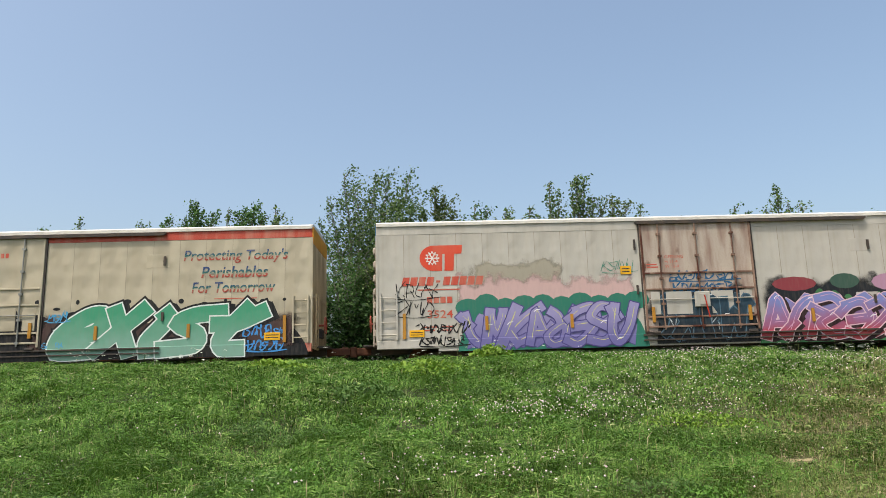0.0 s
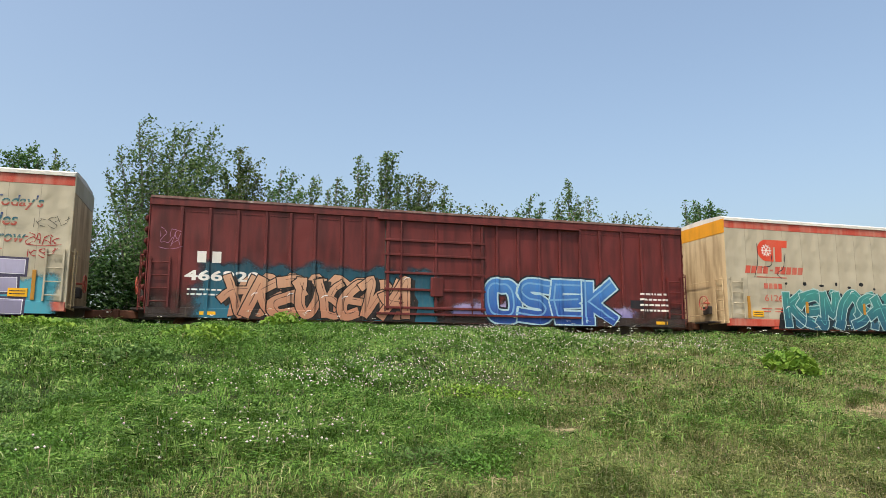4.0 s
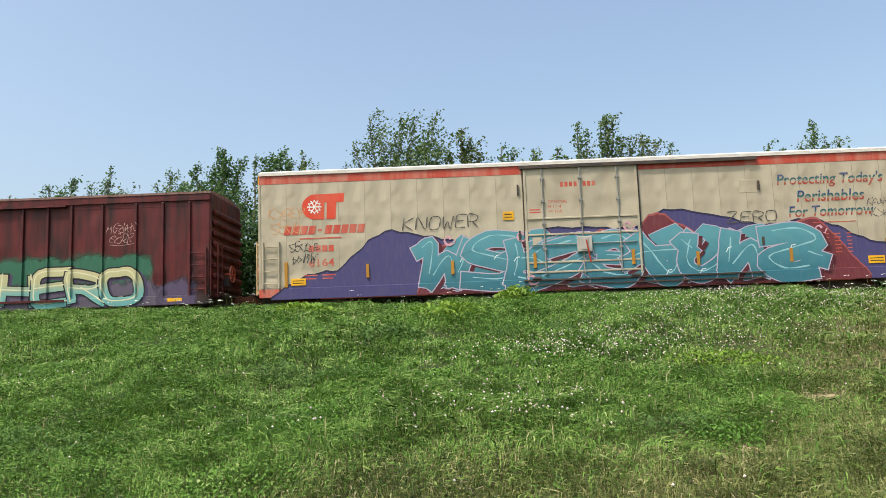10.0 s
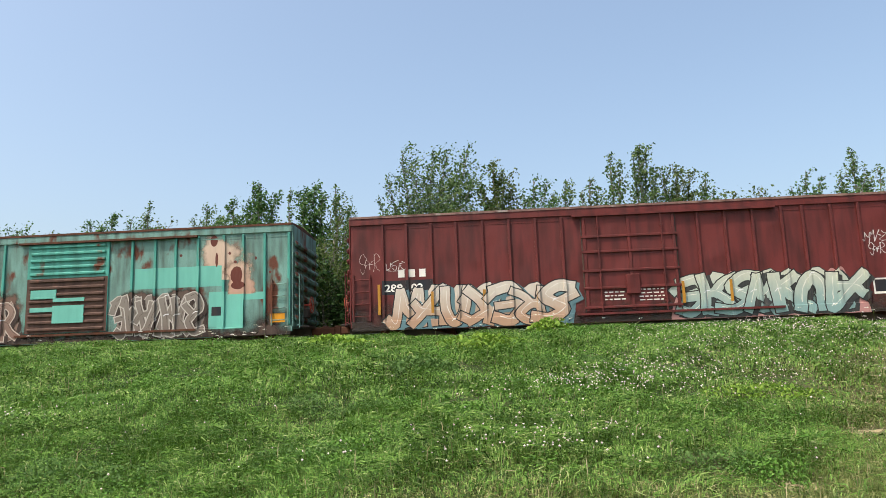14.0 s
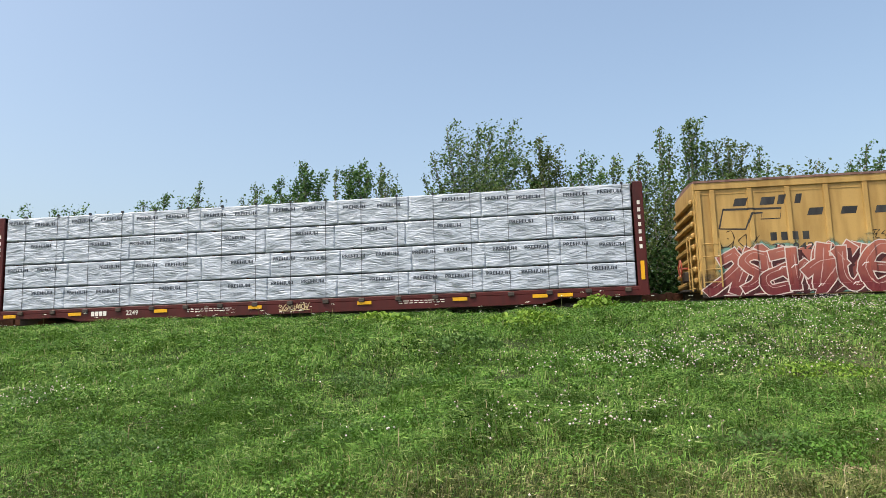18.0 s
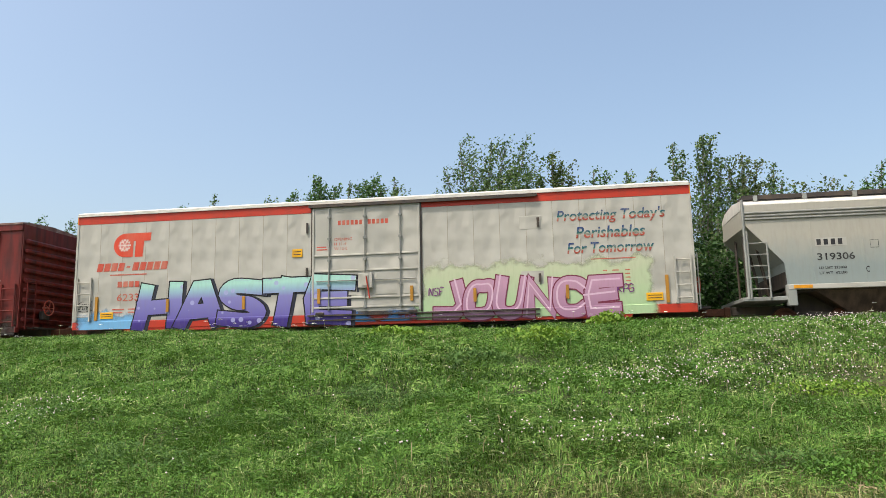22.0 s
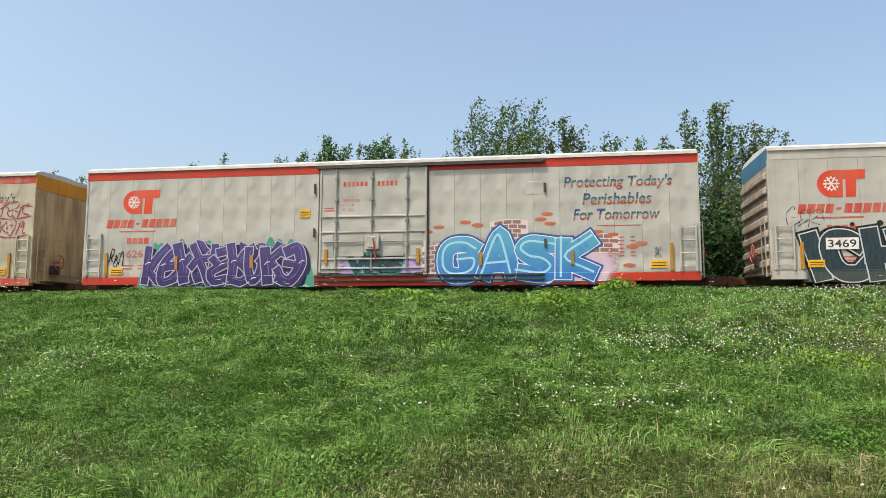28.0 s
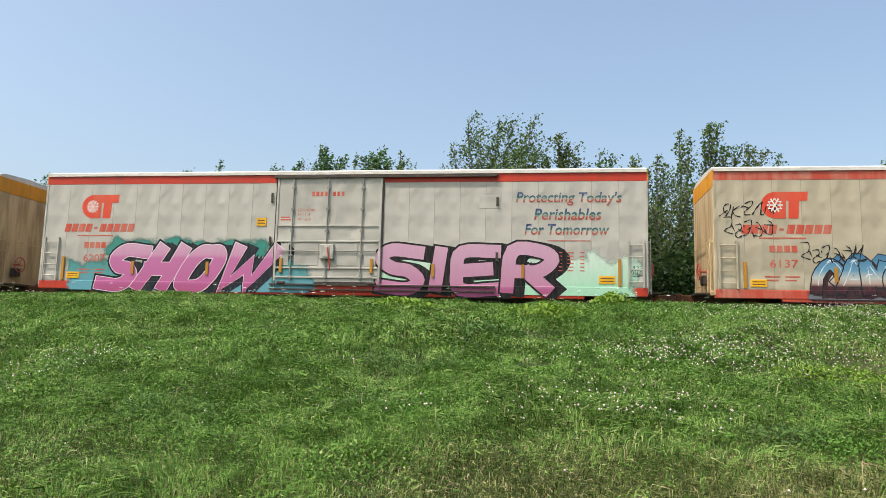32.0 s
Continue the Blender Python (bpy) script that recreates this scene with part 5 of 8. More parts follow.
def reefer(left, label, body, band, number, names, end_mat=None, end_top=None, old=False, logo_on=True, slogan=True):
    car = thing_car("refrigerator_car", left, label)
    L, w = REEFER, HALF
    relief = [(-1, 0.0065), (8.80, 0.0065), (8.84, 0.05), (12.60, 0.05), (12.64, 0.0065), (23, 0.0065)]
    SILLS[id(relief)] = (1.078, 0.032)
    KEEP.append(relief)
    part("body", boxes((0.02, L - 0.02, -w + 0.01, w, 0.98, 4.9), bevel=0.02), body, car)
    key = body.name
    if key not in PANELS:
        PANELS[key] = [pillow(0.872, 1.09, 4.60, 0.0042, body, 1.9 * k) for k in range(4)]
    top = 4.60
    for k in range(10):
        piece("panel", PANELS[key][(3 * k + len(CARS)) % 4], car, (0.04 + k * 0.876, -w, 0))
        piece("panel", PANELS[key][(k * k + len(CARS)) % 4], car, (12.66 + k * 0.872, -w, 0))
    if "seam" not in PANELS:
        PANELS["seam"] = finish(strip(bmesh.new(), -0.006, 0.006, 1.09, 4.6, 0.003), "seam", SEAM)
    for x in [0.04 + k * 0.876 for k in range(1, 10)] + [12.66 + k * 0.872 for k in range(1, 10)]:
        piece("seam", PANELS["seam"], car, (x - 0.002, 0, 0))
    bm = bmesh.new()
    strip(bm, 0, L, 4.605, 4.885, 0.01)
    part("band", bm, band if not old else body, car, "" if old else "red band under the eave")
    bm = prism(bmesh.new(), [(-w - 0.05, 4.89), (-w - 0.05, 4.99), (-w + 0.25, 5.10), (0, 5.16), (w - 0.25, 5.10), (w + 0.05, 4.99), (w + 0.05, 4.89)], 0, L)
    for v in bm.verts:
        v.co = Vector((v.co.y, v.co.x, v.co.z))
    bmesh.ops.recalc_face_normals(bm, faces=bm.faces)
    part("roof", bm, ROOF, car)
    bm = boxes((0, L, -w - 0.03, -w + 0.2, 0.80, 1.075), (0, L, w - 0.2, w, 0.80, 1.075), (2.0, L - 2.0, -w - 0.015, -w + 0.15, 0.70, 0.80), bevel=0.012)
    part("side_sill", bm, band if not old else body, car)
    running_gear(car, L)
    # door with its rods, bars, lock and tracks
    door = part("door", boxes((8.84, 12.60, -w - 0.05, -w + 0.02, 1.14, 4.77), bevel=0.012), OLD_DOOR if old else body, car, "rust-streaked plug door with locking rods" if old else "wide plug door with locking rods")
    for x in (9.45, 10.70, 11.92):
        bm = rod(bmesh.new(), (x, -w - 0.10, 1.2), (x, -w - 0.10, 4.74), 0.024)
        for z in (1.3, 2.05, 2.9, 3.65, 4.4):
            box(bm, x - 0.06, x + 0.06, -w - 0.13, -w - 0.04, z - 0.035, z + 0.035)
        part("lock_rod", bm, GALV if not old else DOOR_FRAME, door)
    bm = bmesh.new()
    bm.free()
    for z in (3.08, 2.54, 1.62, 1.30):
        part("door_bar", boxes((8.92, 12.52, -w - 0.085, -w - 0.045, z - 0.03, z + 0.03), bevel=0.008), DOOR_FRAME if old else body, door)
    # Dark strips stand in for the shaded gap around the door.
    bm = boxes((8.795, 8.835, -w - 0.045, -w, 1.1, 4.78), (12.605, 12.65, -w - 0.045, -w, 1.1, 4.78), (8.8, 12.64, -w - 0.04, -w, 1.085, 1.135))
    part("door_seam_shade", bm, STEEL, car)
    for x0, x1 in ((9.06, 9.36), (9.56, 10.42), (11.06, 11.8), (12.02, 12.44)):
        part("door_panel", boxes((x0, x1, -w - 0.062, -w - 0.045, 1.70, 2.46), bevel=0.008), body, door)
    for x0, x1 in ((9.0, 10.55), (10.85, 12.45)):
        part("door_brace", rod(bmesh.new(), (x0, -w - 0.10, 2.20), (x1, -w - 0.10, 2.20), 0.018), GALV if not old else body, door)
    for x in (8.88, 12.56):
        part("door_edge", boxes((x - 0.035, x + 0.035, -w - 0.08, -w - 0.045, 1.16, 4.75), bevel=0.008), DOOR_FRAME if old else body, door)
    bm = boxes((10.50, 10.98, -w - 0.19, -w - 0.05, 1.92, 2.42), (10.62, 10.86, -w - 0.21, -w - 0.18, 1.98, 2.36), bevel=0.015)
    lock = part("lock_box", bm, WHITE, door)
    part("lock_lever", rod(bmesh.new(), (10.78, -w - 0.23, 2.3), (10.9, -w - 0.23, 1.55), 0.022), RED, lock, "red lever")
    bm = boxes((8.72, 16.55, -w - 0.13, -w, 4.80, 4.86), (8.72, 16.5, -w - 0.13, -w - 0.10, 4.76, 4.80))
    part("upper_track", bm, STEEL, car)
    bm = boxes((8.72, 16.5, -w - 0.12, -w - 0.02, 1.02, 1.07), (8.72, 16.5, -w - 0.10, -w - 0.02, 0.86, 0.90))
    part("lower_track", bm, STEEL, car)
    for x in (9.0, 12.2):
        part("roller", boxes((x, x + 0.28, -w - 0.15, -w - 0.04, 1.06, 1.15), bevel=0.02), STEEL, door)
    hatch = part("hatch", boxes((15.93, 16.67, -w - 0.009, -w + 0.02, 3.68, 4.13), bevel=0.008), body, car)
    part("hatch_latch", boxes((16.50, 16.58, -w - 0.06, -w - 0.03, 3.75, 4.06)), STEEL, hatch)
    hatch = part("hatch", boxes((15.93, 16.67, -w - 0.009, -w + 0.02, 1.85, 2.3), bevel=0.008), body, car)
    part("hatch_latch", boxes((16.50, 16.58, -w - 0.06, -w - 0.03, 1.92, 2.2)), STEEL, hatch)
    part("door_stop", boxes((8.62, 8.68, -w - 0.06, -w, 3.9, 4.25)), STEEL, car)
    part("door_stop", boxes((8.62, 8.68, -w - 0.06, -w, 2.4, 2.7)), STEEL, car)
    ladder(car, 0.13, 0.66, 1.14, 2.6, 4, body)
    ladder(car, 20.8, 21.28, 1.14, 2.6, 4, body)
    for x, way, nm in ((0.0, -1, "left"), (L, 1, "right")):
        em = end_mat or body
        if old:
            bm = boxes((min(x, x + way * 0.03), max(x, x + way * 0.03), -w, w, 0.95, 4.45))
            for k in range(7):
                z = 1.2 + k * 0.46
                part("end_rib", boxes((min(x, x + way * 0.12), max(x, x + way * 0.12), -w + 0.06, w - 0.06, z, z + 0.26), bevel=0.05), em, car)
        else:
            bm = boxes((min(x, x + way * 0.03), max(x, x + way * 0.03), -w, w, 0.9, 4.4), bevel=0.01)
        end = part("end_wall", bm, em, car)
        part("end_band", boxes((min(x, x + way * 0.035), max(x, x + way * 0.035), -w, w, 4.41, 4.95)), end_top or body, car)
        end_grabs(car, x + way * 0.03, way, em)
        part("end_platform", boxes((min(x, x + way * 0.5), max(x, x + way * 0.5), -1.1, 1.1, 0.95, 1.0)), STEEL, car)
    part("corner_post", boxes((-0.02, 0.05, -w - 0.02, -w + 0.05, 1.08, 4.6)), body, car)
    part("corner_post", boxes((L - 0.05, L + 0.02, -w - 0.02, -w + 0.05, 1.08, 4.6)), body, car)
    # painted signs
    if logo_on:
        logo(car, relief)
    f = Flat(relief)
    f.text(number, 1.66, 2.50, 1.78, 2.04, 0.012, 0.008)
    if names:
        for k in range(int(names / 0.15)):
            x = 10.70 - names / 2 + 0.15 * k
            if not 10.55 < x < 10.74:
                f.rect(x, x + 0.10, 4.12, 4.28, 0.010)
    f.text("OPENING", 9.62, 10.25, 3.58, 3.68, 0.010)
    f.text("H 11-4", 9.62, 10.05, 3.42, 3.52, 0.010)
    f.text("W 12-0", 9.62, 10.08, 3.26, 3.36, 0.010)
    f.rect(9.0, 9.38, 3.27, 3.31, 0.010)
    f.rect(9.0, 9.34, 3.36, 3.40, 0.010)
    for k in range(6):
        f.rect(18.55, 18.68, 1.6 + k * 0.12, 1.632 + k * 0.12, 0.012)
        f.rect(18.85, 19.05, 1.6 + k * 0.12, 1.632 + k * 0.12, 0.012)
        f.rect(19.25, 19.4, 1.6 + k * 0.12, 1.632 + k * 0.12, 0.012)
    f.rect(1.5, 1.95, 1.47, 1.51, 0.012)
    f.rect(2.1, 2.55, 1.47, 1.51, 0.012)
    f.rect(1.5, 1.9, 1.36, 1.40, 0.012)
    f.rect(2.1, 2.45, 1.36, 1.40, 0.012)
    tagged(f.done("stencil_block", LETTER, car), kind="stuff")
    if slogan:
        for k, row in enumerate((("Protecting Today's", 17.15, 20.6, 3.78, 4.24), ("Perishables", 17.75, 19.95, 3.30, 3.68), ("For Tomorrow", 17.45, 20.2, 2.80, 3.16))):
            line, a, b, lo, hi = row
            spans = [float(np.ptp(glyph(word, 0.012, 0.18)[0][:, 0])) for word in line.split()]
            scale = (b - a) / (sum(spans) + 0.28 * (len(spans) - 1))
            for word, span in zip(line.split(), spans):
                f = Flat(relief)
                f.text(word, a, a + span * scale, lo, hi, 0.018, 0.012, 0.18)
                f.done("slogan_word", SLOGAN[k], car, "slogan word in blue, green and red script")
                a += (span + 0.28) * scale
        f = Flat(relief)
        f.rect(18.2, 19.6, 2.59, 2.615, 0.012)
        f.done("address_bar", LETTER, car)
    for x0, x1, z0, z1 in ((8.12, 8.48, 3.08, 3.36), (1.06, 1.55, 1.17, 1.40), (19.86, 20.38, 1.20, 1.45)):
        s = part("sign_plate", boxes((x0, x1, -w - 0.028, -w - 0.005, z0, z1), bevel=0.004), SIGN, car, "small yellow sign")
        f = Flat([])
        for k in range(2):
            f.rect(x0 + 0.05, x1 - 0.05, z0 + (z1 - z0) * (0.28 + 0.34 * k), z0 + (z1 - z0) * (0.38 + 0.34 * k), 0.0305)
        f.done("sign_lines", BLACK_INK, s)
    for x, z0, z1 in ((0.9, 1.12, 1.95), (3.6, 1.35, 1.8), (6.4, 1.35, 1.8), (9.1, 1.45, 1.95), (12.3, 1.45, 1.95), (14.4, 1.35, 1.8), (17.4, 1.35, 1.8), (20.52, 1.12, 2.0)):
        part("reflector_strip", boxes((x - 0.05, x + 0.05, -w - 0.055 - (0.05 if 8.84 < x < 12.6 else 0), -w - 0.005, z0, z1)), AMBER, car)
    return car, relief


# ---- box cars ----
def relief_of(posts, width, depth, extra):
    out = []
    for p in posts:
        out += [(p - width / 2 - 0.012, 0.0), (p - width / 2, depth), (p + width / 2, depth), (p + width / 2 + 0.012, 0.0)]
    for a, b, d in extra:
        out = [o for o in out if not (a - 0.03 < o[0] < b + 0.03)]
        out += [(a - 0.012, 0.0), (a, d), (b, d), (b + 0.012, 0.0)]
    return sorted(out)


def boxcar(left, label, L, top, posts, door, body, door_mat=None, roof_mat=None, post_w=0.09, depth=0.07, track=None, low_posts=False, end_mat=None, ribbed_door=False, bar_mat=None, post_mat=None):
    car = thing_car("box_car", left, label)
    w = HALF
    d0, d1 = door
    door_mat = door_mat or body
    posts = [p for p in posts if not (d0 - 0.1 < p < d1 + 0.1)]
    relief = relief_of(posts, post_w, depth, [(d0, d1, 0.06)])
    SILLS[id(relief)] = (0.985, 0.057)
    KEEP.append(relief)
    part("body", boxes((0.02, L - 0.02, -w, w, 0.95, top - 0.12), bevel=0.015), body, car)
    pm = finish(boxes((-post_w / 2, post_w / 2, -depth, 0.01, 1.0, top - 0.32), bevel=0.012), "side_post", post_mat or body)
    for p in posts:
        piece("side_post", pm, car, (p, -w, 0))
    part("top_chord", boxes((0, L, -w - 0.05, -w + 0.1, top - 0.30, top - 0.06), bevel=0.015), body, car)
    n0 = 0.25 * L
    out = [(0, 0.98), (0, 0.80), (2.2, 0.80), (2.8, 0.68), (L - 2.8, 0.68), (L - 2.2, 0.80), (L, 0.80), (L, 0.98)]
    part("side_sill", prism(bmesh.new(), out, -w - 0.055, -w + 0.12), body, car)
    bm = prism(bmesh.new(), [(-w - 0.07, top - 0.07), (-w - 0.07, top), (-w + 0.3, top + 0.05), (0, top + 0.12), (w - 0.3, top + 0.05), (w + 0.07, top), (w + 0.07, top - 0.07)], 0, L)
    for v in bm.verts:
        v.co = Vector((v.co.y, v.co.x, v.co.z))
    bmesh.ops.recalc_face_normals(bm, faces=bm.faces)
    part("roof", bm, roof_mat or WORN_EDGE, car)
    running_gear(car, L, 2.1)
    dr = part("door", boxes((d0, d1, -w - 0.06, -w + 0.01, 1.02, top - 0.36), bevel=0.012), door_mat, car, "sliding steel door")
    bm = bmesh.new()
    if ribbed_door:
        n = 13
        for k in range(n):
            z = 1.15 + (top - 0.36 - 1.25) * k / (n - 1)
            part("door_rib", boxes((d0 + 0.12, d1 - 0.12, -w - 0.11, -w - 0.055, z - 0.05, z + 0.05), bevel=0.02), door_mat, dr)
        bm.free()
    else:
        bm.free()
        for f in (0.02, 0.23, 0.42, 0.63, 0.8):
            z = 1.1 + (top - 1.55) * f
            part("door_bar", boxes((d0 - 0.05, d1 + 0.05, -w - 0.115, -w - 0.055, z - 0.04, z + 0.04), bevel=0.01), door_mat, dr)
        for x in (d0 + 0.06, (d0 + d1) / 2, d1 - 0.06):
            part("door_stile", boxes((x - 0.05, x + 0.05, -w - 0.10, -w - 0.055, 1.06, top - 0.4), bevel=0.01), door_mat, dr)
        for x in (d0 + 0.5, d1 - 0.45):
            bm = bmesh.new()
            rod(bm, (x, -w - 0.14, 1.0), (x, -w - 0.14, top - 0.38), 0.02)
            for z in (1.3, 2.2, 3.1, 3.8):
                box(bm, x - 0.05, x + 0.05, -w - 0.15, -w - 0.1, z - 0.03, z + 0.03)
            part("lock_rod", bm, door_mat, dr)
        # Dark strips put the shade at the door's sides into colour.
        for x in (d0 - 0.035, d1 + 0.005):
            part("door_side_shade", boxes((x, x + 0.03, -w - 0.03, -w, 1.02, top - 0.36)), STEEL, car)
        part("lock_plate", boxes(((d0 + d1) / 2 - 0.2, (d0 + d1) / 2 + 0.25, -w - 0.16, -w - 0.1, 1.55, 2.2), bevel=0.02), door_mat, dr)
    t0, t1 = track or (d0 - 0.3, d1 + (d1 - d0) + 0.2)
    part("upper_track", boxes((t0, t1, -w - 0.15, -w - 0.02, top - 0.36, top - 0.29)), bar_mat or body, car)
    part("lower_track", boxes((t0, t1, -w - 0.13, -w - 0.03, 0.92, 0.99)), bar_mat or body, car)
    for x0 in (0.10, L - 0.68):
        ladder(car, x0, x0 + 0.55, 1.05, 2.5, 4, body)
    for x, way in ((0.0, -1), (L, 1)):
        em = end_mat or body
        part("end_wall", boxes((min(x, x + way * 0.03), max(x, x + way * 0.03), -w, w, 0.95, top - 0.06)), em, car)
        rib = finish(boxes((min(0, way * 0.13), max(0, way * 0.13), -w + 0.08, w - 0.08, 0, 0.2), bevel=0.06), "end_rib", em)
        n = int((top - 1.3) / 0.36)
        for k in range(n):
            piece("end_rib", rib, car, (x + way * 0.02, 0, 1.15 + k * 0.36))
        end_grabs(car, x + way * 0.12, way, em)
        part("end_platform", boxes((min(x, x + way * 0.45), max(x, x + way * 0.45), -1.1, 1.1, 0.95, 1.0)), STEEL, car)
    for k in range(len(posts) - 1):
        a, b = posts[k], posts[k + 1]
        if b - a < 1.3:
            part("panel_flange", strip(bmesh.new(), a + 0.06, b - 0.06, top - 0.46, top - 0.42, 0.012), body, car)
    f = Flat(relief)
    f.rect(0.03, L - 0.03, 0.69, 1.9, 0.0026)
    grime = haze_of_spray("road_grime", (0.030, 0.024, 0.021), (0.045, 0.034, 0.028), -3.0, L + 3.0, 0.2, 1.75, 0.9, 0.9, 0.8)
    tagged(f.done("road_grime", grime, car, "dark road dirt along the sill"), kind="stuff")
    return car, relief


def stamp(car, relief, x0, x1, z0, z1, material, name="paint_patch", label="", lift=0.005):
    f = Flat(relief)
    f.rect(x0, x1, z0, z1, lift)
    return f.done(name, material, car, label)


def small_print(car, relief, x0, x1, z0, z1, lines, material, seed=0):
    """Rows of short bars for lettering too small to read."""
    r = random.Random(seed)
    f = Flat(relief)
    for k in range(lines):
        z = z1 - (z1 - z0) * (k + 0.7) / lines
        x = x0
        while x < x1 - 0.05:
            w = min(r.uniform(0.06, 0.2), x1 - x)
            f.rect(x, x + w, z, z + (z1 - z0) / lines * 0.34, 0.008)
            x += w + 0.05
    return tagged(f.done("small_print", material, car), kind="stuff")


def sill_tabs(car, xs, z=0.83, material=None):
    for x in xs:
        part("reflector_strip", boxes((x, x + 0.48, -HALF - 0.062, -HALF - 0.04, z - 0.05, z + 0.06)), material or SIGN, car)


# ---- the train, from its front at the right ----
def tag(car, relief, x0, x1, z0, z1, colour, seed, width=0.035, loops=9):
    f = Flat(relief)
    scribble(f, x0, x1, z0, z1, seed, width, loops)
    return tagged(f.done("graffiti_tag", sprayed(colour, colour, 0, 1), car), "quick sprayed tag", kind="stuff")


def hand(car, relief, *rows, colour="5c5852", width=0.045):
    """Words sprayed by hand in single strokes."""
    r = random.Random(len(rows[0][0]) * 7 + len(colour))
    for text, x0, x1, z0, z1 in rows:
        f = Flat(relief)
        w = (x1 - x0) / len(text)
        for k, ch in enumerate(text):
            lean, low = r.uniform(0.0, 0.2), r.uniform(-0.06, 0.06)
            for j, st in enumerate(FORMS[ch]):
                pts = [(x0 + w * (k + 0.08 + 0.78 * u) + lean * v * (z1 - z0), z0 + (z1 - z0) * (v + low)) for u, v in smooth_path(st, 4)]
                f.ribbon(pts, width, 0.05 + 0.0008 * k + 0.0003 * j)
        f.done("graffiti_tag", sprayed(colour, colour, 0, 1), car, "thin hand-sprayed word")


def curls(car, relief, places, colour):
    for k, (x, z) in enumerate(places):
        f = Flat(relief)
        f.ribbon([(x + (0.05 + 0.02 * j) * math.cos(j * 0.7), z + (0.05 + 0.02 * j) * math.sin(j * 0.7)) for j in range(10)], 0.09, 0.042 + 0.0002 * k)
        f.done("graffiti_curl", sprayed(colour, colour, 0, 1), car)


def field(car, relief, x0, x1, z0, z1, colour, bumps, seed, top=None, rag=0.5, lift=0.004, crisp=False):
    f = Flat(relief)
    if crisp:
        f.add(*cloud_top(x0, x1, z0, z1, bumps, seed, rag), lift)
        return f.done("graffiti_ground", sprayed(colour, top or colour, z0, z1), car, "sprayed colour behind the letters")
    f.rect(x0 - 0.1, x1 + 0.1, z0, z1 + 0.1, lift)
    m = haze_of_spray("spray_haze", dull(colour), dull(top or colour), x0, x1, z0, z1, 0.3, 0.5 * rag + 0.2)
    return f.done("graffiti_ground", m, car, "sprayed colour behind the letters")


def dots(car, relief, places, colour, name="graffiti_dots"):
    f = Flat(relief)
    for k, (x, z, a, b) in enumerate(places):
        f.add([(x + a * math.cos(t), z + b * math.sin(t)) for t in np.linspace(0, 2 * math.pi, 13)[:-1]], [tuple(range(12))], 0.012 + 0.0001 * k)
    return tagged(f.done(name, sprayed(colour, colour, 0, 1), car), kind="stuff")


def bricks(car, relief, x0, z0, cols, rows, tilt):
    """A painted corner of brickwork: pale joints, brown bricks in rows."""
    under, over = Flat(relief), Flat(relief)
    bw, bh = 0.30, 0.15
    place = lambda u, v: (x0 + u, z0 + v + tilt * math.sin(u * 2.2))
    under.add([place(-0.03, -0.03), place(cols * bw * 0.5, -0.03), place(cols * bw + 0.03, -0.03), place(cols * bw + 0.03, rows * bh), place(cols * bw * 0.5, rows * bh + 0.02), place(-0.03, rows * bh)], [(0, 1, 4, 5), (1, 2, 3, 4)], 0.0090)
    for j in range(rows):
        for i in range(cols):
            u = i * bw + (0.12 if j % 2 else 0.0)
            if u + bw * 0.9 > cols * bw:
                continue
            over.add([place(u, j * bh), place(u + bw - 0.035, j * bh), place(u + bw - 0.035, j * bh + bh - 0.03), place(u, j * bh + bh - 0.03)], [(0, 1, 2, 3)], 0.0112)
    under.done("painted_joints", sprayed("d8c0b8", "e0ccc4", 0, 1), car)
    tagged(over.done("painted_bricks", sprayed("8a6458", "947064", 0, 1), car, "brown painted bricks"), kind="stuff")


def outline_patch(car, relief, tops, foot, colour, line, lift):
    """A sprayed patch under a hand-drawn, wavy top line."""
    pts = smooth_path(tops, 5)
    for grow, c, up in ((0.07, line, 0.0), (0.0, colour, 0.0006)):
        f = Flat(relief)
        co, faces = [], []
        for k, (x, z) in enumerate(pts):
            z2 = z + grow + 0.035 * math.sin(x * 9) + 0.02 * math.sin(x * 23)
            co += [(x, foot), (x, max(z2, foot + 0.02))]
            if k:
                faces.append((2 * k - 2, 2 * k, 2 * k + 1, 2 * k - 1))
        f.add(co, faces, lift + up)
        f.done("graffiti_ground", sprayed(c, c, 0, 1), car, "sprayed colour behind the letters")


def words(car, relief, material, *rows, bold=0.01):
    for text, x0, x1, z0, z1 in rows:
        f = Flat(relief)
        f.text(text, x0, x1, z0, z1, 0.009, bold)
        f.done("lettering", material, car)


def bars(car, relief, material, x0, x1, z0, z1, n, gap=0.4):
    w = (x1 - x0) / n
    for k in range(n):
        f = Flat(relief)
        f.rect(x0 + w * k, x0 + w * (k + 1 - gap), z0, z1, 0.009)
        f.done("mark_bar", material, car)


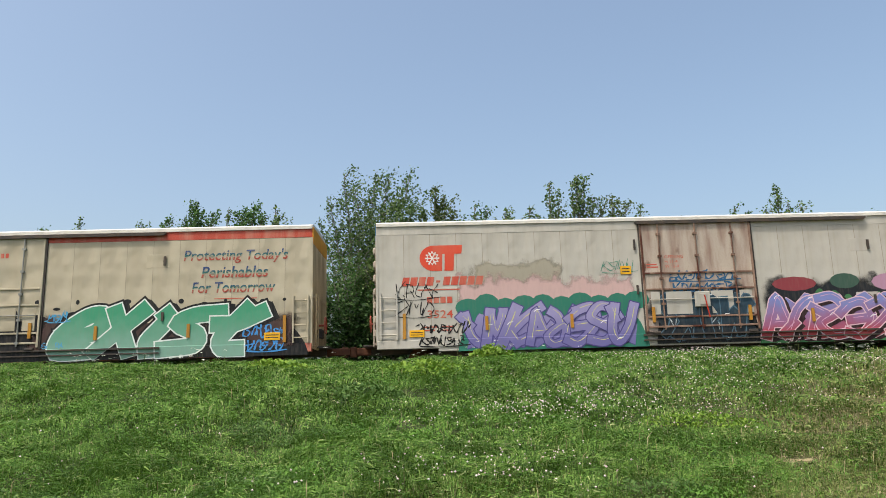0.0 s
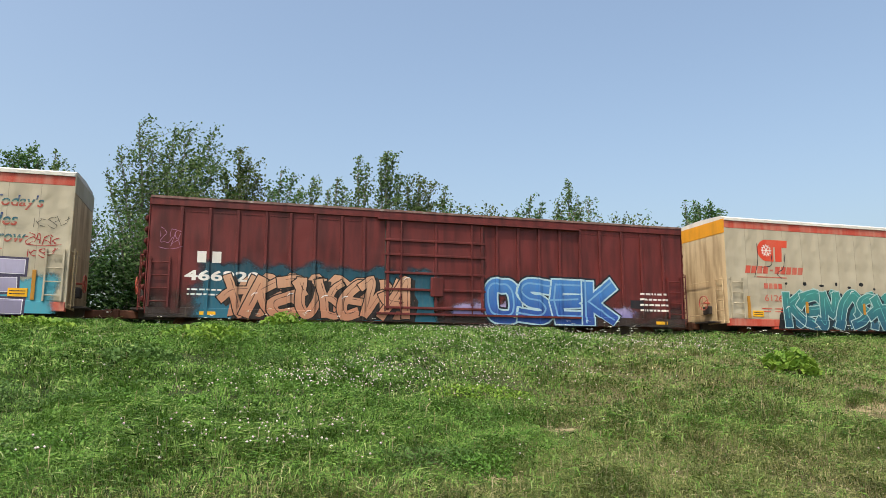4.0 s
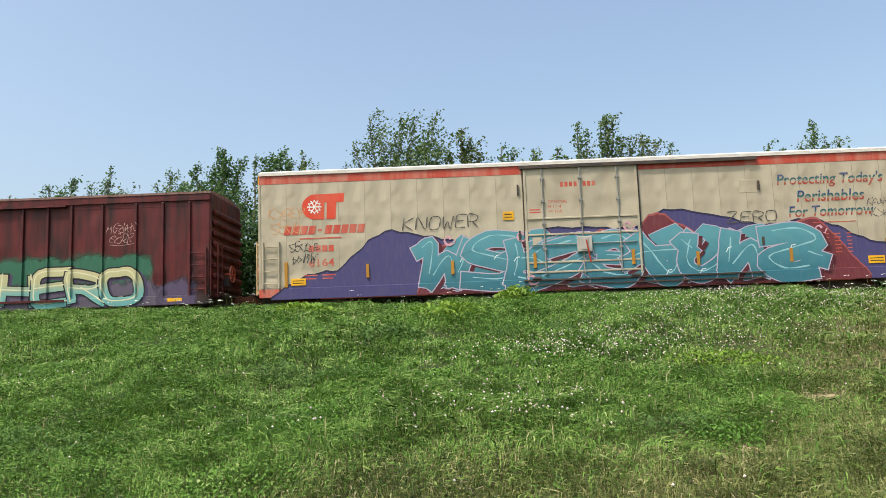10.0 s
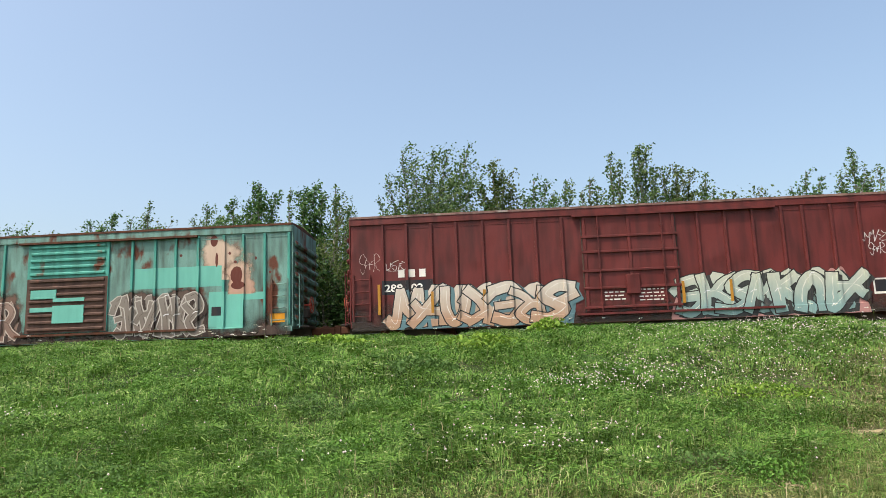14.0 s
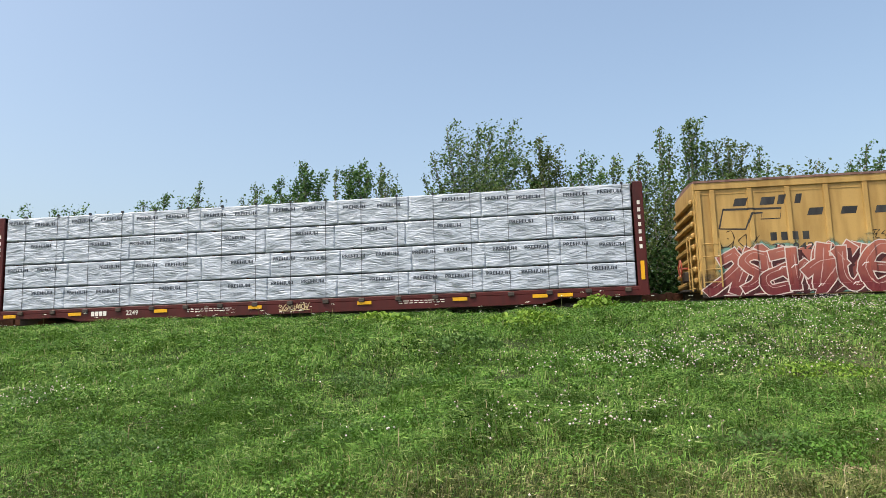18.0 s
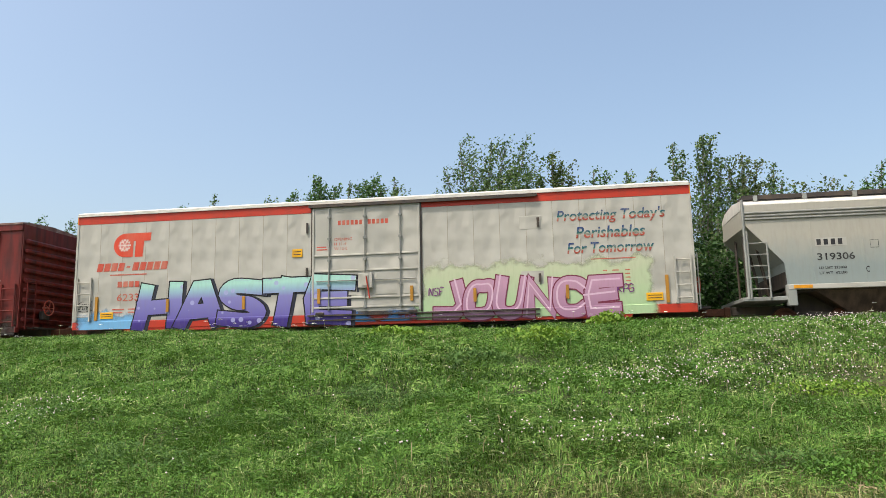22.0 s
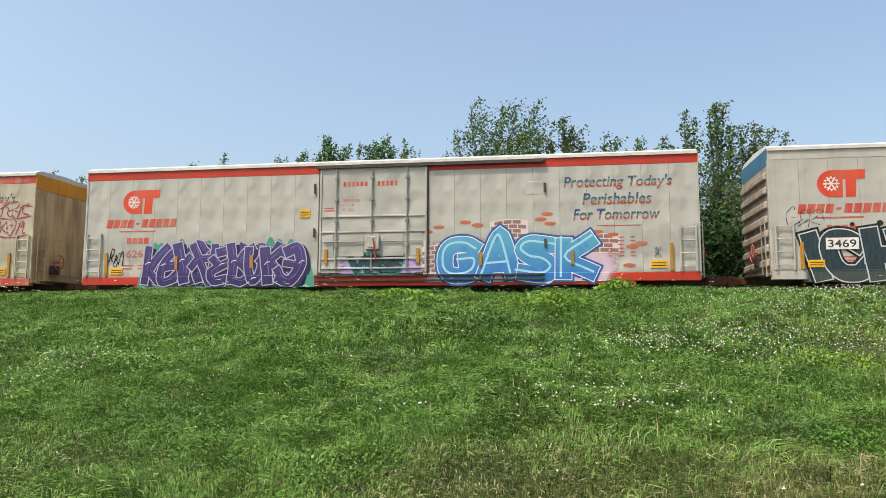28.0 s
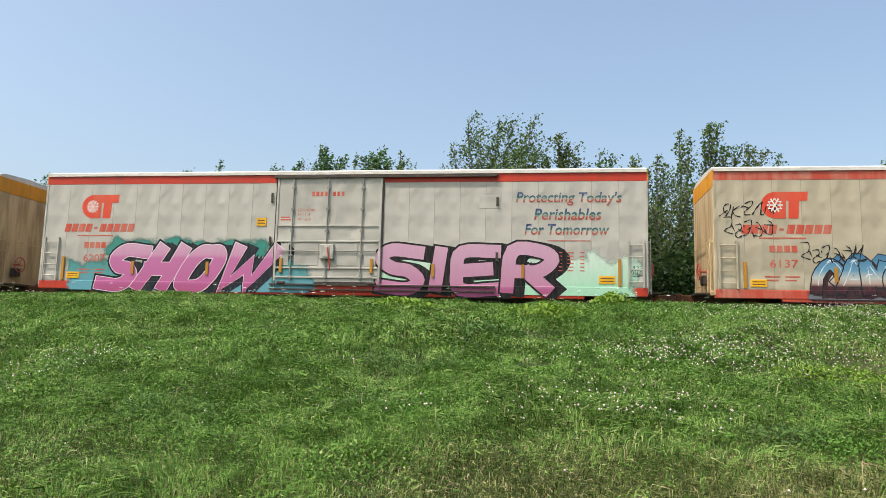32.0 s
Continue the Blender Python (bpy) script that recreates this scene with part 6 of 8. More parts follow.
def car_0():
    car, rel = reefer(-1.89, "old white refrigerator car with a purple and a red graffiti piece", OLDWHITE, OLDWHITE, "3524", 0, OLD_END, BLUE, old=True, slogan=False)
    wildstyle(car, rel, 6, 3.0, 8.5, 0.72, 2.2, "6f6aa8", "9a92c4", "4c4688", 1, cloud="1f7a64", edge="d0cc70", thick=0.34)
    field(car, rel, 2.9, 6.3, 2.75, 3.75, "a39c88", 5, 19, "a8a08c", 0.8)
    field(car, rel, 2.6, 8.7, 2.3, 3.2, "cfa9a4", 7, 11, rag=0.9, lift=0.0052)
    dots(car, rel, [(3.0 + 0.62 * k, 2.1 + 0.12 * math.sin(k * 2.3), 0.42, 0.30 + 0.06 * (k % 3)) for k in range(10)], "1f7a64")
    field(car, rel, 12.7, 21.3, 0.7, 2.9, "22262c", 10, 12)
    wildstyle(car, rel, 7, 12.9, 20.9, 0.75, 2.3, "b03840", "7a86c8", "e0b8c4", 2, cloud="3a7a48", shade="30181c", edge="d8a0c0", thick=0.32)
    wildstyle(car, rel, 3, 9.5, 12.2, 0.85, 2.4, "1a2228", "2a4a5c", "4a6a7c", 3, cloud="15181c", thick=0.3)
    field(car, rel, 8.95, 12.5, 0.85, 2.75, "1c2830", 6, 17, "22303a", 0.7, 0.0062)
    tag(car, rel, 9.6, 11.9, 1.2, 1.7, "c0c8cc", 18, 0.035, 8)
    dots(car, rel, [(13.9, 2.62, 0.75, 0.24)], "903840")
    dots(car, rel, [(15.6, 2.68, 0.5, 0.26)], "3a5a4c")
    dots(car, rel, [(17.2, 2.62, 0.7, 0.3), (18.6, 2.5, 0.45, 0.25)], "b888a4")
    tag(car, rel, 9.7, 11.9, 2.45, 3.15, "1d5f8a", 13, 0.07, 8)
    tag(car, rel, 0.6, 2.0, 1.9, 3.0, "151515", 14, 0.04, 10)
    tag(car, rel, 1.3, 3.0, 0.9, 1.6, "151515", 15, 0.06, 9)
    tag(car, rel, 7.5, 8.6, 3.2, 3.6, "2f8a72", 16, 0.03, 8)


def car_1():
    car, rel = reefer(-25.42, "cream refrigerator car with two turquoise graffiti pieces", CREAM, FADED_RED, "6126", 1.5, TAN, ORANGE)
    field(car, rel, 8.9, 21.3, 0.7, 2.5, "181a1e", 12, 21, crisp=True)
    field(car, rel, 2.2, 9.0, 0.72, 2.45, "181a1e", 9, 22, crisp=True)
    wildstyle(car, rel, 5, 2.7, 8.9, 0.72, 2.35, "1a5a74", "2f8c84", "a8c8c4", 4, shade="12303c", edge="58b0ac", thick=0.40)
    graffiti(car, rel, "exist", 13.2, 19.5, 0.72, 2.5, "78a894", "2f9a70", "dce6e0", 5, shade="101416", wild=0.6, slant=0.42, drop=(0.2, -0.04), halo="141416", stroke=0.29, over=1.2, label="mint green leaning letters with white outlines")
    field(car, rel, 12.2, 21.0, 1.0, 2.3, "4a3430", 8, 27, lift=0.0062)
    dots(car, rel, [(2.7 + 0.75 * k + 0.2 * math.sin(k * 7), 2.5 + 0.12 * math.sin(k * 3), 0.06 + 0.03 * (k % 3), 0.05 + 0.03 * (k % 2)) for k in range(25) if not 8 < 2.7 + 0.75 * k < 12], "181a1e")
    dots(car, rel, [(11.7, 2.25, 0.16, 0.16), (11.5, 1.95, 0.1, 0.1), (11.85, 1.9, 0.09, 0.09), (10.2, 1.5, 0.1, 0.1)], "181a1e")
    tag(car, rel, 9.5, 10.7, 1.6, 2.3, "181818", 23, 0.09, 4)
    tag(car, rel, 12.7, 13.4, 1.1, 1.3, "3a9fd0", 28, 0.04, 7)
    for k, line in enumerate(([(1.45, 4.05), (1.42, 3.3), (1.25, 2.7)], [(2.1, 3.6), (2.05, 3.2), (1.6, 3.1)], [(2.75, 3.7), (2.6, 3.1), (2.3, 2.9), (2.5, 2.7)])):
        f = Flat(rel)
        f.ribbon(smooth_path(line, 5), 0.04, 0.021 + 0.0003 * k)
        f.done("sprayed_line", sprayed("2a3038", "2a3038", 0, 1), car)
    tag(car, rel, 12.8, 13.5, 2.0, 2.3, "3a9fd0", 25, 0.05, 7)
    tag(car, rel, 19.2, 20.6, 0.9, 1.7, "2f8fd8", 26, 0.07, 7)


def oxide_car(left, label, L, top, posts, door, body, **k):
    return boxcar(left, label, L, top, posts, door, body, **k)


def car_2():
    posts = [0.94, 1.78, 2.64, 3.52, 4.29, 5.07, 5.95, 6.7, 11.4, 12.2, 13.0, 13.8, 14.6, 15.4, 16.3, 17.1, 18.0]
    car, rel = oxide_car(-46.23, "dark red steel box car with orange and blue graffiti", 18.85, 4.47, posts, (7.45, 10.9), OXIDE)
    bars(car, rel, WHITE_INK, 1.45, 2.35, 2.42, 2.78, 2)
    words(car, rel, WHITE_INK, ("466220", 1.1, 3.38, 1.85, 2.18), bold=0.03)
    field(car, rel, 1.3, 9.4, 0.7, 2.6, "1f6a80", 11, 31, "174a5a")
    wildstyle(car, rel, 6, 2.5, 8.4, 0.72, 2.2, "b87a58", "cf9a74", "141414", 6, shade="2a2422", edge="5a3a30", thick=0.32)
    field(car, rel, 9.4, 17.0, 1.0, 1.5, "8f86c0", 9, 32, "b0a0c8")
    graffiti(car, rel, "OSEK", 11.0, 15.9, 0.72, 2.3, "2450a0", "3a80c8", "a8ccd8", 7, wild=0.5, slant=0.0, halo="1c2430", stroke=0.29, over=1.1, rim=0.06, inner="6aa4d4", label="blue block letters with pale crackled outlines")
    small_print(car, rel, 1.2, 3.4, 1.35, 1.65, 2, WHITE_INK, 1)
    small_print(car, rel, 17.0, 18.2, 1.2, 2.0, 4, WHITE_INK, 2)
    sill_tabs(car, (1.6, 4.7, 13.7, 17.6))
    tag(car, rel, 0.3, 0.95, 2.9, 3.4, "a06a8a", 33, 0.025, 7)
    stamp(car, rel, 16.6, 17.1, 1.35, 1.65, PATCH_BLACK)


def car_3():
    car, rel = reefer(-69.82, "cream refrigerator car with pink and orange and lilac graffiti", CREAM, FADED_RED, "6061", 1.25, TAN, CREAM)
    field(car, rel, 0.05, 3.2, 0.8, 2.2, "2a2c34", 5, 41)
    field(car, rel, 2.0, 4.2, 1.1, 1.9, "5fb4d8", 4, 42)
    tag(car, rel, 0.25, 1.6, 0.95, 2.0, "b8b8b8", 141, 0.035, 8)
    tag(car, rel, 1.5, 2.8, 0.9, 1.6, "b0b0b0", 143, 0.035, 8)
    stamp(car, rel, 2.2, 3.3, 0.95, 1.3, WHITE_INK, "paint_patch", "white repainted patch", 0.008)
    graffiti(car, rel, "JAHB", 3.05, 8.75, 0.72, 2.42, "cfa058", "a8618e", "e4e0e2", 8, shade="16161c", wild=0.2, slant=0.02, drop=(-0.36, 0.08), rim=0.028, halo="16161c", stroke=0.265, over=0.97, tones=[(0.0, "c8c2b8"), (0.17, "c8c2b8"), (0.19, "d6a868"), (0.42, "d8aa6a"), (0.46, "cc7848"), (0.56, "c87448"), (0.60, "a06c90"), (0.76, "a06890"), (0.80, "a45680"), (1.0, "a45680")], label="fat block letters in bands of cream, orange and magenta")
    field(car, rel, 12.3, 21.3, 0.72, 2.0, "3aa0b4", 11, 43)
    field(car, rel, 8.4, 12.4, 0.75, 1.3, "2f6f80", 6, 44)
    graffiti(car, rel, "RAGUE", 13.25, 20.25, 0.72, 2.32, "86809c", "aca6c4", "e0dee6", 9, shade="4a4458", wild=0.25, slant=-0.03, rim=0.02, halo="4c4660", stroke=0.25, over=1.0, drop=(0.06, 0.05), label="fat lilac block letters")
    tag(car, rel, 9.7, 10.5, 1.4, 1.9, "202020", 45, 0.03, 8)
    tag(car, rel, 11.0, 12.1, 1.4, 1.9, "202020", 46, 0.03, 8)
    tag(car, rel, 0.2, 1.2, 2.8, 3.5, "a03a34", 47, 0.03, 10)
    tag(car, rel, 20.2, 21.1, 2.4, 3.1, "b03a34", 48, 0.04, 10)
    tag(car, rel, 20.4, 21.3, 3.3, 3.7, "303030", 49, 0.02, 9)


def car_4():
    car, rel = reefer(-93.28, "cream refrigerator car with brown and pale blue graffiti", CREAM, FADED_RED, "6053", 0.85, TAN, FADED_RED)
    field(car, rel, 2.4, 9.0, 0.75, 2.3, "6cc8dc", 9, 51, rag=0.9)
    graffiti(car, rel, "HOUR", 4.0, 8.3, 0.72, 2.45, "7c523c", "a87c5c", "3c1a1e", 10, wild=0.6, slant=-0.08, shade="5a2a30", inner="c89c78", stroke=0.26, over=1.16, drop=(0.14, 0.04), label="brown block letters with dark outlines")
    field(car, rel, 12.7, 19.2, 0.8, 2.45, "c8604c", 8, 56, rag=0.9)
    graffiti(car, rel, "SKETCH", 13.0, 19.0, 0.72, 2.42, "b8c0c4", "2f7c94", "20283c", 11, shade="46406a", wild=0.35, slant=0.22, stroke=0.25, over=1.14, rim=0.035, drop=(0.08, -0.08), tones=[(0.0, "bcbcbc"), (0.18, "bcc0c0"), (0.4, "7cb4c0"), (0.7, "3a8ca4"), (1.0, "2f7894")], label="pale blue angular letters with dark shadow")
    tag(car, rel, 0.05, 1.3, 2.6, 3.4, "101010", 52, 0.06, 9)
    tag(car, rel, 1.3, 2.0, 2.2, 2.6, "101010", 53, 0.04, 6)
    tag(car, rel, 1.6, 3.3, 1.45, 1.75, "101010", 54, 0.03, 10)
    tag(car, rel, 20.3, 21.1, 2.4, 3.3, "101010", 55, 0.05, 9)


def car_5():
    car, rel = reefer(-116.62, "cream refrigerator car with a long purple and turquoise mural", CREAM, FADED_RED, "6164", 1.3, TAN, ORANGE)
    outline_patch(car, rel, [(0.4, 0.76), (1.6, 1.45), (2.6, 1.6), (3.3, 2.2), (4.2, 2.8), (5.5, 2.6), (7.0, 2.35), (8.5, 2.6), (10.8, 2.7), (12.3, 2.6), (13.4, 3.15), (15.0, 2.95), (16.5, 2.55), (18.0, 2.7), (19.0, 2.4), (20.0, 1.9), (21.2, 1.7)], 0.72, "4a4678", "28284e", 0.0030)
    outline_patch(car, rel, [(5.2, 0.75), (5.9, 2.1), (6.4, 2.3), (7.0, 1.75), (8.5, 2.3), (9.3, 2.6), (10.2, 2.25), (11.3, 2.55), (12.3, 2.35), (12.9, 3.0), (13.3, 3.05), (14.2, 2.5), (15.5, 1.95), (16.8, 2.1), (17.9, 2.7), (18.5, 2.55), (19.2, 1.7), (19.9, 0.8)], 0.72, "743038", "a8504c", 0.0046)
    wildstyle(car, rel, 7, 5.7, 18.3, 0.76, 2.75, "2c7484", "4f9ca8", "b8acc0", 12, shade="58202c", edge="8ac4cc", thick=0.62, label="angular turquoise strokes with pale outlines")
    curls(car, rel, ((6.3, 2.5), (8.7, 2.55), (12.2, 2.75), (13.4, 1.3), (18.4, 2.4), (18.5, 1.2), (9.0, 1.1)), "d8a0ac")
    hand(car, rel, ("KNOWER", 4.75, 7.35, 2.88, 3.3), ("ZERO", 15.4, 17.1, 2.72, 3.05))
    tag(car, rel, 20.0, 21.1, 2.7, 3.4, "6a645e", 65, 0.03, 11)
    tag(car, rel, 0.3, 1.6, 2.9, 3.8, "d89a5a", 66, 0.03, 11)
    tag(car, rel, 1.0, 2.0, 1.9, 2.6, "303030", 67, 0.03, 9)


def car_6():
    posts = [0.62, 1.04, 1.8, 2.67, 3.61, 4.36, 5.3, 6.17, 7.09, 12.42, 13.34, 14.2, 15.0, 16.05, 17.19, 18.1, 19.0]
    car, rel = oxide_car(-137.96, "streaked dark red box car with green and yellow graffiti", 19.7, 4.46, posts, (7.95, 11.3), OXIDE_DARK)
    bars(car, rel, WHITE_INK, 1.35, 2.3, 2.42, 2.68, 2, 0.5)
    stamp(car, rel, 1.0, 2.65, 0.95, 2.15, NUMBER_GREEN, "paint_patch", "green repainted patch")
    words(car, rel, WHITE_INK, ("794", 1.05, 1.72, 1.85, 2.12), ("697", 1.9, 2.58, 1.85, 2.12), bold=0.02)
    field(car, rel, 1.8, 8.3, 0.7, 2.55, "1f5a4c", 9, 71, "2a6a58")
    field(car, rel, 1.9, 8.4, 0.7, 1.75, "5a5264", 9, 77, "62586c", 0.6, 0.0062)
    graffiti(car, rel, "FERAL", 2.75, 8.0, 0.74, 2.12, "5a968c", "c4c088", "1a1c22", 13, shade="5a5070", wild=1.4, slant=-0.05, soft=True, stroke=0.21, over=1.2, inner="dcd8a8", tones=[(0.0, "5ca8a4"), (0.35, "74b0a4"), (0.6, "bcba84"), (1.0, "ccc48c")])
    field(car, rel, 8.4, 11.4, 0.98, 1.7, "26564c", 4, 72)
    field(car, rel, 11.2, 17.9, 0.7, 2.6, "1f6a4c", 8, 73, "2a6a50")
    field(car, rel, 10.9, 18.2, 0.7, 1.7, "5a5264", 8, 78, "62586c", 0.6, 0.0062)
    graffiti(car, rel, "CHERO", 11.5, 17.3, 0.74, 2.15, "5a9a90", "c4c088", "1a1c22", 14, shade="4a4060", wild=1.4, slant=-0.05, soft=True, stroke=0.21, over=1.2, inner="dcd8a8", tones=[(0.0, "5ca8a4"), (0.35, "74b0a4"), (0.6, "bcba84"), (1.0, "ccc48c")], label="yellow to mint rounded letters")
    field(car, rel, 17.2, 19.5, 0.7, 1.6, "564a66", 4, 74)
    sill_tabs(car, (0.7, 2.7, 4.9, 7.0, 11.9, 14.6, 18.3), 0.85)
    tag(car, rel, 1.0, 1.75, 2.9, 3.6, "d8d8d8", 75, 0.05, 5)
    tag(car, rel, 16.2, 17.2, 2.8, 3.5, "c0948c", 76, 0.025, 10)


def car_7():
    posts = [1.1, 1.9, 2.73, 3.56, 4.44, 5.32, 6.19, 7.05, 11.43, 12.3, 13.18, 14.1, 14.76, 15.65, 16.51, 17.46]
    car, rel = oxide_car(-158.83, "dark red steel box car with pale green and orange graffiti", 18.45, 4.52, posts, (7.7, 10.7), OXIDE)
    stamp(car, rel, 1.05, 2.75, 1.85, 2.32, PATCH_BLACK, "paint_patch", "black repainted patch", 0.004)
    bars(car, rel, WHITE_INK, 1.6, 2.65, 2.42, 2.68, 3)
    words(car, rel, WHITE_INK, ("288", 1.14, 1.74, 1.95, 2.2), ("02", 2.02, 2.42, 1.95, 2.2), bold=0.02)
    stamp(car, rel, 1.98, 2.75, 1.35, 1.84, WHITE_INK)
    wildstyle(car, rel, 5, 1.6, 7.2, 0.72, 2.15, "b89070", "d4c8b8", "20262a", 15, shade="5a8088", edge="e0d8cc", thick=0.34)
    wildstyle(car, rel, 5, 10.7, 16.1, 0.75, 2.2, "84a8a4", "c4c8b4", "2a2c2c", 16, shade="3a3c3c", edge="dcdccc", thick=0.36, cloud="b8807a")
    small_print(car, rel, 8.3, 9.0, 1.35, 1.7, 3, WHITE_INK, 3)
    small_print(car, rel, 9.4, 10.2, 1.3, 1.75, 4, WHITE_INK, 4)
    f = Flat(rel)
    f.rect(16.7, 17.3, 1.25, 1.75, 0.006)
    f.done("notice_frame", WHITE_INK, car)
    stamp(car, rel, 16.75, 17.25, 1.32, 1.70, PATCH_BLACK, "notice_panel", "", 0.009)
    tag(car, rel, 16.6, 17.3, 2.5, 3.3, "d8d0cc", 81, 0.03, 11)
    tag(car, rel, 0.3, 1.0, 2.6, 3.2, "c8b0a8", 82, 0.02, 9)
    tag(car, rel, 17.6, 18.3, 2.9, 3.3, "402020", 83, 0.03, 8)
    tag(car, rel, 1.2, 1.8, 2.7, 3.0, "d8d0cc", 84, 0.025, 8)
    for x, z0, z1 in ((0.96, 1.2, 2.2), (2.72, 1.2, 1.9), (4.43, 1.2, 1.9), (6.18, 1.2, 1.9), (10.8, 1.2, 1.9), (12.3, 1.2, 1.9), (14.1, 1.2, 1.9), (15.65, 1.2, 1.9), (17.46, 1.2, 2.1)):
        part("reflector_strip", boxes((x - 0.045, x + 0.045, -HALF - 0.085, -HALF - 0.06, z0, z1)), AMBER, car)


def car_8():
    posts = [0.1, 0.84, 1.58, 2.4, 3.19, 3.98, 4.77, 5.54, 10.11, 10.91, 11.63, 12.41, 13.3, 13.97, 14.72, 15.55]
    bright = paint("turquoise_post_paint", hexc("4f9f90"), hexc("2c4a40"), 0.5, 0.5, hexc("71412a"), 0.62)
    rusty_brown = paint("rusted_door_paint", hexc("5c443a"), hexc("2c1c16"), 0.6, 0.7, hexc("7a5040"), 0.6)
    car, rel = boxcar(-176.46, "weathered turquoise box car with rust and repainted patches", 15.65, 4.45, posts, (6.4, 9.3), TEAL, ribbed_door=True, roof_mat=RUSTY, bar_mat=RUSTY, post_mat=bright, door_mat=bright)
    for ob in car.children_recursive:
        if ob.name.startswith("door_rib") and ob.data.vertices[0].co.z < 2.85:
            ob.data.materials[0] = rusty_brown
    fresh = paint("fresh_turquoise_patch", hexc("6cb4a4"), hexc("3a6a60"), 0.25, 0.5)
    rustp = paint("rust_patch", hexc("7a4a34"), hexc("3c2218"), 0.6, 0.7, hexc("a86a48"), 0.6)
    stamp(car, rel, 6.42, 9.28, 1.04, 2.9, rusty_brown, "rusted_area", "rusted brown lower half of the door", 0.006)
    stamp(car, rel, 10.2, 13.25, 2.4, 3.1, fresh, "paint_patch", "fresh turquoise patch")
    field(car, rel, 9.5, 12.9, 0.72, 2.45, "6a5c52", 7, 91, "5c4a40", 0.5)
    wildstyle(car, rel, 5, 9.6, 12.6, 0.78, 2.2, "7a6e64", "887e74", "c0b8ac", 90, shade="3c2e28", edge="5a4a42", thick=0.22, label="faded grey-brown strokes")
    field(car, rel, 12.5, 13.9, 2.6, 4.25, "cfae94", 4, 94, "d4b8a0", 0.7)
    field(car, rel, 13.3, 14.5, 2.1, 3.4, "c89a80", 4, 95, "cfae94", 0.7, 0.0052)
    dots(car, rel, [(12.95, 3.95, 0.13, 0.2), (13.05, 3.3, 0.05, 0.25), (13.5, 3.5, 0.05, 0.05), (13.7, 3.2, 0.06, 0.05), (13.75, 2.75, 0.22, 0.3), (13.8, 2.4, 0.25, 0.14), (11.8, 3.5, 0.05, 0.05), (14.9, 2.8, 0.04, 0.05), (15.2, 2.6, 0.04, 0.04), (14.4, 3.3, 0.04, 0.06)], "6a3022", "rust_spots")
    stamp(car, rel, 12.8, 14.0, 0.95, 2.2, fresh)
    stamp(car, rel, 14.0, 14.7, 1.9, 2.15, fresh)
    stamp(car, rel, 0.85, 1.5, 1.55, 2.4, fresh)
    stamp(car, rel, 1.66, 2.33, 1.55, 2.45, fresh)
    stamp(car, rel, 1.62, 2.36, 2.5, 2.95, rustp)
    field(car, rel, 2.3, 6.3, 0.75, 2.6, "7a5440", 7, 92, "6c5244", 0.8)
    wildstyle(car, rel, 5, 2.6, 6.1, 0.8, 2.2, "86685a", "94786a", "c4b4a4", 89, shade="40302a", edge="5a4438", thick=0.24, label="faded brown strokes")
    for x0, x1, z0, z1 in ((6.6, 7.5, 2.2, 2.5), (7.4, 8.5, 1.35, 1.95), (6.6, 7.4, 1.75, 1.9), (7.4, 8.5, 2.08, 2.2)):
        part("paint_patch", boxes((x0, x1, -HALF - 0.117, -HALF - 0.06, z0, z1)), fresh, car, "fresh turquoise patch")
    field(car, rel, 0.2, 15.4, 0.7, 1.1, "4a3a32", 9, 96, "5a463c", 0.6, 0.0075)
    stamp(car, rel, 0.15, 0.75, 1.1, 1.35, ORANGE)
    stamp(car, rel, 14.9, 15.4, 1.1, 1.4, ORANGE, lift=0.009)
    stamp(car, rel, 12.9, 13.25, 1.4, 1.7, PATCH_BLACK, lift=0.008)
    small_print(car, rel, 0.9, 2.3, 1.15, 1.45, 2, WHITE_INK, 5)


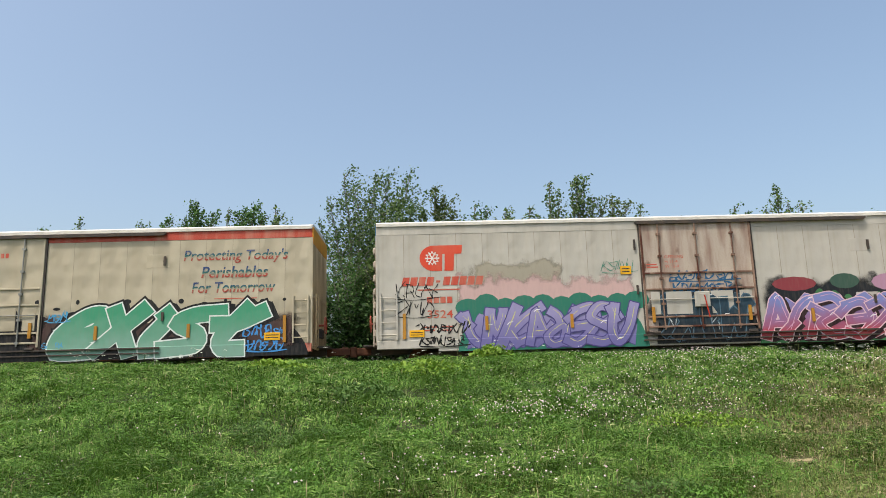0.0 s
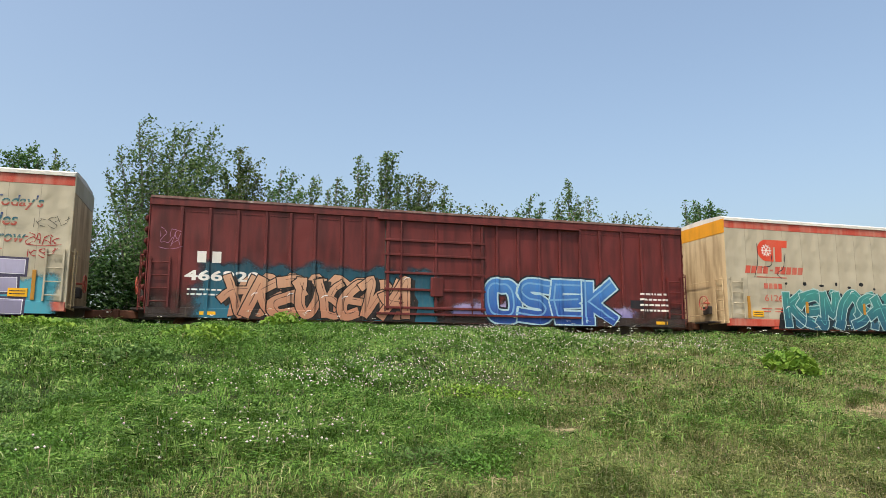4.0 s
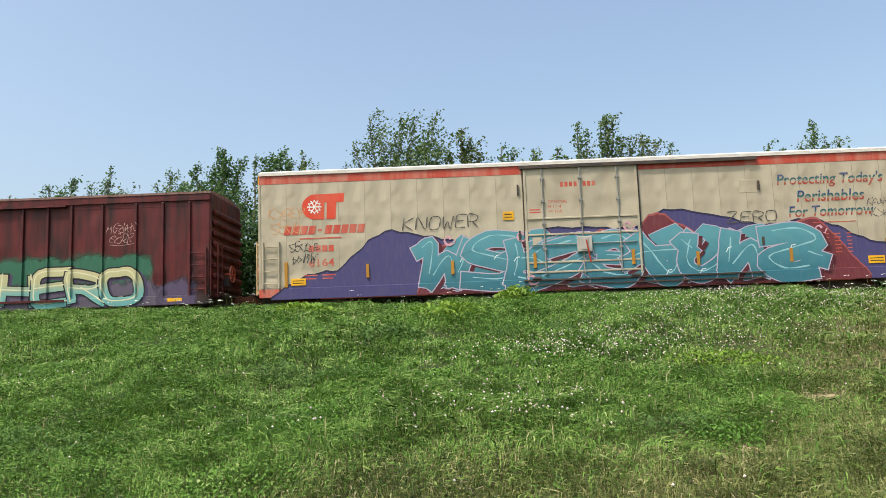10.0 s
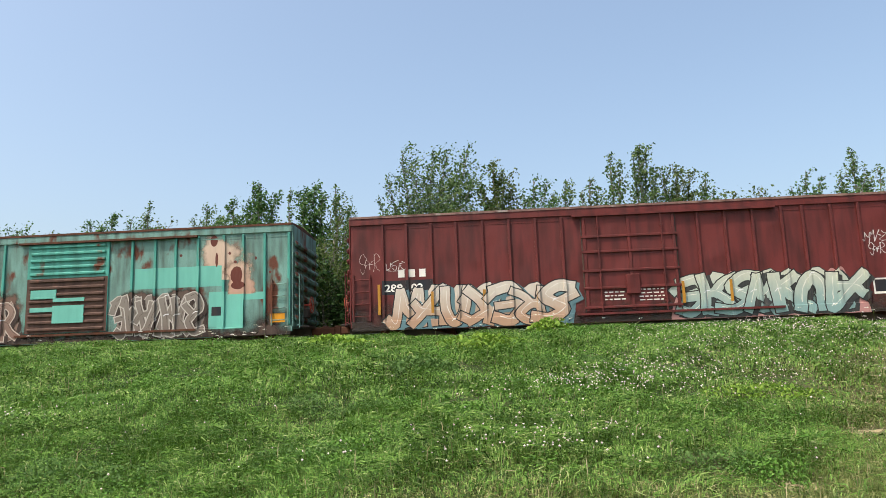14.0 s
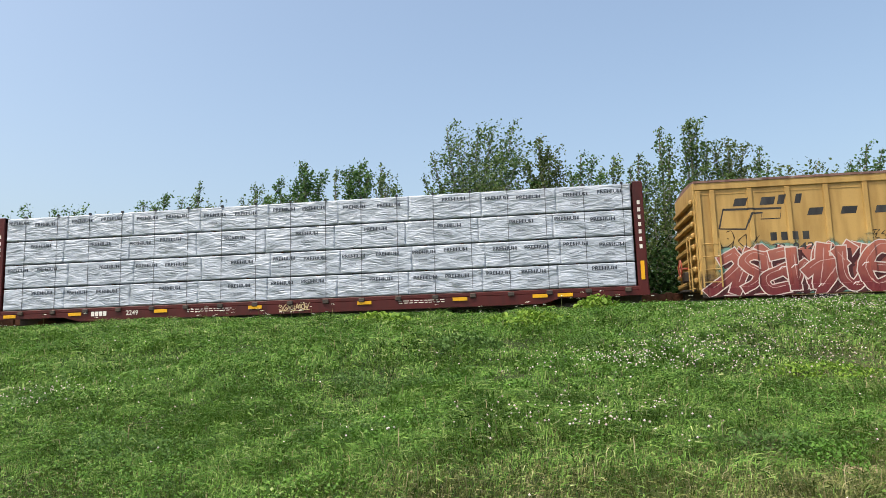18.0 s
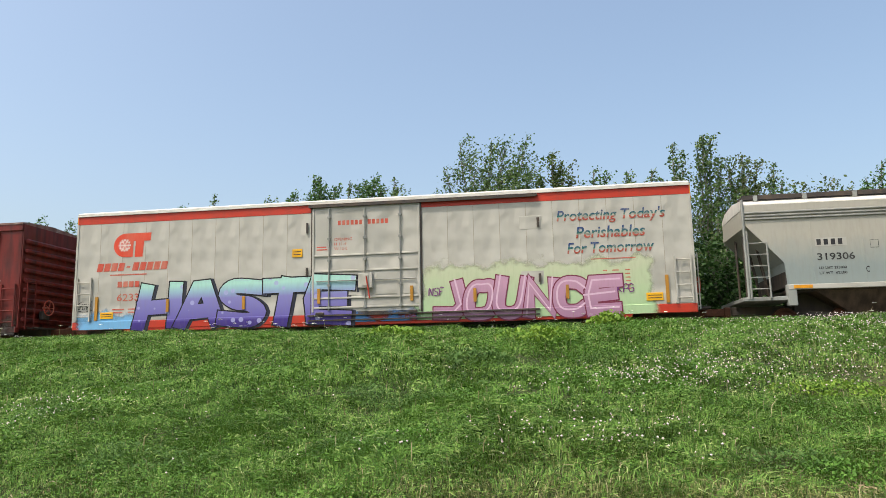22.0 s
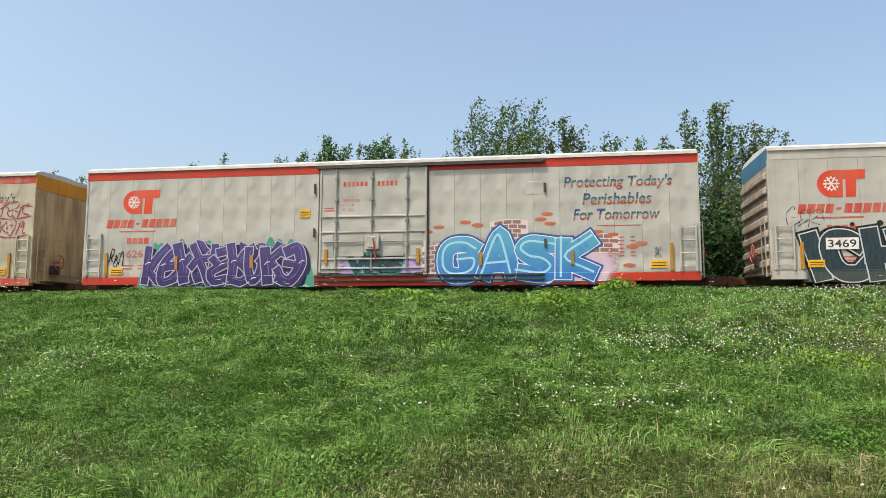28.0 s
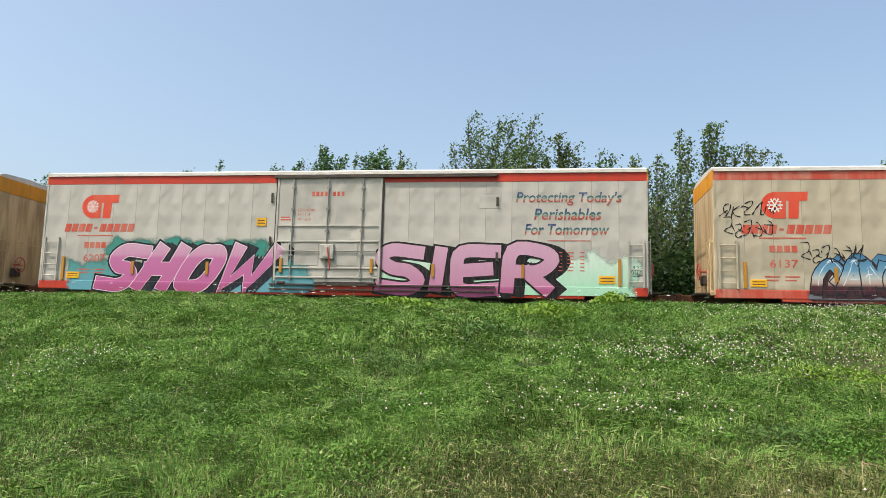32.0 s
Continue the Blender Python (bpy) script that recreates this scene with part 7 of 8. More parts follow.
def car_9():
    posts = [0.12, 0.55, 1.69, 2.83, 3.97, 5.12, 10.29, 11.42, 12.57, 13.64, 14.77, 15.4]
    car, rel = boxcar(-193.42, "yellow steel box car with a black door and graffiti", 15.55, 4.42, posts, (6.1, 9.2), YELLOW, door_mat=BLACK, ribbed_door=True, post_w=0.15)
    for x0, x1, z0, z1 in ((1.17, 1.55, 3.55, 3.8), (1.98, 2.4, 3.55, 3.8), (2.5, 2.7, 3.55, 3.85), (3.02, 3.2, 3.55, 3.85), (3.37, 3.8, 3.15, 3.38), (4.35, 4.8, 3.14, 3.37), (5.35, 5.8, 3.12, 3.35)):
        f = Flat(rel)
        f.rect(x0, x1, z0, z1, 0.008, 0.08)
        f.done("emblem_block", BLACK_INK, car)
    f = Flat(rel)
    f.ribbon([(0.7, 2.85), (0.86, 3.46), (2.62, 3.42), (2.56, 3.1), (1.98, 3.1), (2.04, 3.3), (1.72, 3.3), (1.5, 2.8), (0.7, 2.85)], 0.07, 0.010)
    f.done("emblem_line", BLACK_INK, car, "bent black emblem line")
    words(car, rel, BLACK_INK, ("next", 11.68, 12.2, 3.52, 3.68), ("load", 11.7, 12.18, 3.3, 3.48), ("any", 14.02, 14.4, 3.5, 3.66), ("road", 13.98, 14.46, 3.3, 3.46), bold=0.02)
    blue = sprayed("4a62a8", "5a72b8", 3.2, 3.8)
    f = Flat(rel)
    f.ribbon([(12.78, 3.22), (13.36, 3.78)], 0.13, 0.008)
    f.ribbon([(12.78, 3.78), (13.36, 3.22)], 0.13, 0.0095)
    f.done("cross_sign", blue, car, "blue and white crossed emblem")
    f = Flat(rel)
    f.ribbon([(12.9, 3.72), (13.07, 3.5), (12.9, 3.28)], 0.06, 0.011)
    f.done("cross_sign_white", WHITE_INK, car)
    bars(car, rel, BLACK_INK, 2.22, 3.5, 2.4, 2.66, 4)
    words(car, rel, BLACK_INK, ("32", 2.25, 2.65, 2.08, 2.3), ("942", 2.85, 3.5, 2.08, 2.3), bold=0.01)
    field(car, rel, 0.5, 6.05, 0.72, 2.4, "4f8a78", 8, 111, "6fa090", 1.0)
    wildstyle(car, rel, 5, 0.7, 5.7, 0.72, 2.3, "74282e", "b0604e", "d8c8c0", 17, shade="4a1c22", edge="c8a098", thick=0.36)
    field(car, rel, 9.25, 12.2, 0.72, 2.35, "7f94b0", 6, 112, "94a4b8")
    wildstyle(car, rel, 2, 9.9, 12.0, 0.8, 2.3, "8a98ac", "aca8a4", "141619", 18, shade="30343a", thick=0.3)
    field(car, rel, 11.6, 13.2, 0.72, 2.5, "7f838a", 2, 113, "8f9298", lift=0.0065)
    field(car, rel, 12.8, 14.9, 0.72, 2.4, "98b090", 5, 114, "a8bc9c", lift=0.0072)
    tag(car, rel, 13.0, 14.2, 1.1, 1.7, "101010", 115, 0.12, 6)
    tag(car, rel, 14.3, 15.3, 1.0, 2.2, "141414", 116, 0.08, 9)
    tag(car, rel, 13.9, 15.0, 2.2, 2.5, "7a3a1a", 117, 0.04, 10)
    tag(car, rel, 0.8, 1.8, 2.2, 2.7, "241a14", 118, 0.03, 9)
    tag(car, rel, 5.2, 5.9, 2.3, 2.6, "201a14", 119, 0.03, 8)
    for k in range(11):
        f = Flat([])
        x0, z0 = 6.25 + (k % 3) * 0.95, 1.08 + 0.3 * (k // 3) + 0.05 * (k % 2)
        scribble(f, x0, x0 + 0.85, z0, z0 + 0.2, 120 + k, 0.032, 9, 0.118)
        tagged(f.done("graffiti_tag", sprayed("d8d8d8", "d8d8d8", 0, 1), car), "quick sprayed tag", kind="stuff")
    for x in (3.97, 6.0, 10.25, 13.64):
        part("reflector_strip", boxes((x - 0.05, x + 0.05, -HALF - 0.085, -HALF - 0.06, 1.2, 1.75)), ORANGE, car)
    stamp(car, rel, 5.25, 5.95, 1.9, 2.15, PATCH_BLACK)


# ---- centre-beam flat car with wrapped lumber ----
def wrap_material():
    """Woven plastic sheet, greyish white, with sagging creases."""
    m, t, b = nodes_of("lumber_wrap", 0.4, 0, 0.4)
    sag, crease, dust = noise_node(t, 1.4, 3, (1, 1, 1.6)), noise_node(t, 2.0, 3, (0.6, 1, 2.2)), noise_node(t, 2.2, 5)
    for n in t.nodes:
        if n.bl_idname == "ShaderNodeMapping":
            n.inputs["Rotation"].default_value = (0, 0.5, 0)
    c = ramp(t, dust.outputs[0], [(0.3, hexc("98a0ab")), (0.7, hexc("b2bac6"))])
    t.links.new(c.outputs[0], b.inputs["Base Color"])
    k = t.nodes.new("ShaderNodeMath")
    k.operation = "PINGPONG"
    k.inputs[1].default_value = 0.11
    t.links.new(crease.outputs[0], k.inputs[0])
    a = t.nodes.new("ShaderNodeMath")
    a.operation = "MULTIPLY_ADD"
    a.inputs[1].default_value = 3.0
    t.links.new(k.outputs[0], a.inputs[0])
    t.links.new(sag.outputs[0], a.inputs[2])
    bump(t, b, a.outputs[0], 0.75, 0.06)
    return m


WRAP = wrap_material()
STRAP = paint("steel_strap", (0.03, 0.03, 0.032), (0.1, 0.09, 0.08), 0.3, 0.4)
WRAP_INK = paint("wrap_print", hexc("2e3540"), hexc("7a7e86"), 0.2, 0.5)
LUMBER_RED = paint("flat_car_red", hexc("4e1c1a"), hexc("2c1614"), 0.5, 0.5, hexc("4a2a1c"), 0.7)


def car_10():
    car = thing_car("lumber_flat_car", -217.48, "dark red centre-beam flat car loaded with wrapped lumber")
    L, w = 22.1, HALF
    part("deck", boxes((-0.4, L + 0.4, -w, w, 1.02, 1.16), bevel=0.02), LUMBER_RED, car)
    out = [(-0.4, 1.02), (-0.4, 0.86), (2.4, 0.86), (3.0, 0.70), (L - 3.0, 0.70), (L - 2.4, 0.86), (L + 0.4, 0.86), (L + 0.4, 1.02)]
    part("side_sill", prism(bmesh.new(), out, -w - 0.03, -w + 0.12), LUMBER_RED, car)
    part("centre_beam", boxes((0, L, -0.08, 0.08, 1.16, 4.4), (0, L, -0.2, 0.2, 4.4, 4.5)), LUMBER_RED, car)
    running_gear(car, L, 2.0)
    for x0, x1, way in ((-0.38, -0.06, -1), (L + 0.06, L + 0.38, 1)):
        bm = boxes((x0, x1, -w - 0.02, -w + 0.25, 0.9, 4.55), (x0, x1, w - 0.25, w + 0.02, 0.9, 4.55), (x0, x1, -w, w, 4.35, 4.55), bevel=0.02)
        for z in (1.6, 2.3, 3.0, 3.7):
            box(bm, x0, x1, -w + 0.2, w - 0.2, z, z + 0.14)
        box(bm, (x0 + x1) / 2 - 0.03, (x0 + x1) / 2 + 0.03, -w + 0.2, w - 0.2, 1.0, 4.4)
        bulk = part("bulkhead", bm, LUMBER_RED, car)
        f = Flat([])
        for k in range(7):
            f.rect(x0 + 0.11, x1 - 0.12, 2.35 + k * 0.24, 2.35 + k * 0.24 + 0.13, 0.026)
        f.done("name_bars", WHITE_INK, bulk)
        part("reflector_strip", boxes((x0 + 0.1, x1 - 0.1, -w - 0.035, -w - 0.02, 1.35, 1.95)), SIGN, bulk)
    # wrapped packs, four high
    r = random.Random(5)
    rows = [(1.18, 1.93), (1.97, 2.78), (2.82, 3.63), (3.67, 4.5)]
    joints = [0.0, 2.35, 4.85, 7.35, 9.85, 12.3, 14.75, 17.2, 19.65, L]
    for j, (z0, z1) in enumerate(rows):
        sh = (0.0, 0.12, -0.08, 0.05)[j]
        for a, b in zip(joints, joints[1:]):
            a2, b2 = (a + sh if a else a), (b + sh if b < L else b)
            bm = bmesh.new()
            us = [0.0, 0.012] + [0.03 + 0.94 * k / 29 for k in range(30)] + [0.988, 1.0]
            vs = [0.0, 0.02] + [0.06 + 0.88 * k / 9 for k in range(10)] + [0.98, 1.0]
            n, m = len(us) - 1, len(vs) - 1
            c1, c2, c3 = r.uniform(0, 6), r.uniform(0, 6), r.uniform(3, 7)
            front = []
            for q in range(m + 1):
                row = []
                for p in range(n + 1):
                    u, v = us[p], vs[q]
                    fold = 0.012 * math.sin(c3 * 2 * u + 5 * v + c1) + 0.012 * abs(math.sin(7 * u - 5 * v + c2)) + 0.009 * abs(math.sin(11 * u + 6 * v + c1)) + 0.004 * r.random()
                    bulge = 0.016 if min(p, n - p, q, m - q) == 0 else 0.03 + fold
                    row.append(bm.verts.new((a2 + 0.003 + (b2 - a2 - 0.006) * u, -w + 0.06 - bulge, z0 + (z1 - z0) * v)))
                front.append(row)
            for q in range(m):
                for p in range(n):
                    bm.faces.new((front[q][p], front[q][p + 1], front[q + 1][p + 1], front[q + 1][p]))
            for f in bm.faces:
                f.smooth = True
            box(bm, a2 + 0.012, b2 - 0.012, -w + 0.062, -0.1, z0, z1)
            pack = part("lumber_pack", bm, WRAP, car, "lumber pack in white printed wrap")
            fl = Flat([])
            base = a2 + r.uniform(0.0, 0.3)
            for k in range(3):
                x = base - 0.1 + 1.12 * k + r.uniform(-0.08, 0.08)
                if a2 + 0.02 < x and x + 0.80 < b2 - 0.02:
                    z = z0 + (z1 - z0) * r.choice((0.66, 0.66, 0.6)) + r.uniform(-0.02, 0.04)
                    fl.text("PREMIUM", x, x + 0.78, z, z + 0.125, 0.012, 0.018)
                    for q in range(2):
                        fl.rect(x + 0.2, x + 0.48, z - 0.2 - 0.05 * q, z - 0.19 - 0.05 * q, 0.012)
            if len(fl.bm.verts):
                tagged(fl.done("wrap_print", WRAP_INK, pack), kind="stuff")
            else:
                fl.bm.free()
    for z in (1.95, 2.80, 3.65):
        for k in range(18):
            x = 0.4 + k * 1.24
            part("dunnage", boxes((x, x + 0.09, -w + 0.05, w - 0.05, z - 0.02, z + 0.02)), RUSTY, car)
    for k in range(18):
        x = 0.75 + k * 1.24
        part("tie_down", boxes((x - 0.007, x + 0.007, -w - 0.0, -w + 0.006, 1.1, 4.52), (x - 0.012, x + 0.012, -w, -0.1, 4.51, 4.52), (x - 0.04, x + 0.04, -w - 0.01, -w + 0.06, 4.5, 4.56)), STRAP, car)
        part("winch", boxes((x - 0.1, x + 0.1, -w - 0.09, -w - 0.02, 0.98, 1.12), bevel=0.02), STEEL, car)
    sill_tabs(car, (0.1, 2.6, 5.8, 9.2, 13.0, 16.2, 18.8, 19.6), 0.95)
    rel = []
    f = Flat(rel)
    for k in range(4):
        f.rect(3.45 + k * 0.15, 3.57 + k * 0.15, 0.86, 1.02, 0.035)
    f.text("2249", 4.75, 5.2, 0.85, 1.02, 0.035, 0.01)
    f.done("lettering", WHITE_INK, car)
    small_print(car, [(0, 0.03), (L, 0.03)], 7.0, 8.6, 0.86, 1.0, 2, WHITE_INK, 7)
    small_print(car, [(0, 0.03), (L, 0.03)], 14.4, 16.0, 0.86, 1.0, 2, WHITE_INK, 8)
    tag(car, [(0, 0.03), (L, 0.03)], 10.3, 11.3, 0.82, 1.02, "c8b080", 131, 0.04, 8)


# ---- covered hopper ----
def car_11():
    car = thing_car("covered_hopper_car", -236.33, "dirt-streaked grey covered hopper car with a black walkway")
    L, w = 16.9, HALF
    bm = bmesh.new()
    ring = []
    for side in (-1, 1):
        for x, z, ins in ((0.05, 4.12, 0), (L - 0.05, 4.12, 0), (L - 0.05, 3.45, 0), (L - 1.1, 2.25, 0), (L - 1.15, 1.55, 0), (1.15, 1.55, 0), (1.1, 2.25, 0), (0.05, 3.45, 0)):
            ring.append(bm.verts.new((x, side * w, z)))
    n = 8
    bm.faces.new(ring[:n])
    bm.faces.new(ring[n:][::-1])
    for k in range(n):
        bm.faces.new((ring[(k + 1) % n], ring[k], ring[n + k], ring[n + (k + 1) % n]))
    bmesh.ops.recalc_face_normals(bm, faces=bm.faces)
    part("body", bm, GREY, car, "dirt-streaked grey hopper body, paler tan towards the top")
    sheet_xs = [1.96, 3.46, 5.09, 6.77, 8.43, 10.07, 11.72, 13.4, 14.89]
    bm = bmesh.new()
    for x in sheet_xs:
        strip(bm, x - 0.02, x + 0.02, 1.56, 3.6, 0.008)
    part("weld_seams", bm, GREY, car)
    for z in (3.66, 3.76, 3.86):
        part("chord_ridge", boxes((0.03, L - 0.03, -w - 0.045, -w + 0.02, z - 0.03, z + 0.03), bevel=0.015), GALV, car)
    bm = prism(bmesh.new(), [(-w, 4.05), (-w + 0.02, 4.15), (-w + 0.5, 4.36), (0, 4.46), (w - 0.5, 4.36), (w - 0.02, 4.15), (w, 4.05)], 0.04, L - 0.04)
    for v in bm.verts:
        v.co = Vector((v.co.y, v.co.x, v.co.z))
    bmesh.ops.recalc_face_normals(bm, faces=bm.faces)
    part("roof", bm, ROOF, car)
    part("running_board", boxes((0.1, L + 0.25, -1.2, -0.6, 4.46, 4.50), (0.1, L + 0.25, -1.22, -1.16, 4.38, 4.52), (0.1, L + 0.25, 0.6, 1.2, 4.46, 4.50)), STEEL, car)
    for k in range(12):
        x = 0.5 + k * 1.5
        part("board_bracket", boxes((x - 0.06, x + 0.06, -1.27, -1.05, 4.2, 4.5)), GALV, car)
    for k in range(5):
        part("hatch_cover", boxes((1.5 + k * 2.9, 3.6 + k * 2.9, -0.4, 0.4, 4.44, 4.56), bevel=0.03), GALV, car)
    sill = part("side_sill", boxes((1.15, L - 1.15, -w - 0.04, -w + 0.1, 1.40, 1.55), bevel=0.01), WHITE, car, "white side sill with lettering")
    f = Flat([])
    f.text("ARI THROUGH SILL", 5.5, 6.9, 1.43, 1.52, 0.045, 0.01)
    f.done("lettering", BLACK_INK, sill)
    for x in (1.3, 4.9, 7.1, 9.7, 12.0, 14.6):
        part("reflector_strip", boxes((x, x + 0.55, -w - 0.05, -w - 0.035, 1.43, 1.53)), ORANGE, car)
    # Dark steel blocks added to fill the space between the chutes with shade.
    part("chute_shade_block", boxes((1.6, L - 1.6, -0.5, 0.5, 0.62, 1.42), (1.2, L - 1.2, -w + 0.15, w - 0.15, 1.36, 1.42)), STEEL, car, "dark block added for the shade between the chutes")
    for c in (3.9, 8.45, 13.0):
        bm = bmesh.new()
        t = [bm.verts.new(v) for v in ((c - 2.0, -w + 0.12, 1.42), (c + 2.0, -w + 0.12, 1.42), (c + 2.0, w - 0.12, 1.42), (c - 2.0, w - 0.12, 1.42))]
        b = [bm.verts.new(v) for v in ((c - 0.55, -0.9, 0.55), (c + 0.55, -0.9, 0.55), (c + 0.55, 0.9, 0.55), (c - 0.55, 0.9, 0.55))]
        bm.faces.new(b)
        for k in range(4):
            bm.faces.new((t[(k + 1) % 4], t[k], b[k], b[(k + 1) % 4]))
        bmesh.ops.recalc_face_normals(bm, faces=bm.faces)
        chute = part("hopper_chute", bm, BROWN, car, "dusty brown discharge chute")
        part("outlet_gate", boxes((c - 0.6, c + 0.6, -1.0, 1.0, 0.45, 0.56), bevel=0.02), STEEL, chute)
    for x, way in ((0.0, -1), (L, 1)):
        part("end_platform", boxes((min(x - way * 1.3, x + way * 0.2), max(x - way * 1.3, x + way * 0.2), -w, w, 1.08, 1.2), bevel=0.01), GALV, car)
        px = x - way * 1.25
        part("jacking_post", boxes((px - 0.14, px + 0.14, -w - 0.03, -w + 0.2, 0.9, 1.56), bevel=0.02), GALV, car)
        bm = bmesh.new()
        for lx in (x - way * 0.05, x - way * 0.62):
            rod(bm, (lx, -w - 0.03, 1.15), (lx, -w - 0.03, 3.3 if lx == x - way * 0.05 else 2.9), 0.03)
        for k in range(5):
            rod(bm, (x - way * 0.05, -w - 0.03, 1.45 + 0.36 * k), (x - way * 0.62, -w - 0.03, 1.45 + 0.36 * k), 0.018)
        rod(bm, (x + way * 0.02, -w - 0.0, 1.15), (x + way * 0.02, -w, 4.3), 0.045)
        part("ladder", bm, GALV, car)
        bm = bmesh.new()
        for y in (-0.5, 0.5):
            rod(bm, (x - way * 0.9, y, 1.15), (x - way * 0.55, y, 3.2), 0.05)
            rod(bm, (x - way * 0.2, y, 1.15), (x - way * 0.2, y, 4.1), 0.04)
        part("end_bracing", bm, STEEL, car)
        part("slope_sheet", boxes((min(x - way * 1.12, x - way * 1.16), max(x - way * 1.12, x - way * 1.16), -w + 0.05, w - 0.05, 1.5, 2.3)), STEEL, car)
    running_gear(car, L, 2.1)
    rel = []
    stamp(car, rel, 2.05, 2.98, 2.72, 2.98, WHITE, "paint_patch", "white repainted patch")
    bars(car, rel, BLACK_INK, 2.1, 2.93, 2.76, 2.94, 4)
    words(car, rel, BLACK_INK, ("319306", 2.08, 3.17, 2.28, 2.5), ("LD LMT 223800", 2.1, 2.9, 2.0, 2.08), ("LT WT  62200", 2.1, 2.9, 1.84, 1.92), ("C", 3.45, 3.55, 1.86, 2.05), bold=0.015)
    words(car, rel, LETTER, ("DO NOT HAMMER ON CAR", 6.6, 8.4, 2.58, 2.7), bold=0.015)
    small_print(car, rel, 7.0, 8.4, 2.05, 2.13, 2, BLACK_INK, 9)
    small_print(car, rel, 6.9, 8.3, 1.78, 1.9, 2, BLACK_INK, 10)
    small_print(car, rel, 13.5, 15.3, 2.78, 2.95, 2, BLACK_INK, 11)
    small_print(car, rel, 13.5, 14.1, 1.75, 2.0, 3, BLACK_INK, 12)
    stamp(car, rel, 12.85, 13.25, 1.78, 2.08, WHITE_INK, "notice_frame")
    stamp(car, rel, 12.88, 13.03, 1.81, 2.05, BLACK_INK, "notice_panel", "", 0.008)
    stamp(car, rel, 13.07, 13.22, 1.81, 2.05, BLACK_INK, "notice_panel", "", 0.008)
    f = Flat(rel)
    f.ribbon([(3.65, 2.62), (3.88, 2.62), (3.88, 2.86), (3.65, 2.86), (3.65, 2.62)], 0.02, 0.006)
    f.done("plate_frame", BLACK_INK, car)


def car_12():
    car, rel = reefer(-259.32, "clean white refrigerator car with purple and pink graffiti", WHITE, RED, "6233", 1.9, WHITE, ORANGE)
    field(car, rel, 0.1, 2.6, 0.8, 1.5, "6ab0e0", 4, 141)
    graffiti(car, rel, "HASTE", 2.5, 10.2, 0.74, 2.45, "5238a0", "a0e0d0", "14141c", 19, shade="2c3040", spots="a8a8dc", wild=0.7, slant=0.08, stroke=0.29, over=1.12, drop=(0.1, -0.02), tones=[(0.0, "3c2c7c"), (0.14, "44308a"), (0.2, "6a60b0"), (0.6, "8480c4"), (0.75, "92b8cc"), (0.88, "a4dccc"), (1.0, "a4dccc")], label="purple to mint letters with pale spots")
    field(car, rel, 9.6, 12.6, 0.8, 1.2, "4a8ad0", 5, 142)
    field(car, rel, 12.4, 20.3, 0.8, 2.75, "a8c890", 9, 143, "c0c8a0", 0.6)
    graffiti(car, rel, "JOUNCE", 13.2, 19.0, 0.76, 2.2, "a87898", "c490ac", "7a2444", 20, wild=0.8, slant=0.05, stroke=0.28, over=1.2, rim=0.04, inner="dcb4cc", label="rounded pink letters with magenta outlines")
    hand(car, rel, ("KPG", 18.95, 19.5, 1.5, 1.75), ("NSF", 12.85, 13.35, 1.6, 1.85), colour="7a3a7a")
    tag(car, rel, 0.2, 0.7, 1.5, 1.8, "202020", 146, 0.03, 8)


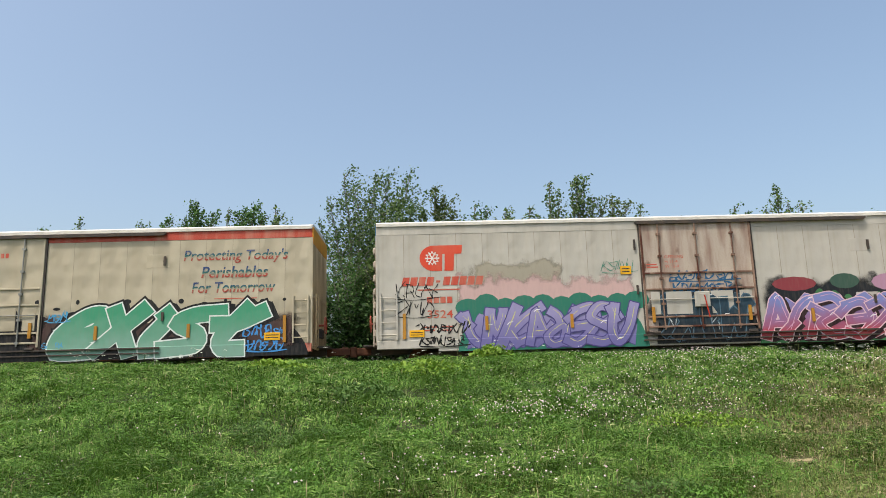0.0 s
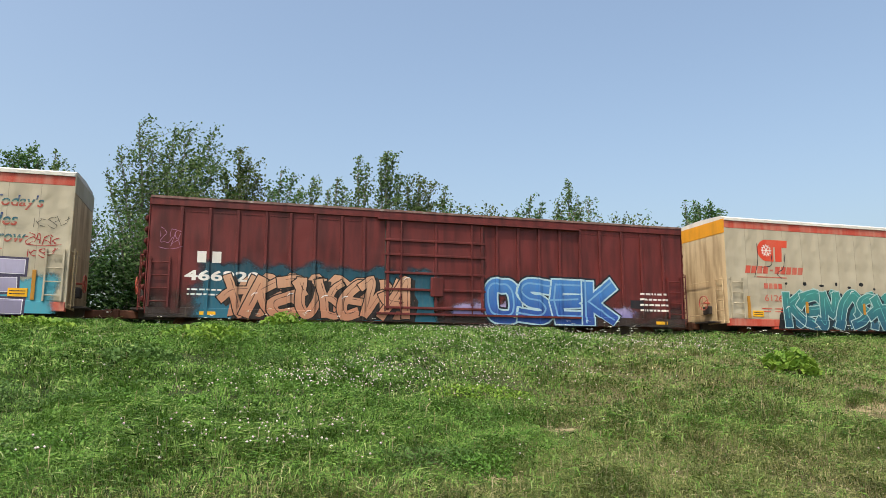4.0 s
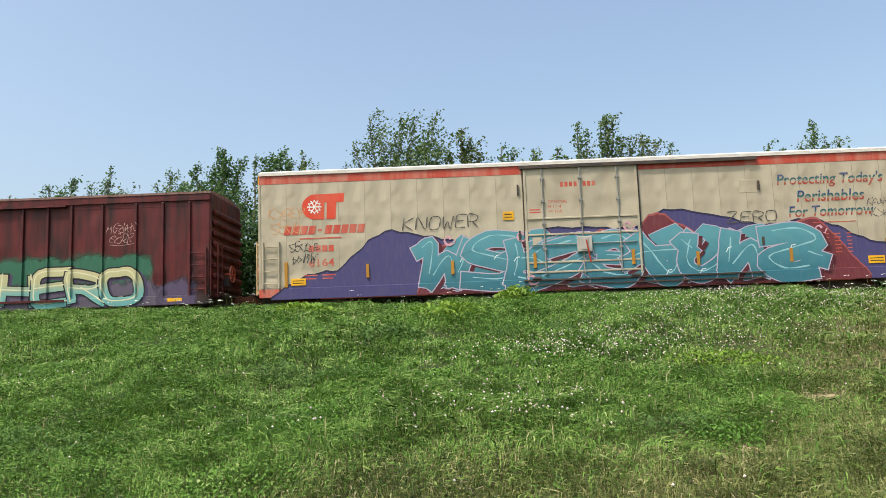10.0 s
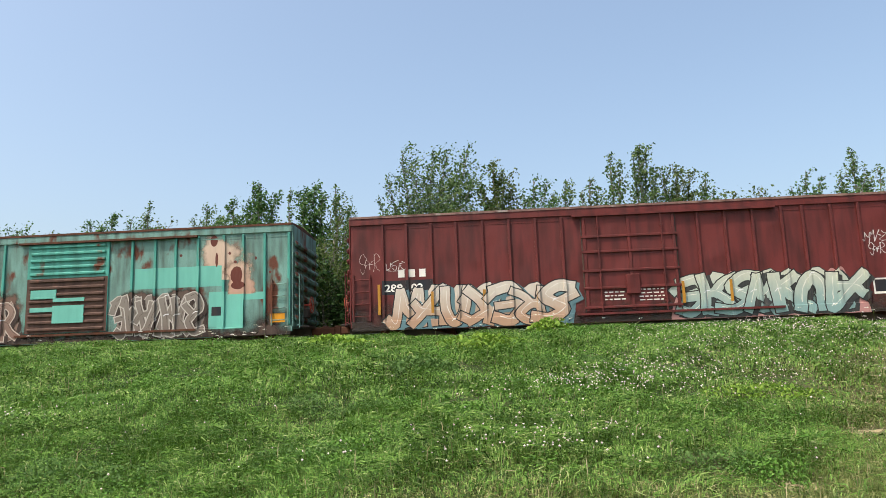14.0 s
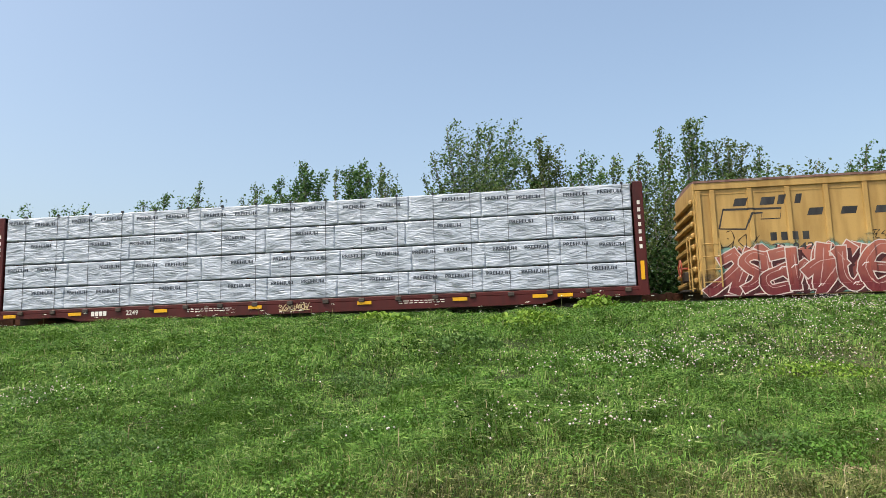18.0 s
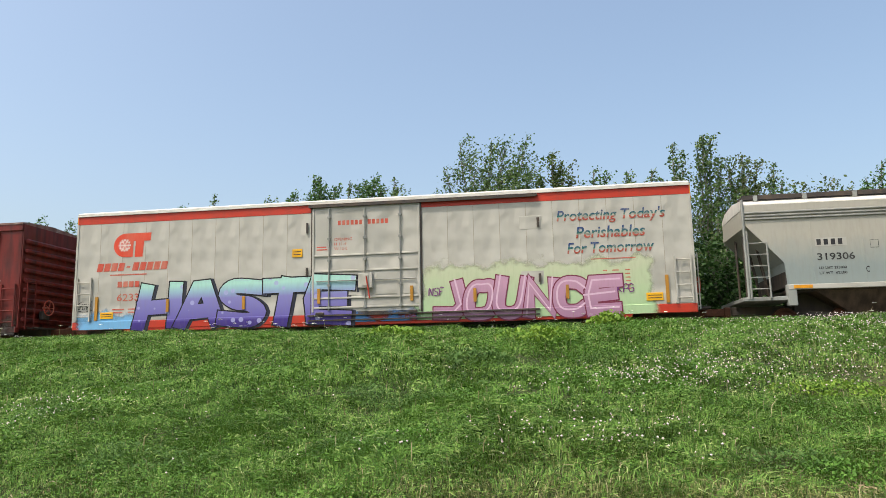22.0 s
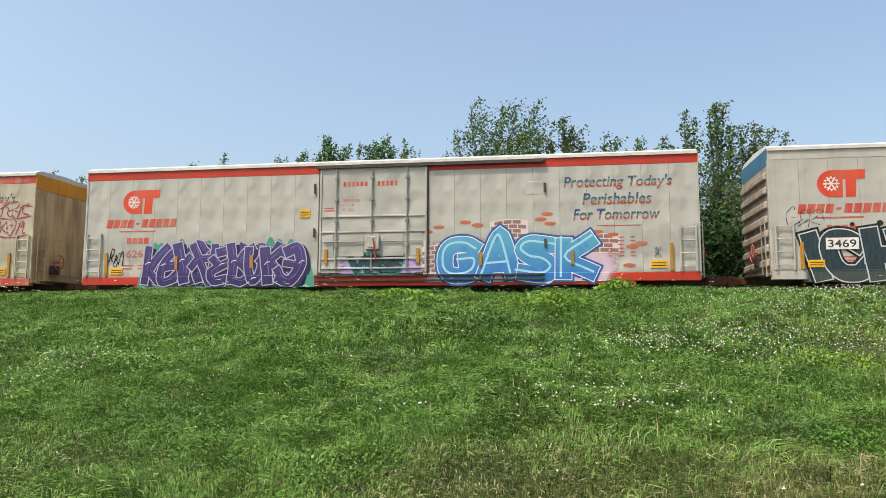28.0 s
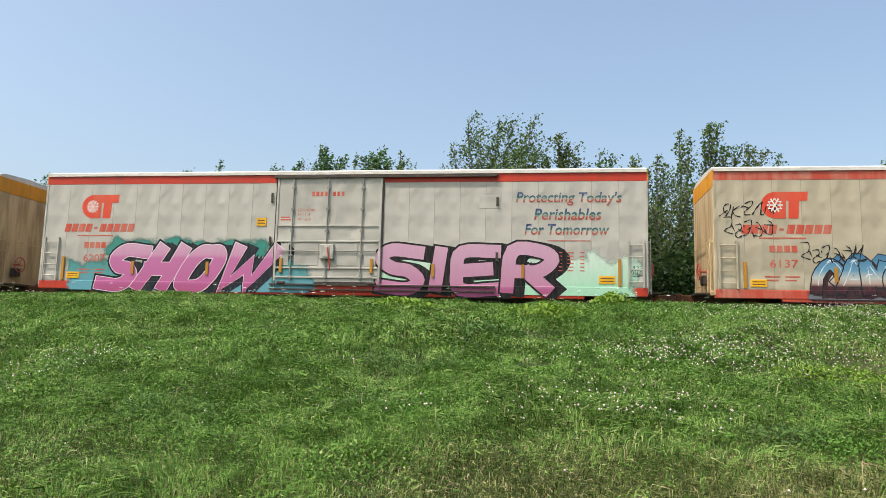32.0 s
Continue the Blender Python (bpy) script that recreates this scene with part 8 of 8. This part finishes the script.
def car_13():
    posts = [0.99, 1.9, 2.78, 3.63, 4.58, 5.47, 6.36, 7.2, 11.73, 12.54, 13.37, 14.24, 15.02, 15.99, 16.77, 17.73]
    car, rel = oxide_car(-280.22, "bright oxide red box car with black and white graffiti", 18.7, 4.82, posts, (7.95, 10.85), OXIDE_BRIGHT)
    words(car, rel, WHITE_INK, ("46", 1.13, 1.75, 1.98, 2.3), ("60", 1.98, 2.6, 1.95, 2.28), ("26", 2.85, 3.5, 1.92, 2.25), bold=0.04)
    bars(car, rel, ORANGE, 1.2, 1.85, 2.45, 2.8, 2)
    f = Flat(rel)
    co = [(16.05, 4.0), (16.2, 4.06), (16.38, 4.0), (16.56, 4.06), (16.7, 4.0), (16.72, 3.65), (16.62, 3.4), (16.38, 3.3), (16.14, 3.4), (16.04, 3.65)]
    f.add(co, [tuple(range(10))], 0.006)
    f.done("shield_emblem", WHITE_INK, car, "white shield emblem with a dark head")
    stamp(car, rel, 16.1, 16.66, 3.72, 3.98, PATCH_BLACK, "shield_head", "", 0.009)
    wildstyle(car, rel, 4, 3.1, 6.7, 0.75, 2.05, "c89c7c", "b09088", "2a2220", 21, shade="8a8484", thick=0.30)
    graffiti(car, rel, "REAK", 11.2, 14.3, 0.85, 2.3, "1e2834", "2a3644", "e4eaee", 22, shade="d8e0e8", wild=0.4, stroke=0.30, over=1.02, rim=0.05, drop=(-0.12, 0.02), inner="5a7884", label="dark blue-black letters with white outlines")
    hand(car, rel, ("TNG", 12.85, 13.85, 2.5, 3.0), colour="d8dce0", width=0.06)
    tag(car, rel, 8.3, 9.9, 3.7, 4.1, "b08a88", 152, 0.03, 9)
    tag(car, rel, 8.2, 10.6, 1.4, 1.9, "c89a94", 153, 0.03, 7)
    tag(car, rel, 0.2, 0.9, 2.8, 3.2, "c8b8b4", 154, 0.03, 8)
    tag(car, rel, 17.0, 17.9, 2.4, 2.7, "b89a90", 155, 0.025, 8)
    stamp(car, rel, 16.9, 17.4, 1.3, 1.8, CREAM, "paint_patch", "cream patch")
    stamp(car, rel, 6.3, 6.95, 1.95, 2.35, PATCH_BLACK)
    small_print(car, rel, 14.5, 15.6, 1.1, 2.0, 5, WHITE_INK, 13)
    small_print(car, rel, 1.2, 2.9, 1.1, 1.5, 3, WHITE_INK, 14)
    sill_tabs(car, (1.3, 3.6, 6.0, 9.0, 11.6, 15.2, 17.3), 0.87)


def car_14():
    car, rel = reefer(-303.63, "old white refrigerator car with dark and red graffiti", OLDWHITE, OLDWHITE, "3469", 0, OLD_END, BLUE, old=True, slogan=False)
    field(car, rel, 0.7, 9.1, 0.72, 1.4, "4a5a5a", 8, 161)
    graffiti(car, rel, "ICHABOD", 1.0, 8.6, 0.74, 2.4, "3a4844", "2c3e44", "c8ccc8", 23, shade="14181a", wild=0.7, slant=-0.12, stroke=0.30, over=1.12, rim=0.04, drop=(-0.08, 0.05), halo="181a1c", tones=[(0.0, "46504a"), (0.16, "46504a"), (0.2, "2a3c42"), (1.0, "2c4048")], label="dark grey-green block letters with white gaps")
    dots(car, rel, [(2.4 + 0.8 * k, 2.5 + 0.1 * math.sin(k * 3), 0.07 + 0.03 * (k % 3), 0.06 + 0.03 * (k % 2)) for k in range(9)], "181a1e")
    stamp(car, rel, 1.6, 2.55, 1.72, 2.08, WHITE_INK, "number_patch", "white patch under the number", 0.085)
    words(car, [(0, 0.038), (21, 0.038)], BLACK_INK, ("3469", 1.66, 2.48, 1.78, 2.02), bold=0.01)
    field(car, rel, 11.2, 21.3, 2.2, 3.25, "9ab890", 9, 162)
    wildstyle(car, rel, 5, 12.3, 21.0, 0.75, 2.9, "a04646", "6c3a5c", "14161a", 24, shade="6cacb8", edge="c87a80", thick=0.6, label="red to purple strokes outlined in turquoise")
    field(car, rel, 9.1, 12.4, 0.8, 2.2, "6a4a5a", 5, 163, "8a9a80")
    tag(car, rel, 14.0, 16.2, 1.9, 2.3, "e8d0e0", 164, 0.03, 9)
    tag(car, rel, 17.0, 19.0, 1.7, 2.1, "e8d0e0", 165, 0.03, 9)
    tag(car, rel, 9.8, 11.6, 2.6, 3.3, "202020", 166, 0.04, 10)
    tag(car, rel, 0.5, 1.6, 2.5, 3.0, "202020", 167, 0.025, 11)
    tag(car, rel, 20.0, 20.9, 2.6, 3.4, "6a9ab8", 168, 0.04, 8)


def car_15():
    car, rel = reefer(-327.16, "clean white refrigerator car with purple and blue graffiti", WHITE, RED, "6263", 2.05, WHITE, ORANGE)
    wildstyle(car, rel, 7, 2.5, 8.3, 0.75, 2.3, "3c3068", "4e427c", "b4b0c8", 25, shade="2c2450", cloud="3f9a80", edge="7a6cb0", thick=0.34, label="dense purple strokes with pale outlines")
    field(car, rel, 9.3, 12.5, 1.12, 1.85, "b898d8", 4, 171)
    graffiti(car, rel, "VRS", 9.9, 11.7, 1.15, 1.75, "1d5a60", "2a2a3a", "141a1c", 26, wild=0.8, rim=0.03, halo="2f8a80")
    field(car, rel, 12.6, 18.8, 0.8, 2.35, "d8b8c8", 6, 172)
    bricks(car, rel, 12.45, 1.1, 4, 6, 0.06)
    bricks(car, rel, 14.75, 2.2, 4, 4, 0.08)
    bricks(car, rel, 17.7, 1.7, 4, 4, 0.05)
    graffiti(car, rel, "GASK", 13.1, 18.2, 0.78, 2.5, "2a78c4", "4aa8cc", "e0e8ec", 27, wild=0.9, soft=True, stroke=0.30, over=1.14, rim=0.03, halo="2c5c9c", inner="9ad8e8", spots="3a8ad0", label="sky blue and deep blue letters")
    dots(car, rel, [(x, z, 0.2, 0.065) for x, z in ((14.3, 2.7), (13.9, 2.8), (16.4, 2.85), (16.7, 2.7), (16.6, 3.02), (19.3, 1.9), (19.6, 2.0), (19.2, 1.3), (12.6, 2.5), (13.0, 2.65), (18.2, 2.4), (18.7, 2.3))], "c8643c", "orange_dots")
    tag(car, rel, 1.0, 1.6, 1.5, 2.0, "141414", 175, 0.05, 7)
    tag(car, rel, 20.0, 20.2, 1.6, 1.9, "606060", 176, 0.02, 5)


def car_16():
    car, rel = reefer(-350.68, "cream refrigerator car with blue graffiti over dark maroon", CREAM, FADED_RED, "6137", 1.75, TAN, ORANGE)
    field(car, rel, 2.6, 8.9, 0.74, 1.4, "3a2226", 9, 181)
    wildstyle(car, rel, 6, 3.1, 8.8, 0.9, 2.25, "8a6e68", "4a94b4", "14202a", 28, shade="3a2228", cloud="6a7078", edge="c8dce4", thick=0.40, tones=[(0.0, "40202a"), (0.22, "4c2830"), (0.3, "b89c8c"), (0.42, "b8bcb4"), (0.6, "5c98b8"), (1.0, "2f709c")], label="pale blue strokes over maroon")
    field(car, rel, 12.6, 18.8, 0.74, 1.5, "3a1c22", 9, 182)
    field(car, rel, 12.4, 18.9, 1.2, 2.75, "b8d0a0", 8, 183, lift=0.0052)
    wildstyle(car, rel, 6, 12.9, 18.4, 0.9, 2.35, "8a7068", "4a94b4", "14202a", 29, shade="4a2228", edge="c8dce4", thick=0.40, tones=[(0.0, "40202a"), (0.22, "4c2830"), (0.3, "b89c8c"), (0.42, "b8bcb4"), (0.6, "5c98b8"), (1.0, "2f709c")], label="pale blue strokes over maroon and green")
    hand(car, rel, ("FISHGLUE", 9.0, 12.7, 2.58, 3.05), colour="181818", width=0.07)
    hand(car, rel, ("WOD", 7.9, 8.6, 2.55, 2.75), colour="181818", width=0.03)
    field(car, rel, 10.6, 12.4, 1.2, 1.9, "a8b8c4", 3, 184)
    tag(car, rel, 0.2, 1.9, 2.8, 3.9, "181818", 185, 0.05, 9)
    tag(car, rel, 2.6, 4.4, 2.0, 2.5, "181818", 186, 0.05, 10)
    tag(car, rel, 17.6, 19.6, 2.1, 2.5, "303030", 187, 0.04, 11)
    tag(car, rel, 19.9, 21.2, 2.7, 4.0, "b03a58", 188, 0.06, 12)
    tag(car, rel, 9.6, 10.6, 1.4, 1.9, "a05a30", 189, 0.08, 6)


def car_17():
    car, rel = reefer(-374.17, "clean white refrigerator car with large pink graffiti letters", WHITE, RED, "6207", 1.2, WHITE, ORANGE)
    field(car, rel, 1.0, 10.3, 0.76, 2.0, "58a0b0", 9, 191, "3a9088", 0.7)
    field(car, rel, 2.4, 8.9, 2.0, 2.75, "238a7c", 7, 192)
    graffiti(car, rel, "SHOW", 2.5, 8.8, 0.72, 2.42, "b85a94", "cf98b4", "e8d8e4", 30, shade="1c2430", wild=0.15, slant=0.42, rim=0.022, halo="101016", stroke=0.27, over=0.96, drop=(0.42, -0.03), tones=[(0.0, "b0487e"), (0.16, "b8508a"), (0.2, "c05e98"), (0.7, "c468a0"), (0.78, "cc8cb0"), (1.0, "d0a0b8")], label="pink slanted block letters with black shadow")
    field(car, rel, 12.4, 21.3, 0.8, 2.3, "9fd8b4", 8, 193, "c8e0cc", 0.9)
    graffiti(car, rel, "SIER", 12.4, 18.5, 0.74, 2.52, "bc7098", "cf9eb4", "101012", 31, shade="121216", wild=0.5, slant=0.05, soft=True, rim=0.065, stroke=0.25, over=1.02, drop=(0.3, -0.05), tones=[(0.0, "a8487c"), (0.14, "b05486"), (0.2, "c07ca0"), (0.7, "c894b0"), (1.0, "cc9cb4")], label="swelling pink letters with thick black outlines")
    tag(car, rel, 20.9, 21.2, 1.5, 1.8, "404040", 194, 0.02, 6)
    bm = bmesh.new()
    for k in range(18):
        a, b = 2 * math.pi * k / 18, 2 * math.pi * (k + 1) / 18
        spike = 0.62 if k % 2 else 0.46
        bm.faces.new([bm.verts.new((REEFER + 0.036, -0.75 + r * math.cos(t), 1.75 + r * 1.25 * math.sin(t))) for r, t in ((0.0, a), (0.46, a), (spike, (a + b) / 2), (0.46, b))])
    part("graffiti_burst", bm, sprayed("16161a", "16161a", 0, 1), car, "black spiked blot sprayed on the end")
    bm = bmesh.new()
    for k in range(18):
        a, b = 2 * math.pi * k / 18, 2 * math.pi * (k + 1) / 18
        bm.faces.new([bm.verts.new((REEFER + 0.040, -0.75 + r * math.cos(t), 1.75 + r * 1.4 * math.sin(t))) for r, t in ((0.2, a), (0.28, a), (0.28, b), (0.2, b))])
    part("graffiti_ring", bm, sprayed("a03040", "a03040", 0, 1), car, "dark red sprayed ring")


def car_18():
    reefer(-376.19 - REEFER, "cream refrigerator car with an orange end band", CREAM, FADED_RED, "6118", 1.2, TAN, ORANGE)


for build in (car_0, car_1, car_2, car_3, car_4, car_5, car_6, car_7, car_8, car_9, car_10, car_11, car_12, car_13, car_14, car_15, car_16, car_17, car_18):
    build()


# ---- track ----
def track():
    y = SIDE + HALF
    rocks, t, b = nodes_of("ballast_stone", 0.95, 0, 0.2)
    n1, n2 = noise_node(t, 14, 6), noise_node(t, 0.6, 3)
    c = ramp(t, n1.outputs[0], [(0.3, (0.05, 0.046, 0.042)), (0.7, (0.22, 0.205, 0.19))])
    t.links.new(c.outputs[0], b.inputs["Base Color"])
    bump(t, b, n1.outputs[0], 1.0, 0.08)
    bed = new("ballast", finish(prism(bmesh.new(), [(-2.6, 2.0), (-1.5, RAIL - 0.2), (1.5, RAIL - 0.2), (2.6, 2.0)], -320, 320), "ballast", rocks))
    bed.matrix_world = Matrix.Translation((0, y, 0)) @ Matrix.Rotation(math.pi / 2, 4, "Z")
    tagged(bed, "grey stone ballast under the track", "ballast", kind="structure")
    for dy in (-0.755, 0.755):
        bm = boxes((-320, 320, dy - 0.035, dy + 0.035, RAIL - 0.05, RAIL), (-320, 320, dy - 0.01, dy + 0.01, RAIL - 0.15, RAIL - 0.05), (-320, 320, dy - 0.07, dy + 0.07, RAIL - 0.17, RAIL - 0.15))
        rail = new("rail", finish(bm, "rail", RUSTY))
        rail.location = (0, y, 0)
        tagged(rail, "worn steel rail of the railway track", "rail", "rails", kind="structure")
    wood = paint("creosoted_wood", (0.06, 0.045, 0.035), (0.03, 0.025, 0.02), 0.5, 0.9)
    tie = finish(boxes((-0.11, 0.11, -1.3, 1.3, RAIL - 0.33, RAIL - 0.172), bevel=0.01), "railway_tie", wood)
    first = None
    for k in range(110):
        ob = new("railway_tie", tie)
        ob.location = (-33 + k * 0.6, y, 0)
        tagged(ob, "dark creosoted wooden railway tie", "railway tie", "ties under the rails")


track()


# ---- what moves ----
def motions():
    for car, left in CARS:
        walk(car, [(t, pose(left + run, SIDE + HALF, RAIL)) for t, run in RUN])


motions()
